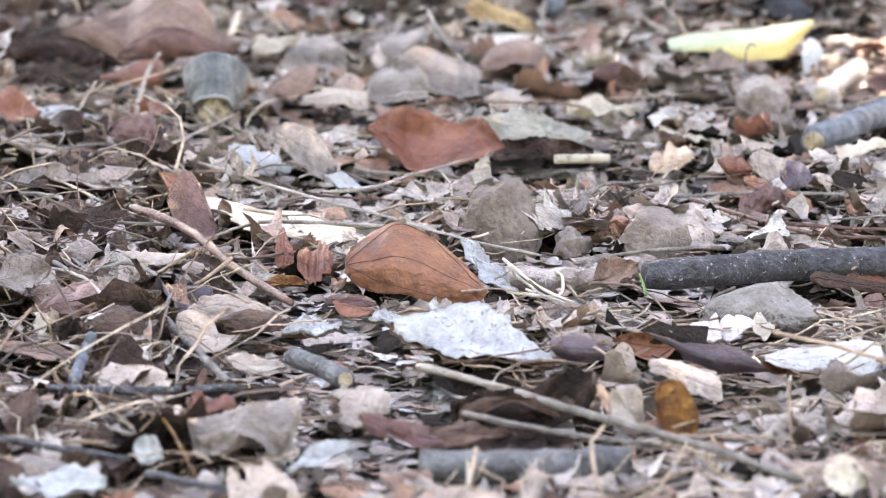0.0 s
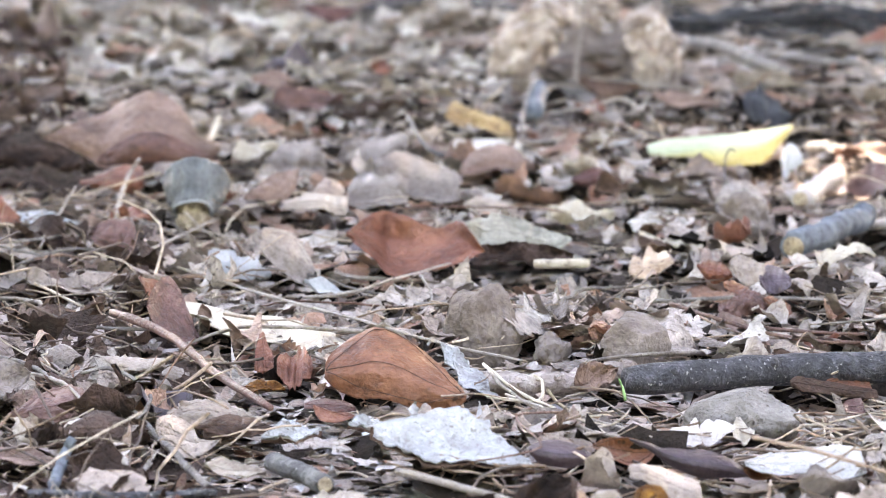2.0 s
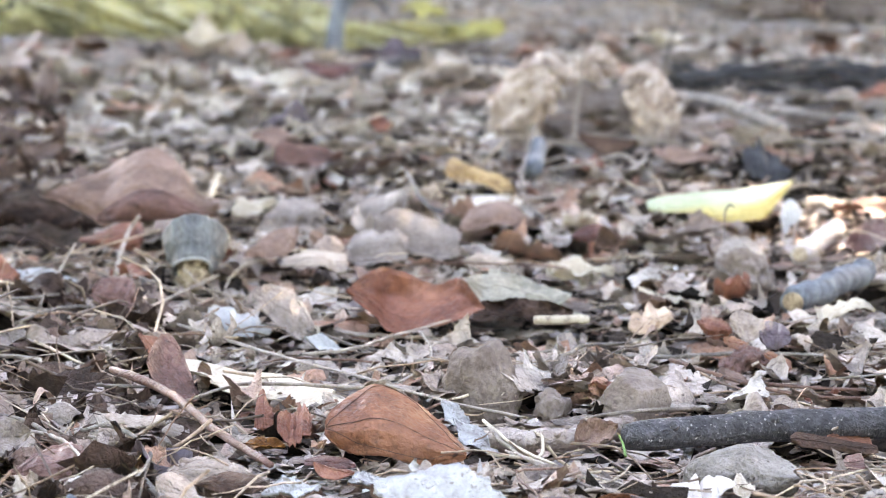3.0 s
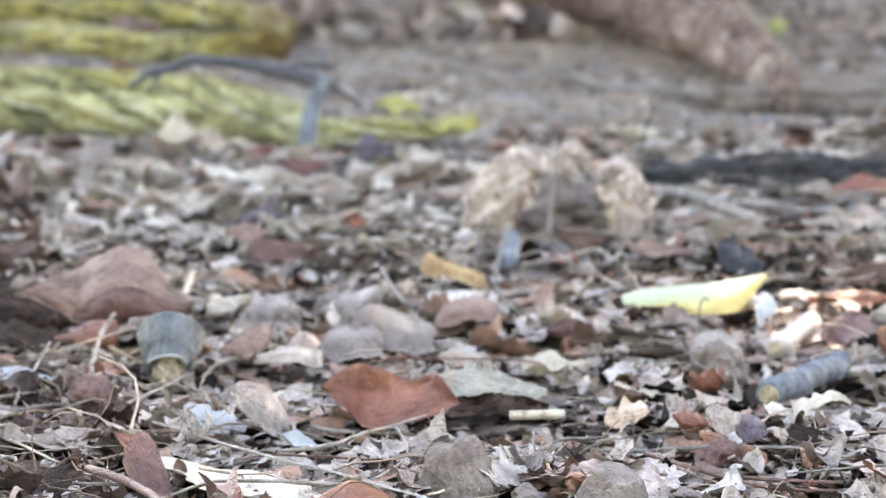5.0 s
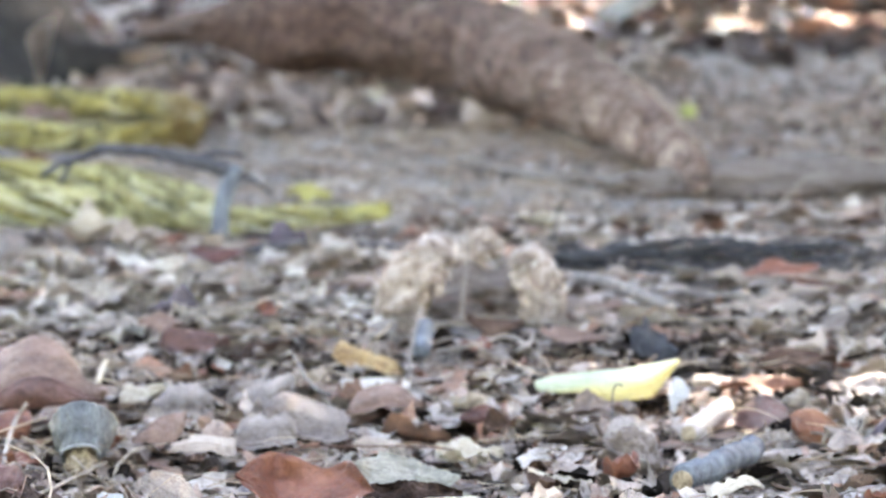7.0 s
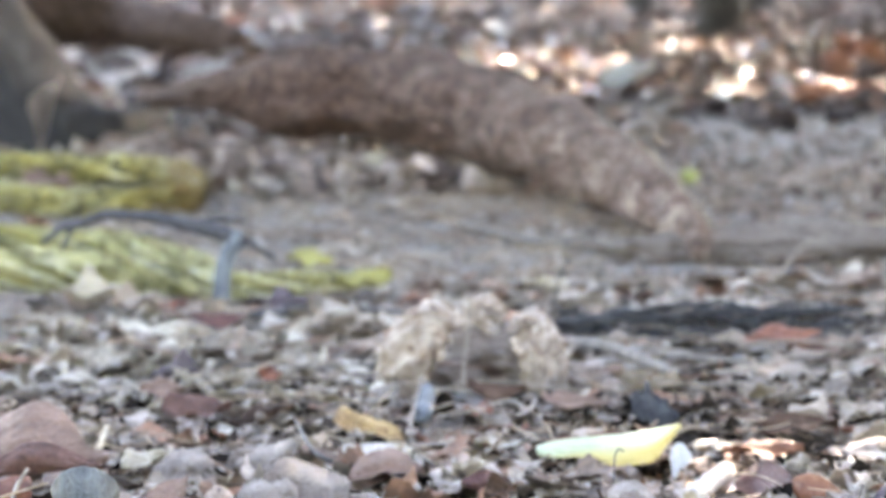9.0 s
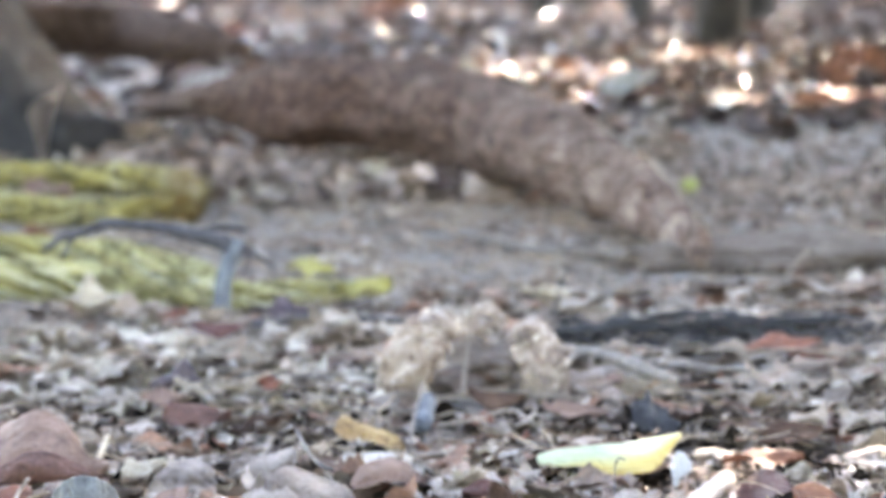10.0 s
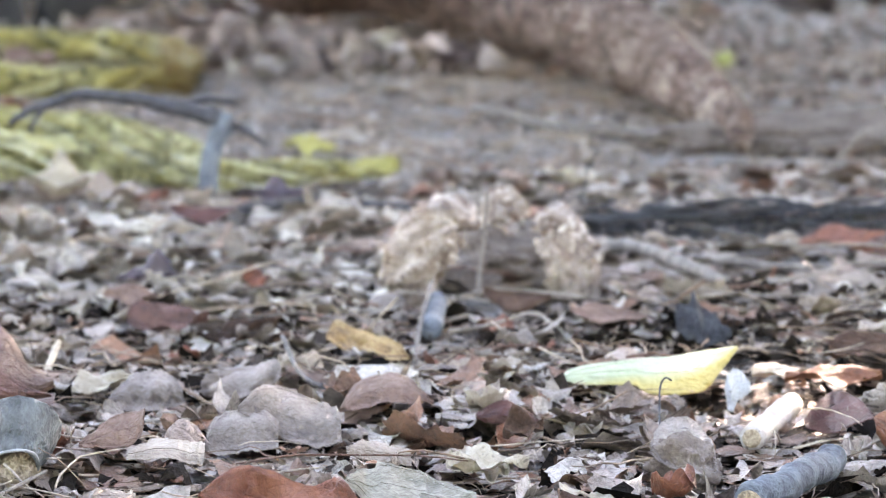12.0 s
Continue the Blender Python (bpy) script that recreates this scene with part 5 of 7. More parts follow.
shaped_leaf("grey_leaf", 0.0461, 2.820, ((-0.0181, 0.0086, 0.0040), (-0.0067, 0.0117, 0.0009), (0.0067, 0.0093, -0.0011), (0.0181, 0.0055, -0.0030)), 0.4, TAN, "pale grey leaf beside a red-brown leaf", 0.1, 0.03, 0.5, (), None, 0.032, fold=(0.5, 1.5, 3.2), quilt=0.0008)
shaped_leaf("dun_leaf", -0.0337, 3.097, ((-0.0226, 0.0054, 0.0004), (-0.0109, 0.0122, -0.0030), (0.0017, 0.0172, -0.0017), (0.0163, 0.0223, 0.0054), (0.0226, 0.0206, 0.0109)), 0.5, DUN, "dull brown leaf lying behind a humped leaf", 0.03, 0.05, 0.5, (), None, 0.032, fold=(0.5, 0.6, 2.8), quilt=0.0008, lip=0.2)
shaped_leaf("dun_leaf", -0.0940, 3.052, ((-0.0233, 0.0041, -0.0001), (-0.0138, 0.0165, -0.0022), (-0.0014, 0.0219, -0.0030), (0.0130, 0.0194, -0.0013), (0.0233, 0.0111, -0.0001)), 0.5, DUN, "dull brown crumpled leaf beside a pale curl", 0.05, 0.08, 0.5, (), None, 0.032, fold=(0.5, 0.6, 2.6), quilt=0.001, lip=0.3)
stick("twig", ((0.2600, 2.874, 0.009), (0.2788, 2.941, 0.0095), (0.2977, 3.009, 0.0095)), 0.0072, SHELL, "short peeled white stick", 1.0, 0.04, 0, cut=(0,), sides=14, keep=True)

# ---- stones and clods ----
stone("stone", 0.0360, 2.311, 0.0474, 0.0426, STONE, "rough grey-brown clod of earth", rugged=0.11, fine=5, faces=16, peak=-0.1, depth=0.7)
stone("stone", 0.1148, 2.270, 0.0441, 0.0346, STONE, "smooth grey-brown stone beside a twig", rugged=0.07, fine=5, faces=11, peak=0, depth=0.7)
stone("stone", 0.1628, 2.089, 0.064, 0.0215, PEBBLE, "low grey-brown stone half sunk in litter", rugged=0.07, fine=5, faces=9, peak=0.1, depth=0.7)
shaped_leaf("dun_leaf", -0.0320, 2.863, ((-0.0217, 0.0027, 0.0011), (-0.0170, 0.0175, -0.0004), (-0.0092, 0.0230, -0.0020), (0.0024, 0.0261, -0.0004), (0.0140, 0.0242, 0.0007), (0.0217, 0.0175, 0.0019)), 0.5, DUN, "dull grey-brown leaf bulging over the litter", 0.06, 0.05, 0.5, (0.95, 0.1), None, 0.032, fold=(0.6, 0.5, 3.0), quilt=0.0009, veins=5, lip=0.3, roll=0.3)
shaped_leaf("dun_leaf", -0.0041, 2.886, ((-0.0296, 0.0224, 0.0193), (-0.0218, 0.0303, 0.0154), (-0.0121, 0.0342, 0.0094), (0.0016, 0.0319, 0.0004), (0.0152, 0.0263, -0.0020), (0.0250, 0.0224, -0.0004), (0.0296, 0.0185, 0.0011)), 0.4, DUN, "broad grey-brown leaf with curled rim", 0.04, 0.05, 0.45, (0.95, 0.1), None, 0.032, fold=(0.55, 1.0, 3.2), quilt=0.0009, veins=5, lip=0.25, roll=0.25)
stone("stone", 0.2153, 2.786, 0.0411, 0.0262, STONE, "crumbly grey clod of earth", rugged=0.28, fine=5, faces=9, peak=0, depth=0.7)
stone("stone", 0.071, 2.302, 0.0188, 0.015, STONE, "small grey stone on the leaf litter", rugged=0.25)
stone("stone", -0.04, 3.165, 0.0426, 0.0179, STONE, "reddish brown clod on the leaf litter", rugged=0.2)

# ---- twigs and stems ----
stick("twig", ((0.106, 2.155, 0.012), (0.153, 2.172, 0.0121), (0.199, 2.188, 0.0122), (0.256, 2.195, 0.0122), (0.292, 2.198, 0.0122)), 0.00814, BARK, "dark smooth-barked twig lying on litter", 1.05, 0.05, 3, keep=True, sides=16)
stick("twig", ((0.034, 2.165, 0.0094), (0.059, 2.159, 0.0094), (0.081, 2.165, 0.0094), (0.097, 2.178, 0.0112), (0.109, 2.183, 0.0118)), 0.00538, PEEL, "shrivelled pinkish grey twig end with peeling bark", 1.15, 0.3, 2, sides=14, keep=True, rough=0.12)
leaf("dry_leaf", 0.09, 2.153, 0.0128, 0.0253, 0.0178, 50, -15, 10, PINK, "curl of pinkish bark peeling off a twig", 0.7, 0.8, 0.2, 0.12)
stick("sprout", ((0.103, 2.105, 0.0109), (0.102, 2.113, 0.015), (0.1, 2.116, 0.0198)), 0.00089, SPROUT, "tiny green sprout beside a twig", 0.5, 0.1, 0, category="sprout")
leaf("pale_flake", -0.03, 3.174, 0.0075, 0.0261, 0.0162, 11.0, 12, 0, BLUISH, "small pale teal flake on litter", 0.2, 0.2, ribs=False)
stick("stem", ((-0.161, 3.151, 0.0126), (-0.159, 3.179, 0.0188), (-0.155, 3.197, 0.0286)), 0.00264, CREAM, "short pale stem standing up", 0.8, 0.05, 0)
stick("twig", ((-0.009, 1.715, 0.0109), (0.023, 1.711, 0.0109), (0.051, 1.715, 0.0109), (0.078, 1.719, 0.0109)), 0.00691, DRIFT, "grey weathered stick lying half in litter", 1.0, 0.08, 1, cut=(0,), sides=16)
stick("twig", ((0.234, 2.629, 0.0138), (0.255, 2.667, 0.0139), (0.279, 2.723, 0.0141), (0.293, 2.759, 0.0142)), 0.0086, BLUEBARK, "grey twig stub with a pale sawn end", 0.95, 0.2, 2, cut=(0,), sides=16, rough=0.04, keep=True)
stick("twig", ((0.068, 2.552, 0.013), (0.085, 2.552, 0.013), (0.102, 2.554, 0.013)), 0.00302, CREAM, "short peeled cream stick", 1.0, 0.05, 0, keep=True)
stick("stem", ((-0.151, 2.529, 0.015), (-0.093, 2.421, 0.0148), (-0.026, 2.312, 0.0152), (0.014, 2.248, 0.0145), (0.055, 2.216, 0.0113)), 0.00103, STRAW, "long tan plant stem lying across the litter", 0.7, 0.3, 0)
stick("stem", ((-0.07, 2.421, 0.013), (-0.041, 2.431, 0.0144), (-0.021, 2.474, 0.0145), (0.017, 2.529, 0.0167)), 0.00127, STRAW, "split tan leaf stalk", 0.6, 0.3, 0)
stick("stem", ((-0.174, 2.331, 0.0193), (-0.14, 2.266, 0.0178), (-0.107, 2.154, 0.0156), (-0.076, 2.074, 0.0125)), 0.0026, PLUM, "red-brown plant stem lying across the litter", 0.8, 0.2, 0)
stick("stem", ((-0.237, 2.221, 0.015), (-0.203, 2.179, 0.0143), (-0.159, 2.051, 0.0135), (-0.142, 2.04, 0.0117), (-0.138, 2.097, 0.0159), (-0.16, 2.154, 0.0178), (-0.178, 2.162, 0.0148)), 0.00132, GREYBARK, "curling grey tendril looped over litter", 0.8, 0.2, 0)
stick("stem", ((-0.225, 2.187, 0.014), (-0.195, 2.154, 0.0139), (-0.178, 2.097, 0.0185), (-0.163, 2.051, 0.0114)), 0.00110, STRAW, "thin pale tendril on the leaf litter", 0.7, 0.2, 0)
stick("stem", ((-0.148, 2.083, 0.0103), (-0.124, 1.995, 0.0101), (-0.103, 1.915, 0.0088), (-0.088, 1.87, 0.0076)), 0.00201, GREYBARK, "straight grey-brown stem with a rough bark", 0.8, 0.2, 1)
stick("stem", ((-0.201, 1.877, 0.0082), (-0.167, 1.84, 0.0086), (-0.137, 1.805, 0.008), (-0.124, 1.799, 0.0065)), 0.00188, STRAW, "thick straw stem on the leaf litter", 0.8, 0.15, 0)
stick("stem", ((-0.195, 1.818, 0.0123), (-0.155, 1.789, 0.0128), (-0.127, 1.761, 0.0122)), 0.00093, STRAW, "thin straw stem on the leaf litter", 0.8, 0.15, 0)
stick("twig", ((-0.177, 1.861, 0.0129), (-0.149, 1.858, 0.0129), (-0.123, 1.861, 0.0124), (-0.093, 1.867, 0.0124)), 0.00236, BARK, "dark thin twig on the leaf litter", 0.7, 0.2, 1)
stick("twig", ((-0.162, 1.864, 0.0084), (-0.141, 1.862, 0.0084), (-0.126, 1.867, 0.0084)), 0.0044, GREYBARK, "short thick grey twig", 1.0, 0.1, 1)
stick("twig", ((-0.17, 1.902, 0.0069), (-0.169, 1.948, 0.0124), (-0.165, 1.954, 0.0205)), 0.00295, BLUEBARK, "short bluish grey twig standing up", 0.9, 0.1, 0)
stick("twig", ((-0.189, 1.755, 0.0137), (-0.158, 1.731, 0.0137), (-0.131, 1.717, 0.0132)), 0.00172, BARK, "dark thin twig on pale flakes", 0.7, 0.2, 1)
stick("twig", ((-0.122, 1.691, 0.0131), (-0.097, 1.67, 0.0126), (-0.069, 1.655, 0.0116)), 0.00166, BARK, "dark thin twig on pale flakes", 0.7, 0.2, 1)
stick("stem", ((-0.122, 1.777, 0.0192), (-0.113, 1.744, 0.016), (-0.102, 1.693, 0.0111)), 0.00081, OCHRE, "thin yellow stem bent to the ground", 0.8, 0.1, 0)
stick("twig", ((-0.071, 1.954, 0.0089), (-0.056, 1.928, 0.0088), (-0.045, 1.902, 0.0087)), 0.0048, DRIFT, "short grey stick under a leaf", 1.0, 0.06, 0, cut=(1,), sides=14)
stick("twig", ((-0.012, 1.911, 0.0131), (0.017, 1.873, 0.0136), (0.042, 1.842, 0.013)), 0.00198, STRAW, "pale straw stem on the leaf litter", 0.8, 0.15, 0)
stick("twig", ((0.042, 1.842, 0.0121), (0.077, 1.783, 0.014), (0.111, 1.739, 0.0134), (0.147, 1.681, 0.0119)), 0.00199, GREYBARK, "long grey-brown stem across the litter", 0.8, 0.2, 1)
stick("twig", ((0.009, 1.806, 0.0136), (0.04, 1.777, 0.013), (0.088, 1.744, 0.013)), 0.0015, GREYBARK, "thin grey-brown stem on the leaf litter", 0.8, 0.2, 0)
stick("stem", ((0.136, 1.771, 0.0067), (0.15, 1.811, 0.0083), (0.163, 1.852, 0.0094)), 0.00277, STRAW, "short pale stem piece", 0.9, 0.1, 0)
stick("stem", ((0.034, 2.179, 0.0124), (0.048, 2.105, 0.0124), (0.074, 2.029, 0.0123), (0.1, 1.993, 0.0111)), 0.00116, STRAW, "split pale stem with loose fibres", 0.7, 0.4, 0)
stick("stem", ((0.032, 2.195, 0.0135), (0.049, 2.113, 0.0134), (0.072, 2.051, 0.0133), (0.092, 2.007, 0.011)), 0.00102, CREAM, "split pale stem with loose fibres", 0.6, 0.4, 0)
stick("stem", ((0.042, 2.113, 0.0121), (0.061, 2.07, 0.0132), (0.088, 2.037, 0.0126), (0.111, 2.007, 0.0108)), 0.00086, STRAW, "split pale stem with loose fibres", 0.6, 0.4, 0)
stick("stem", ((0.033, 2.113, 0.011), (0.057, 2.09, 0.0128), (0.061, 2.113, 0.0181), (0.057, 2.126, 0.02)), 0.00103, CREAM, "thin cream curl of stem", 0.6, 0.1, 0)
stick("stem", ((0.142, 2.39, 0.0142), (0.173, 2.331, 0.0128), (0.207, 2.284, 0.0114), (0.24, 2.275, 0.0114)), 0.00146, REDSTEM, "thin red-brown stem on the leaf litter", 0.7, 0.2, 0)
stick("stem", ((0.088, 2.431, 0.0115), (0.137, 2.417, 0.0115), (0.187, 2.431, 0.0115), (0.235, 2.421, 0.0115)), 0.00152, GREYBARK, "long thin grey stem", 0.7, 0.2, 0)
stick("stem", ((0.179, 2.331, 0.0113), (0.209, 2.312, 0.0113), (0.245, 2.303, 0.0113)), 0.00130, REDSTEM, "thin reddish stem on the leaf litter", 0.7, 0.2, 0)
stick("stem", ((-0.203, 2.762, 0.0117), (-0.203, 2.873, 0.0238), (-0.195, 2.887, 0.0359)), 0.00178, STRAW, "thin stem leaning upright", 0.8, 0.1, 0)
stick("stem", ((-0.177, 2.598, 0.0116), (-0.156, 2.659, 0.0139), (-0.134, 2.748, 0.014)), 0.00124, STRAW, "thin straw stem on the leaf litter", 0.8, 0.1, 0)
stick("stem", ((-0.241, 2.622, 0.0115), (-0.235, 2.697, 0.0228), (-0.226, 2.722, 0.0381)), 0.00111, STRAW, "thin stem leaning upright", 0.8, 0.1, 0)
stick("stem", ((-0.248, 2.529, 0.0151), (-0.216, 2.598, 0.0153), (-0.151, 2.563, 0.0116)), 0.00119, GREYBARK, "thin grey stem on the leaf litter", 0.8, 0.2, 0)
stick("stem", ((-0.23, 2.401, 0.013), (-0.197, 2.322, 0.0149), (-0.17, 2.303, 0.0142), (-0.143, 2.322, 0.0116)), 0.00121, GREYBARK, "thin grey stem on the leaf litter", 0.8, 0.2, 0)
stick("stem", ((-0.014, 2.331, 0.0108), (0.002, 2.38, 0.0128), (0.005, 2.421, 0.0156), (-0.001, 2.452, 0.0211)), 0.00083, STRAW, "dry curled tendril on the leaf litter", 0.8, 0.1, 0)
stick("stem", ((-0.012, 3.31, 0.0166), (0.005, 3.112, 0.0137), (0.038, 3.062, 0.0119)), 0.00197, BARK, "thin dark stem on the leaf litter", 0.8, 0.1, 0)

# ---- hollow stub beside the arched leaf ----
def hollow_stub(x, y, z, w, tilt, turn):
    """A ribbed woody cup with its narrow mouth to the front, half full of earth."""
    ob = empty_thing("hollow_stub", "grey hollow woody fruit stub with a torn open mouth", "seed pod")
    ob.matrix_world = pose(x, y, z, tilt, 0, turn)
    n = 48
    prof = ((-0.62, 0.255), (-0.625, 0.285), (-0.6, 0.305), (-0.5, 0.315), (-0.42, 0.33), (-0.36, 0.365), (-0.33, 0.395), (-0.27, 0.4), (-0.23, 0.43), (-0.1, 0.465), (0.02, 0.49), (0.06, 0.51), (0.12, 0.51), (0.17, 0.47), (0.21, 0.3), (0.22, 0.02), (0.12, 0.02), (0.08, 0.36), (-0.1, 0.36), (-0.3, 0.29), (-0.55, 0.25))
    verts, faces = [], []
    for k, (d, q) in enumerate(prof):
        for i in range(n):
            a = 6.2832 * i / n
            p = Vector((math.cos(a) * 2, math.sin(a) * 2, d * 3))
            e = 1 + 0.05 * noise.noise(p) + 0.025 * noise.noise(p * 3.1) + 0.012 * math.sin(a * 17 + 2 * d)
            torn = (0.05 * math.sin(2 * a + 1) + 0.07 * noise.noise(Vector((math.cos(a) * 3, math.sin(a) * 3, 7)))) * max(0, -d)
            verts.append((math.cos(a) * q * w * e, (d + torn) * w, math.sin(a) * q * w * e))
    m = len(prof)
    for k in range(m):
        for i in range(n):
            j, t = (i + 1) % n, (k + 1) % m
            faces.append((k * n + i, k * n + j, t * n + j, t * n + i))
    link_mesh("shell", verts, faces, STUB, ob)
    rim = [(math.cos(6.2832 * i / n) * 0.292 * w, -0.62 * w + 0.05 * w * math.sin(12.566 * i / n + 1), math.sin(6.2832 * i / n) * 0.292 * w) for i in range(int(n * 0.04), int(n * 0.5))]
    v, f = tube_data(rim, [0.022 * w] * len(rim), 6, 0.15, 3)
    link_mesh("rim", v, f, BLUISH, ob, "pale worn rim of the mouth")
    bm = bmesh.new()
    bmesh.ops.create_icosphere(bm, subdivisions=4, radius=1.0)
    for v in bm.verts:
        q = 1 + 0.22 * noise.noise(v.co * 2.5) + 0.1 * noise.noise(v.co * 7)
        v.co = Vector((v.co.x * w * 0.27 * q, v.co.y * w * 0.3 * q - w * 0.5, v.co.z * w * 0.24 * q - w * 0.13))
    me = bpy.data.meshes.new("soil_plug")
    bm.to_mesh(me)
    bm.free()
    me.materials.append(WOOD)
    pl = new("soil_plug", me)
    pl.parent = ob
    ROOM.append((x, y - 0.03, w * 0.5, 0.08))


hollow_stub(-0.1519, 2.798, 0.0274, 0.044, 33, -3)

# ---- middle ground ----
shaped_leaf("dry_leaf", 0.0449, 3.276, ((-0.0273, 0.0175, 0.0131), (-0.0219, 0.0263, 0.0094), (-0.0153, 0.0249, 0.0071), (-0.0065, 0.0203, 0.0069), (0.0023, 0.0170, 0.0046), (0.0124, 0.0142, -0.0001), (0.0221, 0.0087, -0.0020), (0.0273, 0.0019, -0.0012)), 0.5, TAWNY, "ochre-yellow curled leaf on the leaf litter", -0.1, 0.06, 0.5, (0.9,), None, 0.03, fold=(0.5, 0.5, 2.4), quilt=0.0008, veins=5, lip=0.4, roll=0.4)
leaf("dry_leaf", -0.093, 4.301, 0.0122, 0.0607, 0.0377, 19.2, 4, 0, MAROON, "red-brown leaf at the foot of a hooked branch", -0.3, 0.3, 0.06, 0.03)
leaf("dark_leaf", 0.159, 3.593, 0.0112, 0.0514, 0.0319, 19.2, 8, 0, BROWN, "dark red-brown folded leaf", -0.5, 0.3, 0.08, 0.05)
leaf("dry_leaf", 0.219, 3.467, 0.0102, 0.0563, 0.0349, 13.8, 6, 0, PINK, "pinkish tan flat leaf", 0.1, 0.2, 0.06, 0.05)
leaf("dry_leaf", -0.036, 3.714, 0.0127, 0.023, 0.0189, 45, 0, 0, RED, "small red leaf scrap", 0.3, 0.3)
leaf("dry_leaf", 0.450, 3.986, 0.0105, 0.0754, 0.0468, 11.0, -6, 8, RED, "flat red-brown leaf on the leaf litter", 0.1, 0.2, 0.08, 0.06)
leaf("dry_leaf", 0.384, 3.280, 0.01, 0.0622, 0.0385, 12.1, 0, 0, BROWN, "brown leaf pile edge", 0.2, 0.3, 0.1, 0.06)
leaf("dry_leaf", 0.13, 2.89, 0.0132, 0.0253, 0.0224, 40, -10, 10, BROWN, "dark cupped leaf on the leaf litter", 0.5, 0.4)
leaf("dark_leaf", -0.094, 3.426, 0.0132, 0.0591, 0.0366, 23.1, 0, 10, PLUM, "dull purple crumpled leaf", 0.3, 0.4, 0.14, 0.08)
leaf("dry_leaf", -0.123, 3.600, 0.011, 0.0487, 0.0302, 19.2, 0, 0, PINK, "pale pink crumpled leaf", 0.3, 0.4, 0.14, 0.08)
leaf("pale_flake", 0.106, 2.794, 0.0087, 0.0453, 0.0281, 11.0, 6, 0, CREAM, "pale flat leaf scrap", 0.2, 0.4, 0.2, 0.24, ribs=False)
leaf("dry_leaf", 0.339, 3.136, 0.0088, 0.0627, 0.0389, 8.2, 0, 0, RUST, "orange leaf lying in the sun patch", 0.1, 0.2, 0.1, 0.08)
leaf("pale_flake", 0.311, 3.162, 0.0079, 0.0435, 0.027, 8.2, 0, 0, CREAM, "bright cream leaf scrap", 0.2, 0.2, 0.1, 0.12, ribs=False)
stick("twig", ((0.0915, 3.42, 0.006), (0.0945, 3.475, 0.011), (0.0985, 3.53, 0.0165)), 0.0082, BLUEBARK, "short bluish grey twig stub standing up", 0.9, 0.06, 0, keep=True)
stick("stem", ((0.103, 3.404, 0.0079), (0.128, 3.414, 0.0096), (0.162, 3.468, 0.0123), (0.174, 3.436, 0.0105), (0.185, 3.344, 0.007)), 0.00169, STRAW, "thin bent straw stem", 0.8, 0.2, 0)
stick("stem", ((0.076, 3.262, 0.0038), (0.084, 3.432, 0.0124), (0.095, 3.526, 0.0301)), 0.00189, GREYBARK, "thin stem leaning upright", 0.8, 0.1, 0)
stick("stem", ((0.131, 3.639, 0.0038), (0.138, 3.681, 0.0447), (0.142, 3.688, 0.0822)), 0.00181, STRAW, "thin pale stick standing upright", 0.7, 0.1, 0)
stick("stem", ((-0.267, 4.027, 0.0049), (-0.209, 4.028, 0.0069), (-0.117, 3.913, 0.0049), (-0.030, 3.841, 0.0048)), 0.00290, GREYBARK, "long thin grey twig", 0.8, 0.2, 0)
stick("branch", ((0.244, 3.958, 0.0094), (0.279, 3.928, 0.0093), (0.306, 3.782, 0.0091), (0.326, 3.668, 0.0089)), 0.00716, GREYBARK, "grey fallen branch piece", 0.8, 0.1, 1)
stick("branch", ((0.201, 5.644, 0.0089), (0.243, 5.508, 0.0088), (0.299, 5.294, 0.0086), (0.360, 5.236, 0.0085), (0.420, 5.112, 0.0084)), 0.00663, GREYBARK, "grey crooked fallen branch", 0.8, 0.25, 2)
stick("branch", ((-0.060, 4.338, 0.0078), (0.010, 4.412, 0.0079), (0.053, 4.373, 0.0079), (0.095, 4.336, 0.0079)), 0.00589, BARK, "dark fallen stick on the leaf litter", 0.8, 0.2, 1)
CHARRED, CHARRED_R = ((0.237, 4.161, 0.0072), (0.313, 4.190, 0.0083), (0.393, 4.219, 0.0094), (0.468, 4.194, 0.0083), (0.574, 4.240, 0.0084)), 0.00315
for k in range(9):
    rr = random.Random(60 + k)
    pts = [(x + rr.uniform(-0.03, 0.03), y + rr.uniform(-0.09, 0.09), z + rr.uniform(0, 0.012)) for x, y, z in CHARRED]
    a = rr.randrange(0, 2)
    stick("charred_twig", pts[a:a + 4], CHARRED_R * rr.uniform(0.5, 1.3), CHAR, "blackened fibrous twig in a dark heap", 0.6, 0.8, 1, keep=k < 3, group="heap of blackened twigs")
stick("branch", ((0.331, 3.870, 0.0059), (0.402, 3.810, 0.0058), (0.482, 3.843, 0.0059)), 0.00385, GREYBARK, "thin grey fallen branch", 0.8, 0.2, 1)
stick("stem", ((0.509, 4.629, 0.0046), (0.537, 4.652, 0.0339), (0.559, 4.664, 0.0547)), 0.00263, STRAW, "thin stem leaning upright", 0.8, 0.1, 0)
leaf("dry_leaf", 1.383, 10.964, 0.0355, 0.0965, 0.0917, 40, 10, 10, RUST, "large orange leaf far back in the sun", 0.4, 0.6)
leaf("dry_leaf", 1.603, 12.318, 0.0436, 0.1163, 0.1064, 45, -12, 10, RED, "dull red leaf far back on the litter", 0.4, 0.6)
leaf("dry_leaf", 1.570, 11.554, 0.0381, 0.0992, 0.0907, 45, 12, -10, RUST, "orange-red leaf far back on the litter", 0.4, 0.6)
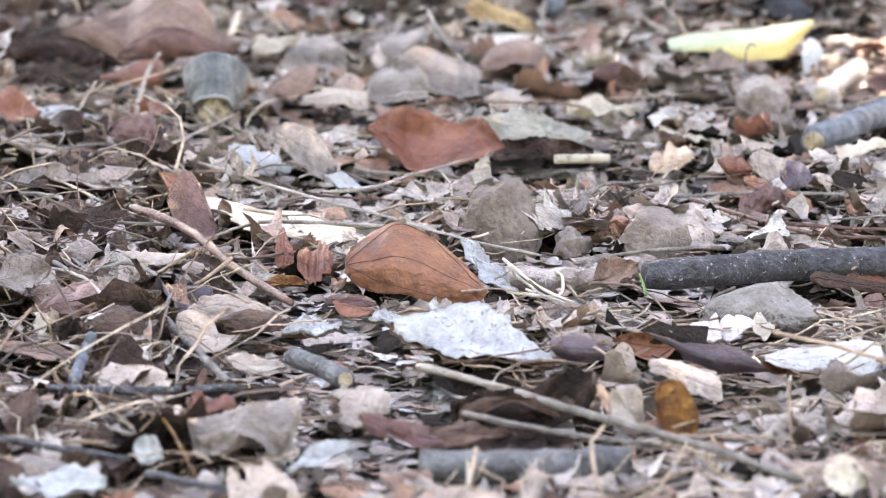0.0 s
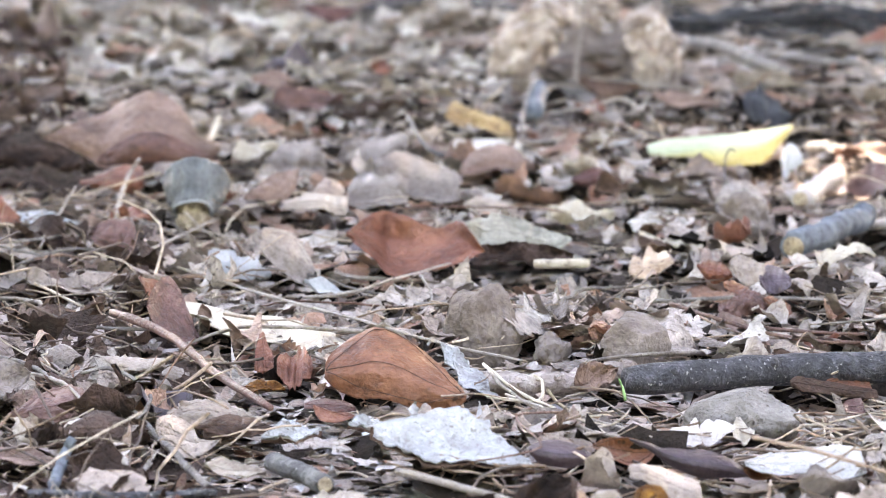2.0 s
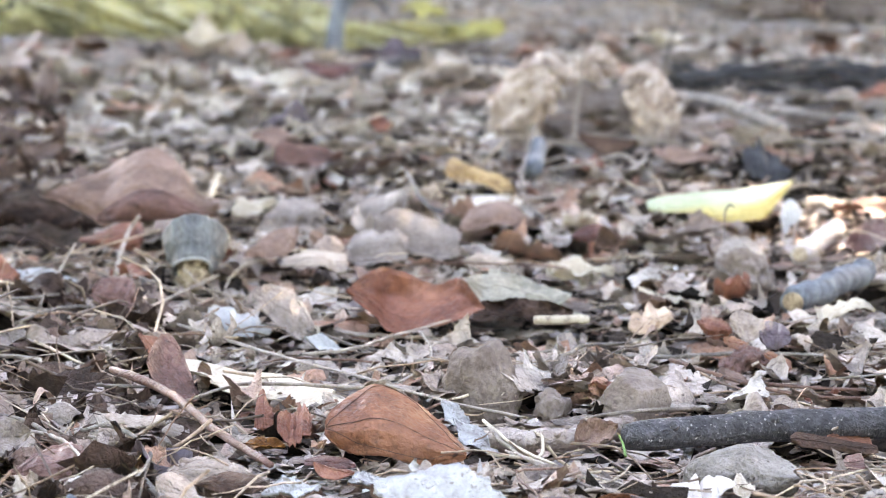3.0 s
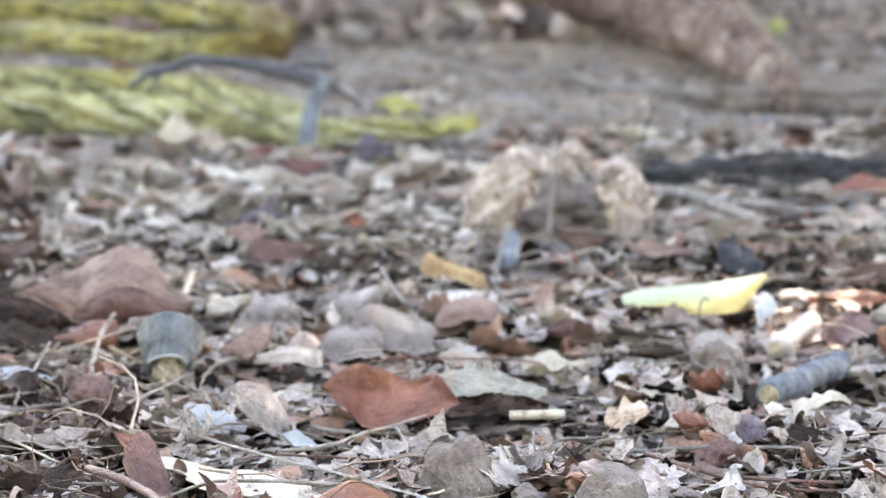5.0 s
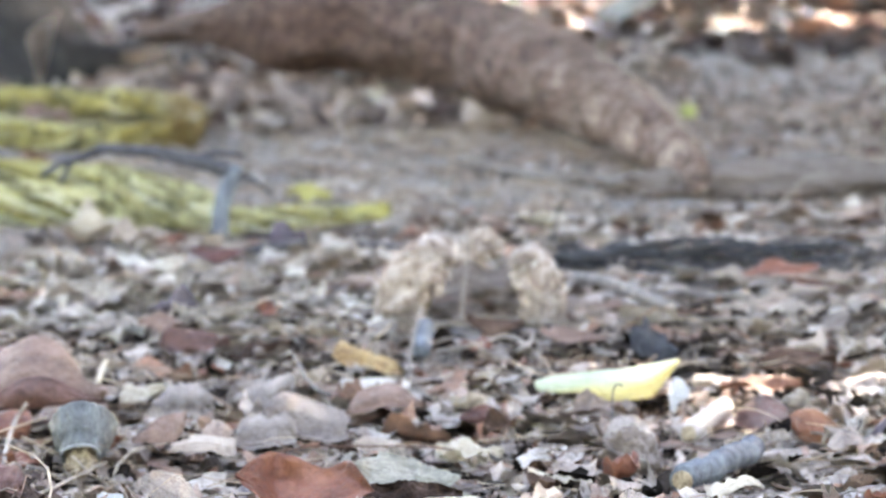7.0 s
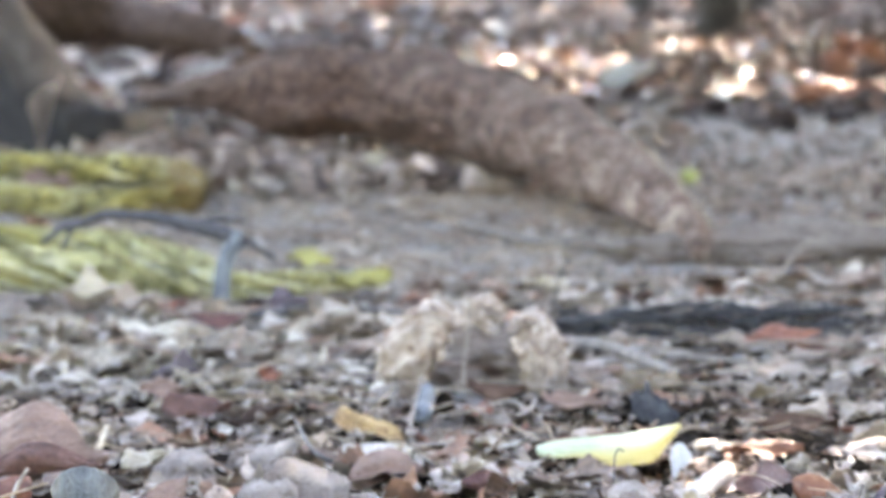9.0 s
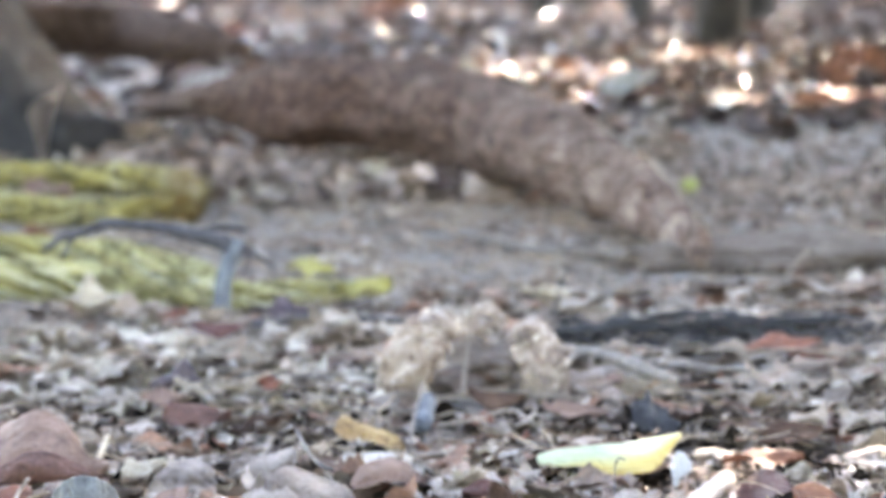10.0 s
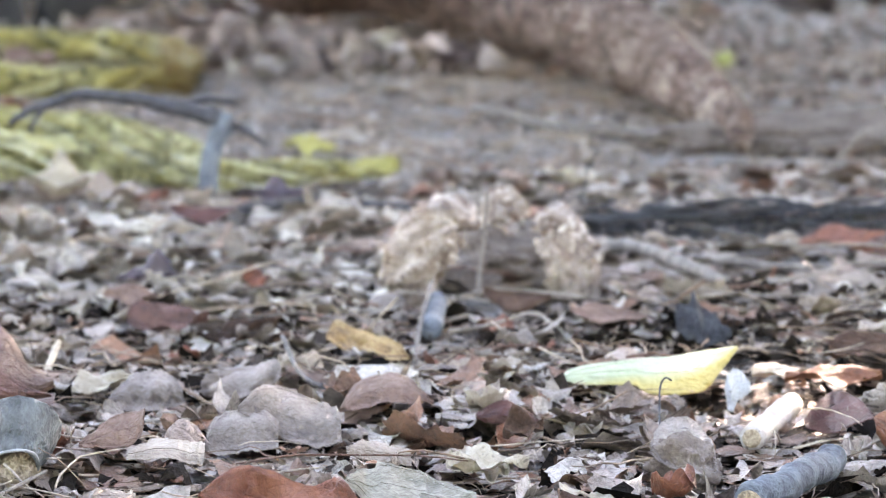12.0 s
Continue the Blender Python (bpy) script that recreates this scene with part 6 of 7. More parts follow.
leaf("dry_leaf", 1.234, 10.033, 0.0141, 0.0795, 0.0493, 19.2, 0, 20, RED, "dull red leaf far back on the litter", 0.4, 0.6)
leaf("dry_leaf", 1.292, 10.008, 0.0147, 0.0852, 0.0528, 19.2, 8, 0, RUST, "orange-red leaf far back on the litter", 0.4, 0.6)
leaf("dry_leaf", 1.281, 9.677, 0.0186, 0.1235, 0.0765, 19.2, -10, 10, RED, "large red leaf far back in the sun", 0.4, 0.6)
leaf("dry_leaf", 1.138, 9.411, 0.0182, 0.1193, 0.0739, 19.2, -10, 30, RUST, "orange-red leaf far back in the sun", 0.4, 0.6)
leaf("dry_leaf", 0.448, 21.709, 0.0414, 0.347, 0.2151, 19.2, -10, 30, RUST, "orange-red leaf on the far ground", 0.4, 0.6)
leaf("dry_leaf", -0.249, 17.668, 0.0225, 0.1618, 0.1003, 19.2, 10, 0, RED, "dull red leaf on the far ground", 0.4, 0.6)
leaf("pale_flake", 0.828, 10.820, 0.0227, 0.1643, 0.1019, 19.2, -20, 10, BLUISH, "pale bluish flake far back on the ground", 0.3, 0.3, ribs=False)
shaped_leaf("charred_leaf", 0.2787, 3.376, ((-0.0196, 0.0145, 0.0044), (-0.0141, 0.0227, -0.0012), (-0.0086, 0.0212, -0.0031), (-0.0022, 0.0289, -0.0060), (0.0023, 0.0224, -0.0060), (0.0096, 0.0168, -0.0052), (0.0142, 0.0094, -0.0044), (0.0196, 0.0038, -0.0017)), 0.8, CHAR, "blackened ragged charred leaf standing in litter", 0.4, 0.06, 0, (), None, 0.06, quilt=0.001)
stone("fruit", 0.611, 6.726, 0.0308, 0.0188, FRUIT, "small yellow-green fallen fruit", rugged=0.08, category="fruit")
stone("fruit", 0.496, 5.093, 0.0132, 0.0095, FRUIT, "tiny green fallen fruit", rugged=0.1, category="fruit")
stone("stone", 0.193, 7.142, 0.0997, 0.0538, STONE, "grey-brown rounded stone at the foot of a root", rugged=0.1)


stone("earth_mound", 0.615, 5.200, 0.46, 0.034, CLAY, "low smooth mound of bare brown earth", rugged=0.18, fine=5, depth=0.55, category="mound", sink=0.4)


def rough_tube(name, points, radii, material, parent, sides=40, steps=10, seed=1, amp=0.14, freq=9.0):
    line = smooth_line(points, steps)
    n = len(line)
    ts = np.linspace(0, len(radii) - 1, n)
    rad = np.interp(ts, range(len(radii)), radii)
    v, f = tube_data(line, rad, sides)
    out = []
    run = 0.0
    for i, p in enumerate(v):
        k, a = i // sides, 6.2832 * (i % sides) / sides
        c = Vector(line[k])
        if k and i % sides == 0:
            run += (c - Vector(line[k - 1])).length
        w = Vector((math.cos(a) * 1.5, math.sin(a) * 1.5, run * freq * 0.35 + seed))
        q = 1 + amp * noise.noise(w) + amp * 0.5 * noise.noise(w * 2.6) + amp * 0.25 * noise.noise(Vector((w.x * 6, w.y * 6, w.z * 4)))
        out.append(c + (p - c) * q)
    return link_mesh(name, out, f, material, parent)


def broken_husk():
    """Thick curved husk pieces standing round a dark earthy hollow."""
    ob = empty_thing("broken_husk", "pale tan broken fruit husk standing round an earthy hollow", "husk")
    for k, (pts, rad) in enumerate((
            (((0.0800, 3.710, -0.006), (0.0840, 3.706, 0.0170), (0.0925, 3.702, 0.0375), (0.1030, 3.700, 0.0540), (0.1155, 3.700, 0.0610), (0.1262, 3.700, 0.0520)), (0.0200, 0.0235, 0.0225, 0.0195, 0.0140, 0.0062)),
            (((0.1510, 3.880, 0.0080), (0.1525, 3.880, 0.0370), (0.1590, 3.880, 0.0490), (0.1680, 3.880, 0.0490), (0.1755, 3.880, 0.0400)), (0.0095, 0.0120, 0.0128, 0.0115, 0.0060)),
            (((0.2105, 3.740, -0.008), (0.2095, 3.740, 0.0173), (0.2045, 3.740, 0.0346), (0.1985, 3.740, 0.0470), (0.1915, 3.740, 0.0485), (0.1862, 3.740, 0.0410)), (0.0180, 0.0190, 0.0180, 0.0145, 0.0100, 0.0050)))):
        piece = rough_tube("husk_piece", pts, rad, HUSK, ob, 48, 16, k * 9.1 + 3, 0.34, 75.0)
        r = np.random.RandomState(90 + k)
        skin = [v.co for v in piece.data.vertices]
        v, f = [], []
        for q in range(150):
            c = skin[r.randint(len(skin))]
            out = Vector((c.x - pts[2][0], -0.02 - 0.01 * r.rand(), c.z - 0.02)).normalized()
            side = out.cross(Vector((r.normal(), r.normal(), r.normal()))).normalized()
            up = out.cross(side)
            w, h = r.uniform(0.002, 0.0075), r.uniform(0.0015, 0.005)
            o = len(v)
            for a, b, d in ((-1, -0.5, 0.0002), (0.2, -1, 0.001), (1, -0.2, 0.0025), (0.7, 0.8, 0.0035), (-0.5, 1, 0.0015)):
                v.append(c + side * w * a * r.uniform(0.6, 1.1) + up * h * b * r.uniform(0.6, 1.1) + out * (d + 0.0004 * r.rand()))
            f.append((o, o + 1, o + 2, o + 3, o + 4))
        tagged(link_mesh("flaking_skin", v, f, FLAKING, piece, "pale flaking skin", smooth=False), kind="stuff")
    bm = bmesh.new()
    bmesh.ops.create_icosphere(bm, subdivisions=4, radius=0.5)
    for v in bm.verts:
        v.co = Vector((v.co.x * 0.125, v.co.y * 0.12, v.co.z * 0.072)) * (1 + 0.35 * noise.noise(v.co * 4) + 0.15 * noise.noise(v.co * 13))
    me = bpy.data.meshes.new("earth_core")
    bm.to_mesh(me)
    bm.free()
    me.materials.append(CLAY)
    p = new("earth_core", me)
    p.parent = ob
    p.location = (0.152, 3.81, 0.0)
    ROOM.append((0.152, 3.731, 0.08, 0.08))


broken_husk()


def hooked_branch():
    ob = empty_thing("hooked_branch", "bluish grey dead branch bent over like a hook", "branch")
    main, rads = ((-0.096, 4.567, 0), (-0.093, 4.571, 0.0344), (-0.084, 4.573, 0.061), (-0.076, 4.573, 0.0698), (-0.100, 4.579, 0.0782), (-0.135, 4.590, 0.0865), (-0.161, 4.598, 0.0921), (-0.197, 4.608, 0.0955), (-0.223, 4.616, 0.0966), (-0.248, 4.619, 0.0872), (-0.272, 4.622, 0.0801), (-0.292, 4.623, 0.0662)), (0.0105, 0.0095, 0.0095, 0.0095, 0.0082, 0.0075, 0.0066, 0.0062, 0.0055, 0.0048, 0.0042, 0.0028)
    base = Vector(main[0])
    ob.location = base
    rel = [tuple(Vector(p) - base) for p in main]
    line = smooth_line(rel, 5, 0.0006, 3)
    n = len(line)
    rr = list(np.interp(np.linspace(0, len(rads) - 1, n), range(len(rads)), rads))
    v, f = tube_data(line[:18], rr[:18], 12, 0.1, 4)
    link_mesh("stem", v, f, BLUEBARK, ob)
    v, f = tube_data(line[17:], rr[17:], 12, 0.1, 5)
    tip = link_mesh("bent_stem", v, f, BARK, ob, "dark bark towards the tip")
    for k, a, b, q in ((46, (-0.008, 0.0, -0.01), (-0.018, 0.0, -0.026), 0.8), (17, (0.02, 0.01, -0.008), (0.045, 0.015, -0.026), 0.45), (24, (0.03, 0.02, 0.006), (0.06, 0.03, 0.002), 0.6)):
        p = Vector(line[min(k, n - 1)])
        tl = smooth_line([tuple(p), tuple(p + Vector(a)), tuple(p + Vector(b))], 4, 0.0005, k)
        v, f = tube_data(tl, [rr[min(k, n - 1)] * q * (1 - 0.5 * i / len(tl)) for i in range(len(tl))], 8)
        link_mesh("side_twig", v, f, BARK, tip)


hooked_branch()


def fibre_rope():
    """A thick frayed yellow-green rope: twisted strands along a folded line, with loose fibres."""
    ob = empty_thing("rope", "thick frayed yellow-green fibre rope lying in loops", "rope")
    runs = ((((-0.796, 6.850, 0.0428), (-0.654, 6.800, 0.0395), (-0.542, 6.750, 0.0367), (-0.432, 6.720, 0.0365), (-0.349, 6.680, 0.0337), (-0.257, 6.620, 0.0346), (-0.202, 6.550, 0.0332), (-0.165, 6.400, 0.0290), (-0.158, 6.250, 0.0183), (-0.178, 6.150, 0.0171), (-0.231, 6.120, 0.0171), (-0.295, 6.100, 0.0164), (-0.367, 6.080, 0.0169), (-0.425, 6.100, 0.0240), (-0.494, 6.140, 0.0284), (-0.614, 6.200, 0.0301), (-0.727, 6.250, 0.0306)), (0.0220, 0.0219, 0.0217, 0.0216, 0.0215, 0.0213, 0.0211, 0.0206, 0.0209, 0.0214, 0.0213, 0.0204, 0.0196, 0.0196, 0.0198, 0.0199, 0.0201)),
            (((-0.566, 4.900, 0.0189), (-0.486, 4.880, 0.0188), (-0.406, 4.860, 0.0188), (-0.339, 4.840, 0.0187), (-0.280, 4.820, 0.0181), (-0.221, 4.800, 0.0170), (-0.175, 4.760, 0.0143), (-0.135, 4.720, 0.0121), (-0.090, 4.680, 0.0110), (-0.046, 4.680, 0.0105), (-0.002, 4.720, 0.0096), (0.043, 4.760, 0.0077), (0.078, 4.800, 0.0058)), (0.0236, 0.0236, 0.0235, 0.0234, 0.0226, 0.0212, 0.0179, 0.0152, 0.0138, 0.0132, 0.0120, 0.0096, 0.0058)),
            (((-0.618, 5.360, 0.0256), (-0.515, 5.330, 0.0231), (-0.434, 5.300, 0.0225), (-0.362, 5.280, 0.0212), (-0.297, 5.250, 0.0152), (-0.247, 5.220, 0.0179), (-0.195, 5.150, 0.0139), (-0.144, 5.050, 0.0114), (-0.108, 4.950, 0.0080)), (0.0194, 0.0193, 0.0192, 0.0191, 0.0190, 0.0182, 0.0166, 0.0142, 0.0100)))
    r = random.Random(8)
    hairs_v, hairs_f = [], []
    for k, (pts, radii) in enumerate(runs):
        line = [Vector(p) for p in smooth_line(pts, 9, 0.0012, k)]
        n = len(line)
        rads = np.interp(np.linspace(0, len(radii) - 1, n), range(len(radii)), radii)
        ROOM.extend((p.x, p.y - rads[i], 0.03, 0.08) for i, p in enumerate(line) if i % 4 == 0)
        for s in range(3):
            sl = []
            for i, p in enumerate(line):
                a = i * 0.25 + s * 2.094
                sl.append(p + Vector((0.15 * math.sin(a), math.cos(a), math.sin(a))) * rads[i] * 0.58)
            v, f = tube_data(sl, [q * (0.44 + 0.1 * math.sin(i * 0.7 + 2 * s + k)) for i, q in enumerate(rads)], 14, 0.2, k * 7 + s)
            link_mesh("strand", v, f, PALEROPE if k else ROPE, ob)
        for h in range(110):
            i0, m = r.randrange(n - 8), r.randrange(8, 34)
            if k == 0 and line[min(n - 1, i0 + m // 2)].x > -0.29 and h % 4:
                continue
            a0, lift = r.uniform(0, 6.283), r.uniform(0.98, 1.12)
            fibre = [line[i] + Vector((0, math.cos(a0 + (i - i0) * 0.11), math.sin(a0 + (i - i0) * 0.11))) * rads[i] * lift for i in range(i0, min(n, i0 + m))]
            v, f = tube_data(smooth_line([tuple(p) for p in fibre], 2, 0.0012, h), [r.uniform(0.0007, 0.0017)] * (2 * (len(fibre) - 1) + 1), 4)
            o = len(hairs_v)
            hairs_v += v
            hairs_f += [tuple(c + o for c in g) for g in f]
        for h in range(200 * n // 9):
            i = r.randrange(n - 1)
            rad = rads[i]
            p = line[i].lerp(line[i + 1], r.random())
            if k == 0 and p.x > -0.26 and h % 4:
                continue
            a = r.uniform(-0.6, 3.7)
            out = Vector((r.uniform(-0.9, 0.9), math.cos(a), math.sin(a)))
            p = p + out.normalized() * rad * 0.85
            q = p + (out + Vector((r.uniform(-2, 2), 0, 0.1))).normalized() * rad * r.uniform(0.15, 0.55)
            m = p.lerp(q, 0.5) + Vector((r.uniform(-1, 1), r.uniform(-1, 1), r.uniform(-1, 1))) * rad * 0.15
            v, f = tube_data([p, m, q], [0.0008, 0.0007, 0.0004], 3, caps=False)
            o = len(hairs_v)
            hairs_v += v
            hairs_f += [tuple(c + o for c in g) for g in f]
    fz = link_mesh("fuzz", hairs_v, hairs_f, FIBRE, ob)
    tagged(fz, kind="stuff")


fibre_rope()
shaped_leaf("pale_leaf", -0.4806, 7.750, ((-0.0299, 0.1027, 0.0819), (-0.0191, 0.1222, 0.0538), (-0.0075, 0.1334, 0.0048), (0.0071, 0.1404, 0.0450), (0.0227, 0.1422, 0.1122), (0.0299, 0.1400, 0.1297)), 0.8, TAN, "pale tan curled leaf leaning at the foot of a trunk", 0.2, 0.04, 0.5, ragged=0.03, quilt=0.002)
leaf("dark_leaf", -0.339, 7.005, 0.0105, 0.0763, 0.0473, 11.0, 6, 0, BROWN, "dark leaf lying on a frayed rope", 0.3, 0.4, keep=False)
leaf("dry_leaf", -0.405, 6.634, 0.0138, 0.0882, 0.0547, 16.5, 14, 0, PINK, "pinkish leaf lying on a frayed rope", 0.3, 0.4, keep=False)
leaf("dark_leaf", -0.240, 5.033, 0.0085, 0.043, 0.0267, 11.0, 6, 0, BROWN, "dark leaf between strands of rope", 0.3, 0.4, keep=False)
leaf("grey_leaf", -0.033, 4.445, 0.0099, 0.0656, 0.0407, 11.0, 4, 0, DARK, "dull bluish grey leaf beside a rope", 0.3, 0.3)
leaf("yellow_leaf", 0.003, 5.027, 0.0125, 0.0557, 0.0345, 22.0, 0, 0, LEMON, "yellow leaf lying on bare soil", 0.2, 0.2)
leaf("yellow_leaf", 0.063, 4.693, 0.0131, 0.0608, 0.0377, 22.0, -6, 0, LEMON, "bright yellow leaf at the end of a rope", 0.2, 0.2)
leaf("pale_flake", -0.108, 6.468, 0.0142, 0.0269, 0.0256, 40, -40, 0, CREAM, "small white flake on bare soil", 0.2, 0.2, ribs=False)
leaf("pale_flake", 0.115, 6.964, 0.0222, 0.0446, 0.0424, 50, -50, 0, CREAM, "pale flat leaf propped by a stone", 0.2, 0.2, ribs=False)
leaf("grey_leaf", -0.234, 4.562, 0.0124, 0.0724, 0.0449, 16.5, 0, 6, CREAM, "pale crumpled leaf below a rope", 0.5, 0.5, 0.25)
leaf("grey_leaf", -0.178, 4.454, 0.0113, 0.06, 0.0372, 16.5, 5, 0, GREY, "grey crumpled leaf below a rope", 0.5, 0.5, 0.25)

# ---- tree with its root, far trunks ----
def old_tree():
    ob = empty_thing("tree", "old tree with dark bark, a thick spreading root and green crown", "tree")
    bx, by = -0.81, 8.4
    rough_tube("trunk", ((bx, by, -0.05), (bx, by, 0.03), (bx, by, 0.11), (bx, by, 0.2), (bx, by, 0.29), (bx - 0.01, by, 0.5), (bx - 0.05, by + 0.05, 1.5), (bx - 0.1, by + 0.1, 4.2), (bx, by, 6)), (0.5, 0.44, 0.365, 0.32, 0.255, 0.235, 0.22, 0.18, 0.1), TRUNKBARK, ob, amp=0.08, freq=5)
    pts, rad = ((-0.331, 8.600, 0.0671), (-0.228, 8.200, 0.0921), (-0.144, 7.800, 0.1122), (-0.038, 7.450, 0.1180), (0.060, 7.250, 0.1235), (0.153, 7.050, 0.1272), (0.239, 6.800, 0.1185), (0.315, 6.500, 0.0967), (0.377, 6.100, 0.0824), (0.429, 5.700, 0.0605), (0.460, 5.350, 0.0349), (0.474, 5.150, 0.0198), (0.473, 5.050, 0.0079)), (0.0173, 0.0275, 0.0429, 0.0724, 0.0797, 0.0780, 0.0738, 0.0728, 0.0662, 0.0466, 0.0330, 0.0224, 0.0085)
    rough_tube("root", pts, rad, ROOTBARK, ob, 90, 20, amp=0.2, freq=12)
    rough_tube("side_root", (((-0.491, 8.204, 0.0255), (-0.391, 8.157, 0.0202), (-0.317, 8.827, 0.0081), (-0.259, 9.793, 0)), (0.0638, 0.0504, 0.0403, 0.032))[0], (((-0.491, 8.204, 0.0255), (-0.391, 8.157, 0.0202), (-0.317, 8.827, 0.0081), (-0.259, 9.793, 0)), (0.0638, 0.0504, 0.0403, 0.032))[1], TRUNKBARK, ob, 30, 8, amp=0.2, freq=9)
    for k, (a, l) in enumerate(((0.6, 2.6), (2.2, 2.8), (3.6, 3.0), (4.9, 3.4), (5.9, 2.7), (1.4, 2.4))):
        c, s = math.cos(a), math.sin(a)
        rough_tube("limb", ((bx - 0.08, by + 0.08, 3.6 + 0.25 * k), (bx + c * l * 0.5, by + s * l * 0.5, 4.5 + 0.2 * k), (bx + c * l, by + s * l, 5.0 + 0.2 * k)), (0.1, 0.06, 0.025), TRUNKBARK, ob, 12, 4)


old_tree()


def back_log():
    ob = empty_thing("log", "dark brown fallen log far back on the ground", "log")
    a, ra = ((-0.95, 13.959, 0.135), (-0.632, 14.086, 0.118), (-0.397, 13.735, 0.085), (-0.2, 13.511, 0.045)), 0.088
    rough_tube("stem", a, (ra * 1.1, ra, ra * 0.9, ra * 0.5), LOGBARK, ob, 24, 8, amp=0.15, freq=5)


back_log()


def sapling(x, y, r0, lean, h, label):
    ob = empty_thing("sapling", label, "tree", "thin trunks behind")
    rough_tube("trunk", ((x, y, -0.05), (x + lean * 0.3, y, h * 0.3), (x + lean * 0.6, y + 0.1, h * 0.65), (x + lean, y, h)), (r0 * 1.3, r0, r0 * 0.8, r0 * 0.4), TRUNKBARK, ob, 16, 6, amp=0.1, freq=4)
    rr = random.Random(int(x * 100))
    for k in range(5):
        z = h * (0.45 + 0.1 * k)
        a = rr.uniform(0, 6.28)
        l = rr.uniform(0.6, 1.3)
        rough_tube("limb", ((x + lean * z / h, y, z), (x + lean * z / h + math.cos(a) * l * 0.5, y + math.sin(a) * l * 0.5, z + 0.4), (x + lean * z / h + math.cos(a) * l, y + math.sin(a) * l, z + 0.6)), (r0 * 0.4, r0 * 0.25, r0 * 0.1), TRUNKBARK, ob, 8, 3)


sapling(1.480, 15.119, 0.075, 0.4, 5.0, "thin grey-brown trunk far behind the litter")
sapling(1.664, 20.848, 0.06, -0.2, 5.5, "thin pale trunk far behind the litter")
sapling(1.454, 22.375, 0.05, 0.3, 5.0, "thin brown trunk far behind the litter")
sapling(1.255, 22.040, 0.05, -0.3, 5.2, "slender brown trunk far behind the litter")
sapling(2.035, 19.082, 0.08, 0.2, 6.0, "thin dark trunk far behind the litter")
sapling(0.097, 28.685, 0.08, 0.2, 6.0, "slender dark trunk far behind the litter")


def shade_canopy():
    """Unseen leafy crowns added around the clearing: they keep the near ground out of the sun and let it reach a few
    spots.
    """
    r = np.random.RandomState(21)
    k = np.array(sun_way) / sun_way.z

    def cover(n, x0, x1, y0, y1, holes=(), z0=5.0, z1=8.5):
        gx, gy, z = r.uniform(x0, x1, n), r.uniform(y0, y1, n), r.uniform(z0, z1, n)
        ok = np.ones(n, dtype=bool)
        for a, b, ra, rb in holes:
            ok &= (((gx - a) / ra) ** 2 + ((gy - b) / rb) ** 2 > 1)
        gx, gy, z = gx[ok], gy[ok], z[ok]
        return np.stack([gx + k[0] * z, gy + k[1] * z, z], -1)

    sunny = ((0.44, 3.1, 0.25, 0.24), (1.3, 12.6, 1.1, 3.0), (1.0, 23.0, 1.0, 2.0))
    n = 12000
    a = r.uniform(0, 6.283, n)
    front = np.sin(a) > 0.75
    d = np.where(front, r.uniform(25, 32, n), r.uniform(11, 16, n))
    ring = np.stack([d * np.cos(a), d * np.sin(a) + 4, np.where(front, 1.2, 0.0) + np.where(front, 9, 12) * r.rand(n) ** 1.1], -1)
    low = np.stack([r.uniform(-7, 9, 4000), r.uniform(31, 35, 4000), 1.5 * r.rand(4000) ** 1.3], -1)
    # Low leaf screen out of view, added to break the far sun into flecks
    fleck_screen = cover(30000, -0.1, 2.7, 9.0, 16.2, ((1.15, 10.25, 0.6, 0.4), (0.7, 12.5, 0.35, 0.6), (1.2, 14.0, 0.25, 0.5), (0.3, 15.7, 0.3, 0.5)), 0.8, 1.2)
    # A few more unseen small leaves, added to dapple the near sun patch
    fleck_screen = np.concatenate([fleck_screen, cover(95, 0.18, 0.62, 2.85, 3.35, (), 2.2, 2.8)])
    c = np.concatenate([fleck_screen, cover(17500, -3, 3.5, -1, 9, sunny), cover(4500, -8, -3, -5, 10), cover(4500, 3.5, 8.5, -5, 10), cover(3500, -3, 3.5, -5, -1), cover(6500, -5, 0, 9, 24, sunny), cover(5600, 0, 6, 9, 24, sunny), cover(9000, -8, 9, 24, 40, sunny), ring])
    n = len(c)
    s = np.where(np.arange(n) >= n - 12000, 0.6, 0.25) * r.uniform(0.5, 1.2, n)
    u = np.array([(-1, 0, 0), (-0.2, 0.5, 0.1), (1, 0, 0), (-0.2, -0.5, 0.1)])
    s[:len(fleck_screen)] *= 0.2
    p = np.einsum("nij,nkj->nki", turned(n, r, 0.6), u[None] * s[:, None, None]) + c[:, None, :]
    tagged(quick_mesh("tree_foliage", p.reshape(-1, 3), np.arange(n * 4).reshape(n, 4), COVERLEAF, False), "unseen green crown leaves and low leaf screens added to shape the sunlight", "foliage", kind="stuff")
    p = np.einsum("nij,nkj->nki", turned(len(low), r, 0.9), u[None] * r.uniform(0.1, 0.3, len(low))[:, None, None]) + low[:, None, :]
    tagged(quick_mesh("undergrowth", p.reshape(-1, 3), np.arange(len(low) * 4).reshape(-1, 4), BRUSH, False), "dry brown undergrowth at the back of the clearing", "undergrowth", kind="stuff")


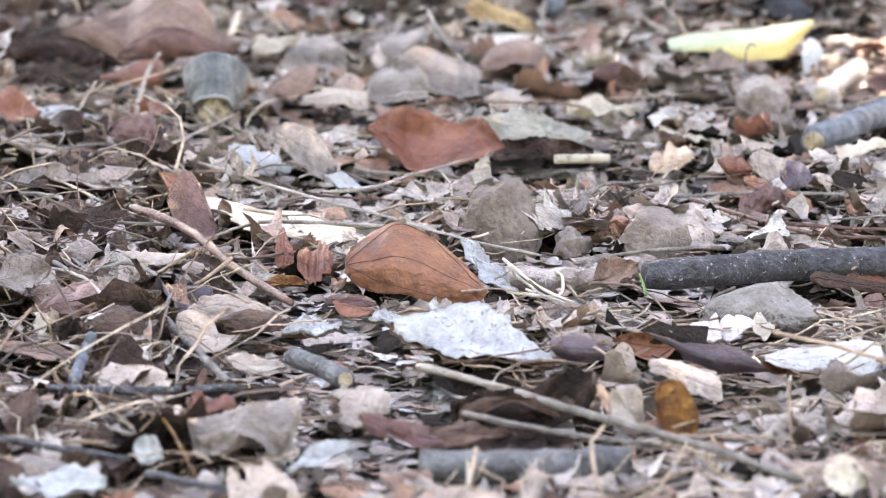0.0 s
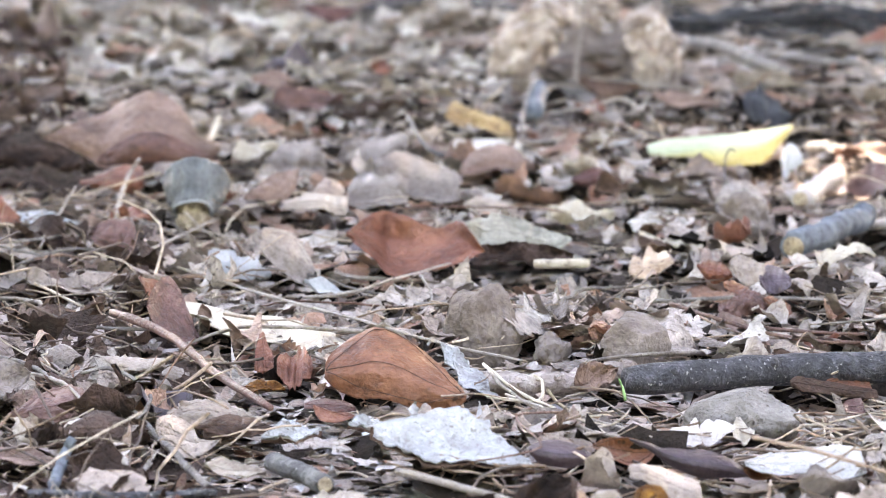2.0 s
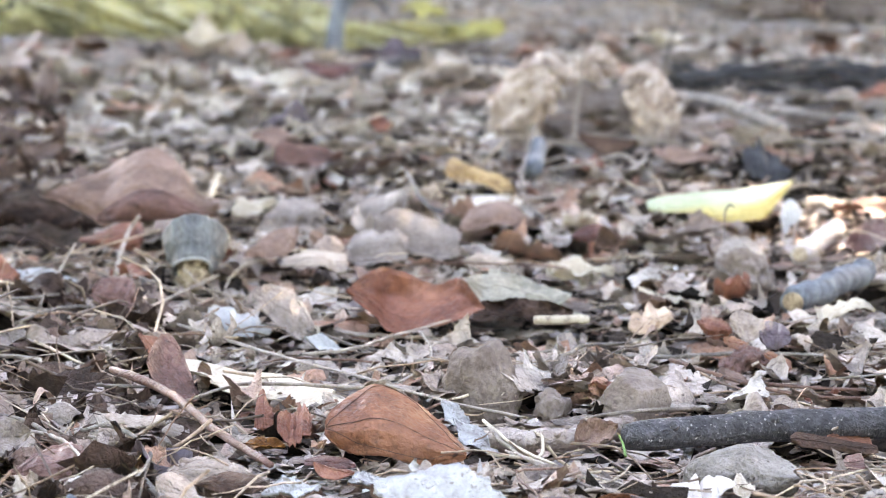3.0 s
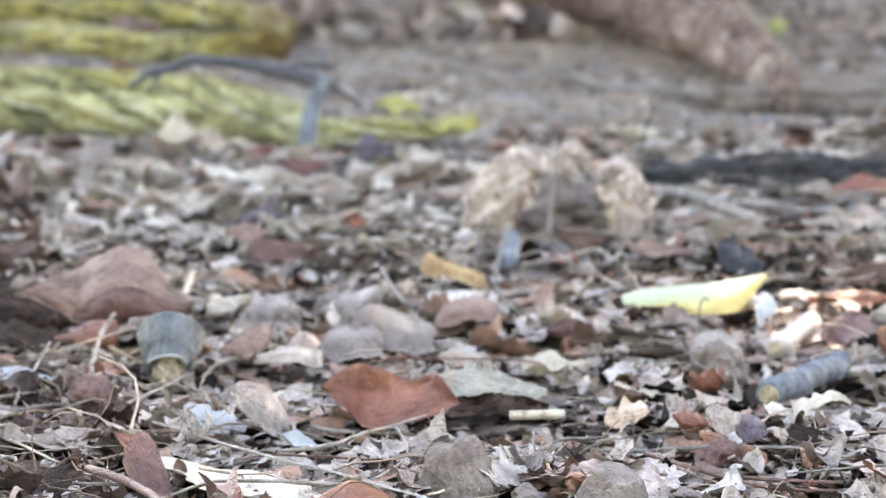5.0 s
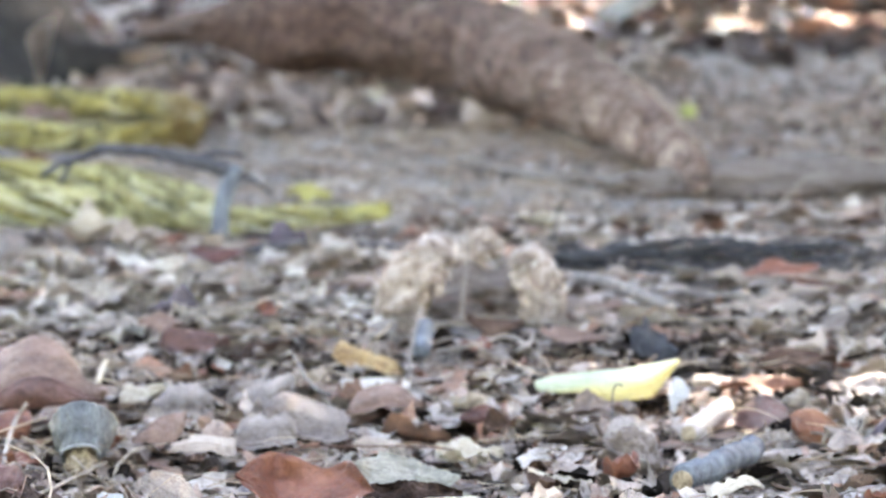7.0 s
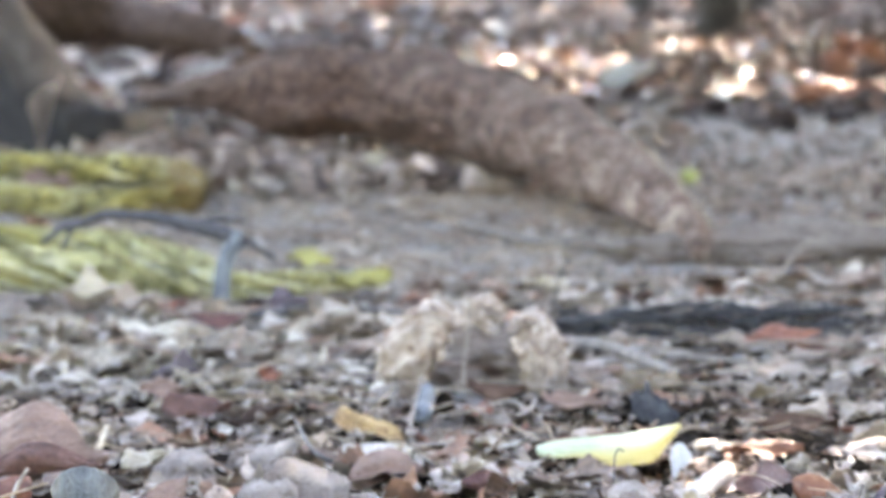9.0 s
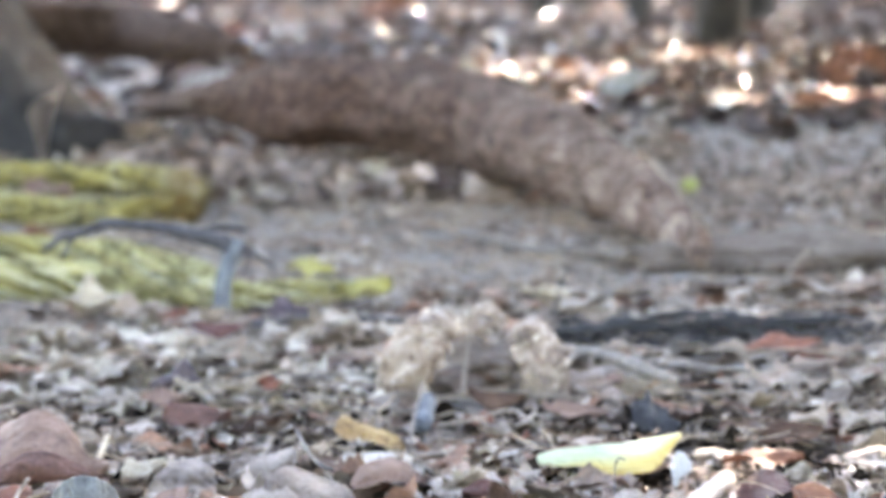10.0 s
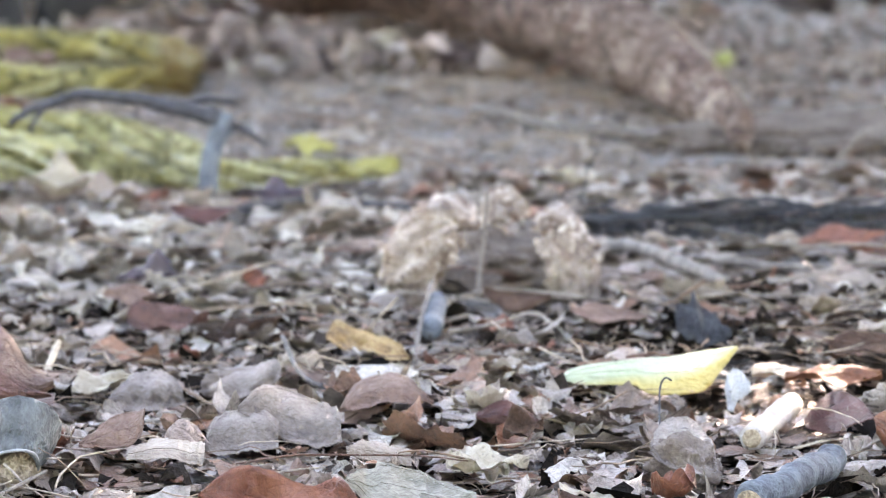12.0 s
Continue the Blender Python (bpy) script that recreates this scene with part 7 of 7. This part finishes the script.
# ---- leaves strewn one by one ----
def strewn_leaves():
    kinds = ((TAN, "pale tan dry leaf lying among litter"), (GREY, "grey weathered leaf lying among litter"), (RED, "red-brown dry leaf lying among litter"),
             (BROWN, "dark brown dry leaf lying among litter"), (PINK, "pinkish brown dry leaf lying among litter"), (DARK, "dull purple dry leaf lying among litter"), (CREAM, "bleached cream leaf lying among litter"))
    share = (8, 8, 4, 5, 4, 3, 1)
    r = random.Random(77)
    moulds = []
    for (m, label), q in zip(kinds, share):
        for k in range(3):
            ob = leaf("dry_leaf", 0.1 * len(moulds) - 0.9, 1.2, 0.0, r.uniform(0.045, 0.065), r.uniform(0.022, 0.036), r.uniform(5, 20), r.uniform(-6, 6), 0, m, label, r.uniform(-0.8, 0.9), r.uniform(-1.2, 1.3), 0.2, 0.07, r.uniform(0.7, 1.0), keep=False, group="strewn dry leaves")
            moulds += [ob] * q
    spare = set(moulds)
    for k in range(230):
        ob = moulds[r.randrange(len(moulds))]
        y = math.sqrt(r.uniform(1.75 ** 2, 4.7 ** 2)) if k < 200 else r.uniform(5.6, 11)
        x = y * r.uniform(-0.125, 0.155)
        if crowd(np.array([x]), np.array([y]), 0.04)[0]:
            continue
        m = pose(x, y, r.uniform(-0.004, 0.006), r.uniform(-12, 20), r.uniform(-10, 10), r.uniform(0, 360))
        if ob in spare:
            ob.matrix_world = m
            spare.discard(ob)
        else:
            copy_thing(ob, m)
    for ob in spare:
        ob.matrix_world = pose(r.uniform(-0.2, 0.2), r.uniform(4, 5), 0, 10, 0, 40)


def strew(moulds, count, seed, near, far, z0, z1, lean, wide=(-0.125, 0.155), reach=0.03):
    """Lay copies of the moulds about the ground, one by one."""
    r = random.Random(seed)
    spare = list(moulds)
    made = 0
    while made < count:
        y = math.sqrt(r.uniform(near ** 2, far ** 2))
        x = y * r.uniform(wide[0], wide[1])
        made += 1
        if crowd(np.array([x]), np.array([y]), reach)[0]:
            continue
        z = float(ground_height(np.array([x]), np.array([y]))[0]) + 0.012
        m = pose(x, y, z + r.uniform(z0, z1), r.uniform(-lean, lean * 1.6), r.uniform(-lean, lean), r.uniform(0, 360))
        if spare:
            spare.pop().matrix_world = m
        else:
            copy_thing(moulds[r.randrange(len(moulds))], m)


def strewn_scraps():
    kinds = ((TAN, "curled scrap of pale tan leaf"), (GREY, "curled scrap of grey leaf"), (BROWN, "curled scrap of dark brown leaf"), (RED, "curled scrap of red-brown leaf"), (GREY, "torn scrap of weathered grey leaf"), (DUN, "torn scrap of dull grey-brown leaf"), (PINK, "curled scrap of pinkish brown leaf"))
    r = random.Random(5)
    moulds = []
    for m, label in kinds * 4:
        moulds.append(leaf("leaf_scrap", 0, 1.5, 0, r.uniform(0.022, 0.045), r.uniform(0.014, 0.028), 0, 0, 0, m, label, r.uniform(-1.0, 1.2), r.uniform(-1.6, 1.8), 0.2, r.uniform(0.06, 0.2), r.uniform(0.7, 1.2), keep=False, ribs=False, group="strewn leaf scraps", fine=0.8, sharp=r.uniform(0.4, 1.1)))
    strew(moulds, 330, 6, 1.72, 3.5, -0.002, 0.008, 10)


def strewn_twigs():
    r = random.Random(9)
    moulds = []
    for k in range(14):
        L = r.uniform(0.05, 0.14)
        pts = [(0, 0, 0), (L * 0.35, r.uniform(-0.1, 0.1) * L, r.uniform(0, 0.05) * L), (L * 0.7, r.uniform(-0.2, 0.2) * L, r.uniform(0, 0.06) * L), (L, r.uniform(-0.25, 0.25) * L, 0)]
        m, label = ((STRAW, "thin straw-coloured dry stem"), (REDSTEM, "thin red-brown dry stem"), (GREYBARK, "thin grey dry twig"))[k % 3]
        moulds.append(stick("twig", pts, r.uniform(0.0007, 0.0016), m, label + " on litter", 0.6, 0.4, 0, sides=7, steps=5, group="strewn thin twigs"))
    strew(moulds, 190, 12, 1.6, 4.2, 0.002, 0.012, 5)


def strewn_pebbles():
    r = random.Random(15)
    moulds = [stone("pebble", 0, 1.5, r.uniform(0.008, 0.02), r.uniform(0.006, 0.012), STONE, "small rough earthy pebble on litter", keep=False, rugged=0.25, fine=2) for k in range(9)]
    strew(moulds, 110, 18, 1.5, 4.5, -0.005, -0.001, 20)



# ---- loose litter ----
def turned(n, r, tilt):
    """n rotations: a free turn about z after a lean of up to tilt radians."""
    a, b, c = r.rand(n) * 6.283, r.normal(0, tilt, n), r.normal(0, tilt, n)
    ca, sa, cb, sb, cc, sc = np.cos(a), np.sin(a), np.cos(b), np.sin(b), np.cos(c), np.sin(c)
    Rz = np.zeros((n, 3, 3)); Rz[:, 0, 0] = ca; Rz[:, 0, 1] = -sa; Rz[:, 1, 0] = sa; Rz[:, 1, 1] = ca; Rz[:, 2, 2] = 1
    Rx = np.zeros((n, 3, 3)); Rx[:, 0, 0] = 1; Rx[:, 1, 1] = cb; Rx[:, 1, 2] = -sb; Rx[:, 2, 1] = sb; Rx[:, 2, 2] = cb
    Ry = np.zeros((n, 3, 3)); Ry[:, 1, 1] = 1; Ry[:, 0, 0] = cc; Ry[:, 0, 2] = sc; Ry[:, 2, 0] = -sc; Ry[:, 2, 2] = cc
    return Rz @ Rx @ Ry


def spots(n, r, y0, y1, spread=(-0.13, 0.165)):
    """n places in the wedge of ground between two distances."""
    y = np.sqrt(r.uniform(y0 * y0, y1 * y1, n))
    return y * r.uniform(spread[0], spread[1], n), y


def crowd(x, y, reach):
    """True where a low thing should stay in sight."""
    hit = np.zeros(len(x), dtype=bool)
    for a, b, w, d in ROOM:
        hit |= (np.abs(x - a) < w + reach * 0.5) & (y > b - d - reach) & (y < b + 0.02)
    return hit


def fragments(name, n, seed, y0, y1, size, tilt, lift, label, material=LITTER, flat=1.0, aspect=(0.35, 0.9), grid=(6, 5), rim=0.1, spread=(-0.13, 0.165), field=None):
    """Broken leaf pieces with ragged outlines, curled and lying at all turns."""
    r = np.random.RandomState(seed)
    if field:
        x, y = r.uniform(field[0], field[1], n), r.uniform(y0, y1, n)
        out = (y < 0.2) | (x < -0.14 * y) | (x > 0.18 * y)
        x, y = x[out], y[out]
        n = len(x)
    else:
        x, y = spots(n, r, y0, y1, spread)
    s = size[0] * (size[1] / size[0]) ** r.rand(n)
    low = crowd(x, y, s)
    ok = ~(low & (s > 0.035))
    x, y, s, low = x[ok], y[ok], s[ok], low[ok]
    n = len(x)
    calm = np.where(low, 0.3, 1.0)
    nu, nv = grid
    u, v = np.meshgrid(np.linspace(-1, 1, nu), np.linspace(-1, 1, nv), indexing="ij")
    u, v = u.ravel(), v.ravel()
    out = ((np.abs(u) > 0.99) | (np.abs(v) > 0.99)).astype(float)[None]
    asp = r.uniform(aspect[0], aspect[1], n)[:, None]
    taper = r.uniform(-0.45, 0.45, n)[:, None]
    shape = 1 - r.uniform(0.1, 0.75, n)[:, None] * np.abs(u)[None] ** r.uniform(1.2, 4, n)[:, None]
    px = u[None] * (1 - 0.35 * (v * v)[None] * r.rand(n)[:, None]) + r.normal(0, rim, (n, nu * nv)) * (0.35 + out)
    py = v[None] * asp * shape * (1 + taper * u[None]) + r.normal(0, rim, (n, nu * nv)) * asp * (0.35 + out)
    py = py + r.normal(0, 0.25, n)[:, None] * asp * (u * u)[None]
    c1, c2 = r.normal(0.1, 0.3, n)[:, None] * flat, r.normal(0, 0.8, n)[:, None] * flat
    pz = c1 * (u * u)[None] + c2 * py * py / asp + r.normal(0, 0.035, (n, nu * nv)) + 0.3 * flat * r.normal(0, 1, n)[:, None] * u[None] * py
    p = np.stack([px, py, pz], -1) * (s / 2)[:, None, None]
    pz_flat = calm[:, None]
    p[:, :, 2] *= pz_flat
    p = np.einsum("nij,nkj->nki", turned(n, r, tilt * calm), p)
    tall = np.ptp(p[:, :, 2], axis=1)
    p[:, :, 2] *= np.minimum(1, np.where(y < 4, 0.024, 0.05) / np.maximum(tall, 1e-4))[:, None]
    low = p[:, :, 2].min(1)
    base = ground_height(x, y) + lift * calm * r.rand(n) ** 1.3
    p[:, :, 2] += (base - low * 0.6)[:, None]
    p[:, :, 0] += x[:, None]
    p[:, :, 1] += y[:, None]
    i, j = np.meshgrid(np.arange(nu - 1), np.arange(nv - 1), indexing="ij")
    a = (i * nv + j).ravel()
    q = np.stack([a, a + nv, a + nv + 1, a + 1], 1)
    F = (q[None] + (np.arange(n) * nu * nv)[:, None, None]).reshape(-1, 4)
    tagged(quick_mesh(name, p.reshape(-1, 3), F, material), label, "leaf litter", kind="stuff")


def stems(name, n, seed, y0, y1, length, thick, lean, label, material=TWIG, spread=(-0.13, 0.165), lift=0.01):
    r = np.random.RandomState(seed)
    x, y = spots(n, r, y0, y1, spread)
    L = length[0] * (length[1] / length[0]) ** r.rand(n)
    ok = ~(crowd(x, y, 0.05) & (L > length[0] * 1.6))
    x, y, L = x[ok], y[ok], L[ok]
    n = len(x)
    k, m = 6, 5
    t = np.linspace(-0.5, 0.5, k)
    cv = r.normal(0, 0.6, (n, 2))
    line = np.stack([np.repeat(t[None], n, 0), cv[:, :1] * (t * t)[None] + 0.02 * r.normal(0, 1, (n, k)), cv[:, 1:] * 0.5 * (t * t)[None] + 0.01 * r.normal(0, 1, (n, k))], -1) * L[:, None, None]
    rad = (thick[0] * (thick[1] / thick[0]) ** r.rand(n))[:, None] * np.linspace(1, 0.5, k)[None]
    ang = np.arange(m) * 6.283 / m
    ring = np.stack([np.zeros(m), np.cos(ang), np.sin(ang)], -1)
    p = line[:, :, None, :] + ring[None, None] * rad[:, :, None, None]
    p = p.reshape(n, k * m, 3)
    p = np.einsum("nij,nkj->nki", turned(n, r, lean), p)
    low = p[:, :, 2].min(1)
    p[:, :, 2] += (ground_height(x, y) + lift * r.rand(n) - low * 0.8)[:, None]
    p[:, :, 0] += x[:, None]
    p[:, :, 1] += y[:, None]
    i, j = np.meshgrid(np.arange(k - 1), np.arange(m), indexing="ij")
    i, j = i.ravel(), j.ravel()
    j2 = (j + 1) % m
    q = np.stack([i * m + j, i * m + j2, (i + 1) * m + j2, (i + 1) * m + j], 1)
    F = (q[None] + (np.arange(n) * k * m)[:, None, None]).reshape(-1, 4)
    tagged(quick_mesh(name, p.reshape(-1, 3), F, material), label, "twig litter", kind="stuff")


def crumbs(name, n, seed, y0, y1, size, label, material=CRUMB, spread=(-0.13, 0.165)):
    r = np.random.RandomState(seed)
    bm = bmesh.new()
    bmesh.ops.create_icosphere(bm, subdivisions=2, radius=0.5)
    bv = np.array([v.co[:] for v in bm.verts])
    bf = np.array([[v.index for v in f.verts] for f in bm.faces])
    bm.free()
    x, y = spots(n, r, y0, y1, spread)
    s = size[0] * (size[1] / size[0]) ** (r.rand(n) ** 1.6)
    p = bv[None] * (1 + r.normal(0, 0.13, (n, len(bv), 1))) * (s[:, None] * r.uniform(0.6, 1.2, (n, 3)))[:, None, :]
    p = np.einsum("nij,nkj->nki", turned(n, r, 0.8), p)
    p[:, :, 2] += (ground_height(x, y) + s * 0.25)[:, None]
    p[:, :, 0] += x[:, None]
    p[:, :, 1] += y[:, None]
    F = (bf[None] + (np.arange(n) * len(bv))[:, None, None]).reshape(-1, 3)
    tagged(quick_mesh(name, p.reshape(-1, 3), F, material), label, "gravel", kind="stuff")


ROOM.append((0.285, 3.34, 0.05, 0.13))
# Near-black bottom layer that deepens the shade between litter pieces by colour
fragments("leaf_mould", 7000, 51, 1.3, 3.7, (0.018, 0.05), 0.25, 0.004, "near-black leaf pieces put in as shade between the dry litter", material=GAPSHADE, grid=(5, 4), rim=0.12)
strewn_leaves()
fragments("leaf_litter", 3000, 1, 1.5, 3.2, (0.024, 0.06), 0.17, 0.018, "flat broken pieces of grey and brown leaves", flat=0.45, grid=(10, 8), rim=0.06)
fragments("leaf_litter", 4600, 2, 1.35, 3.1, (0.011, 0.03), 0.28, 0.02, "crumbled grey and brown dry leaf pieces", flat=1.2, rim=0.075, grid=(8, 6))
fragments("leaf_litter", 900, 21, 3.5, 4.42, (0.012, 0.048), 0.26, 0.016, "heap of pale curled leaves on the soil", material=PALE, flat=0.7, grid=(9, 7), rim=0.06, spread=(-0.085, 0.018))
fragments("leaf_litter", 650, 61, 2.95, 4.25, (0.015, 0.05), 0.3, 0.016, "dark crumpled leaf pieces at the left", material=DARKLITTER, flat=1.2, grid=(8, 6), rim=0.08, spread=(-0.13, -0.085))
fragments("leaf_litter", 260, 62, 6.5, 7.5, (0.05, 0.1), 0.75, 0.03, "large curled leaves heaped at the foot of a root", material=ROOTLITTER, flat=1.3, grid=(9, 7), rim=0.05, spread=(-0.05, 0.04))
# Dark leaf pieces that also stand in for shadows among the stems
fragments("leaf_litter", 1500, 65, 1.7, 2.75, (0.012, 0.04), 0.3, 0.02, "dark crumpled leaves under stems, shade put into their colour", material=DARKLITTER, flat=1.2, grid=(8, 6), rim=0.08, spread=(-0.13, -0.06))
fragments("leaf_litter", 700, 66, 5.3, 8.2, (0.006, 0.03), 0.15, 0.003, "dark shreds trodden into bare soil", material=DARKLITTER, grid=(5, 4), rim=0.1, spread=(0.075, 0.15))
fragments("leaf_litter", 9000, 63, 9.8, 10.5, (0.012, 0.032), 0.24, 0.02, "glossy brown leaves catching the sun", material=GLOSSY, spread=(0.075, 0.15), flat=0.7, grid=(9, 7), rim=0.02)
fragments("leaf_litter", 1700, 64, 11.9, 13.1, (0.03, 0.07), 0.24, 0.02, "glossy brown leaves catching the sun", material=GLOSSY, spread=(0.038, 0.066), flat=0.7, grid=(9, 7), rim=0.02)
fragments("crust_crumbs", 260, 67, 1.93, 2.12, (0.003, 0.011), 0.5, 0.016, "crumbs of white fungus crust", material=CRUSTCRUMB, grid=(4, 3), rim=0.2, spread=(-0.035, 0.035))
stems("stem_tangle", 600, 68, 1.8, 2.9, (0.03, 0.11), (0.0003, 0.001), 0.25, "tangle of dark dry rootlets", material=DARKSTEM, spread=(-0.13, -0.06), lift=0.02)
strewn_scraps()
strewn_twigs()
strewn_pebbles()
fragments("leaf_litter", 11000, 3, 1.35, 3.6, (0.003, 0.011), 0.25, 0.016, "tiny shreds of dry leaf over everything", grid=(4, 3), rim=0.16)
fragments("leaf_strips", 3600, 4, 1.35, 3.8, (0.02, 0.07), 0.1, 0.016, "narrow torn strips of dry leaf", flat=0.4, aspect=(0.05, 0.18), grid=(9, 3), rim=0.05)
fragments("leaf_litter", 3000, 5, 3.0, 4.75, (0.03, 0.07), 0.11, 0.012, "flat broken dry leaves on the soil", flat=0.4, grid=(9, 7), rim=0.07, material=GREYLITTER)
fragments("leaf_litter", 5600, 6, 3.0, 4.8, (0.012, 0.036), 0.15, 0.012, "broken dry leaf pieces lying thick on soil", flat=0.5, aspect=(0.2, 0.7), material=GREYLITTER)
fragments("leaf_litter", 7000, 7, 3.1, 5.2, (0.004, 0.012), 0.3, 0.012, "tiny shreds of dry leaf on the litter", grid=(4, 3), rim=0.16, material=GREYLITTER)
fragments("leaf_litter", 11000, 8, 4.7, 9.2, (0.005, 0.022), 0.2, 0.006, "small leaf shreds trodden into bare soil", grid=(5, 4), rim=0.12, material=GREYLITTER)
fragments("leaf_litter", 900, 9, 6.5, 9.5, (0.03, 0.08), 0.35, 0.02, "curled pale leaves piled by a root", spread=(-0.13, 0.09), material=GREYLITTER)
fragments("leaf_litter", 3600, 33, 9.4, 16.0, (0.02, 0.07), 0.26, 0.02, "glossy brown leaves catching the sun", material=GLOSSY, spread=(0.02, 0.17), flat=0.7, grid=(9, 7), rim=0.02)
fragments("leaf_litter", 1600, 34, 16.0, 27.0, (0.05, 0.12), 0.26, 0.02, "glossy brown leaves catching the sun", material=GLOSSY, spread=(-0.03, 0.12), flat=0.6, grid=(9, 7), rim=0.02)
fragments("leaf_litter", 8500, 10, 8.3, 34.0, (0.04, 0.14), 0.3, 0.01, "dry leaves strewn over the far forest floor", material=FARLITTER)
stems("stem_litter", 6500, 9, 1.35, 3.6, (0.015, 0.11), (0.0003, 0.001), 0.12, "thin dry stems and rootlets among the leaves", lift=0.016)
stems("stem_litter", 3200, 10, 2.9, 7.0, (0.03, 0.18), (0.0005, 0.0018), 0.1, "thin dry twigs scattered on the litter", lift=0.012)
stems("stem_tangle", 700, 31, 1.55, 2.9, (0.04, 0.12), (0.0004, 0.0012), 0.3, "tangle of thin dry stems above the litter", spread=(-0.13, -0.035), lift=0.02)
fragments("leaf_litter", 21000, 41, -4.0, 12.0, (0.03, 0.09), 0.22, 0.014, "dry leaf litter covering the soil all round", field=(-5.5, 5.5), grid=(4, 4))
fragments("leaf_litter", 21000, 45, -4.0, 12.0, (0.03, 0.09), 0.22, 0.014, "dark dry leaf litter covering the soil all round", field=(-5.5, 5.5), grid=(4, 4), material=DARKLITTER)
fragments("leaf_litter", 14000, 42, -8.0, 22.0, (0.05, 0.13), 0.22, 0.014, "dry leaves strewn over the wider forest floor", field=(-11.0, 11.0), grid=(4, 3), material=FARLITTER)
fragments("leaf_litter", 1300, 44, 0.2, 1.4, (0.012, 0.05), 0.25, 0.012, "dry leaf litter covering the soil nearby", spread=(-0.6, 0.6), grid=(5, 4))
fragments("leaf_litter", 1300, 46, 0.2, 1.4, (0.012, 0.05), 0.25, 0.012, "dark dry leaf litter covering the soil nearby", spread=(-0.6, 0.6), grid=(5, 4), material=DARKLITTER)
stems("stem_tangle", 800, 32, 1.5, 2.15, (0.04, 0.12), (0.0004, 0.0012), 0.16, "tangle of thin dark and pale stems over the litter", spread=(0.01, 0.14), lift=0.02)
stems("charred_fibres", 800, 69, 4.13, 4.3, (0.03, 0.12), (0.0004, 0.0012), 0.25, "heap of blackened wiry fibres", material=CHAR, spread=(0.056, 0.142), lift=0.015)
stems("stem_litter", 1100, 70, 1.6, 3.3, (0.03, 0.13), (0.0003, 0.0009), 0.1, "thin grey and brown stems over the leaves", lift=0.024)
crumbs("gravel_crumbs", 7000, 11, 1.35, 3.6, (0.0015, 0.008), "small earthy crumbs and grit between the leaves")
crumbs("gravel_crumbs", 5000, 12, 3.5, 7.5, (0.003, 0.013), "loose soil crumbs and grit on bare ground")
shade_canopy()
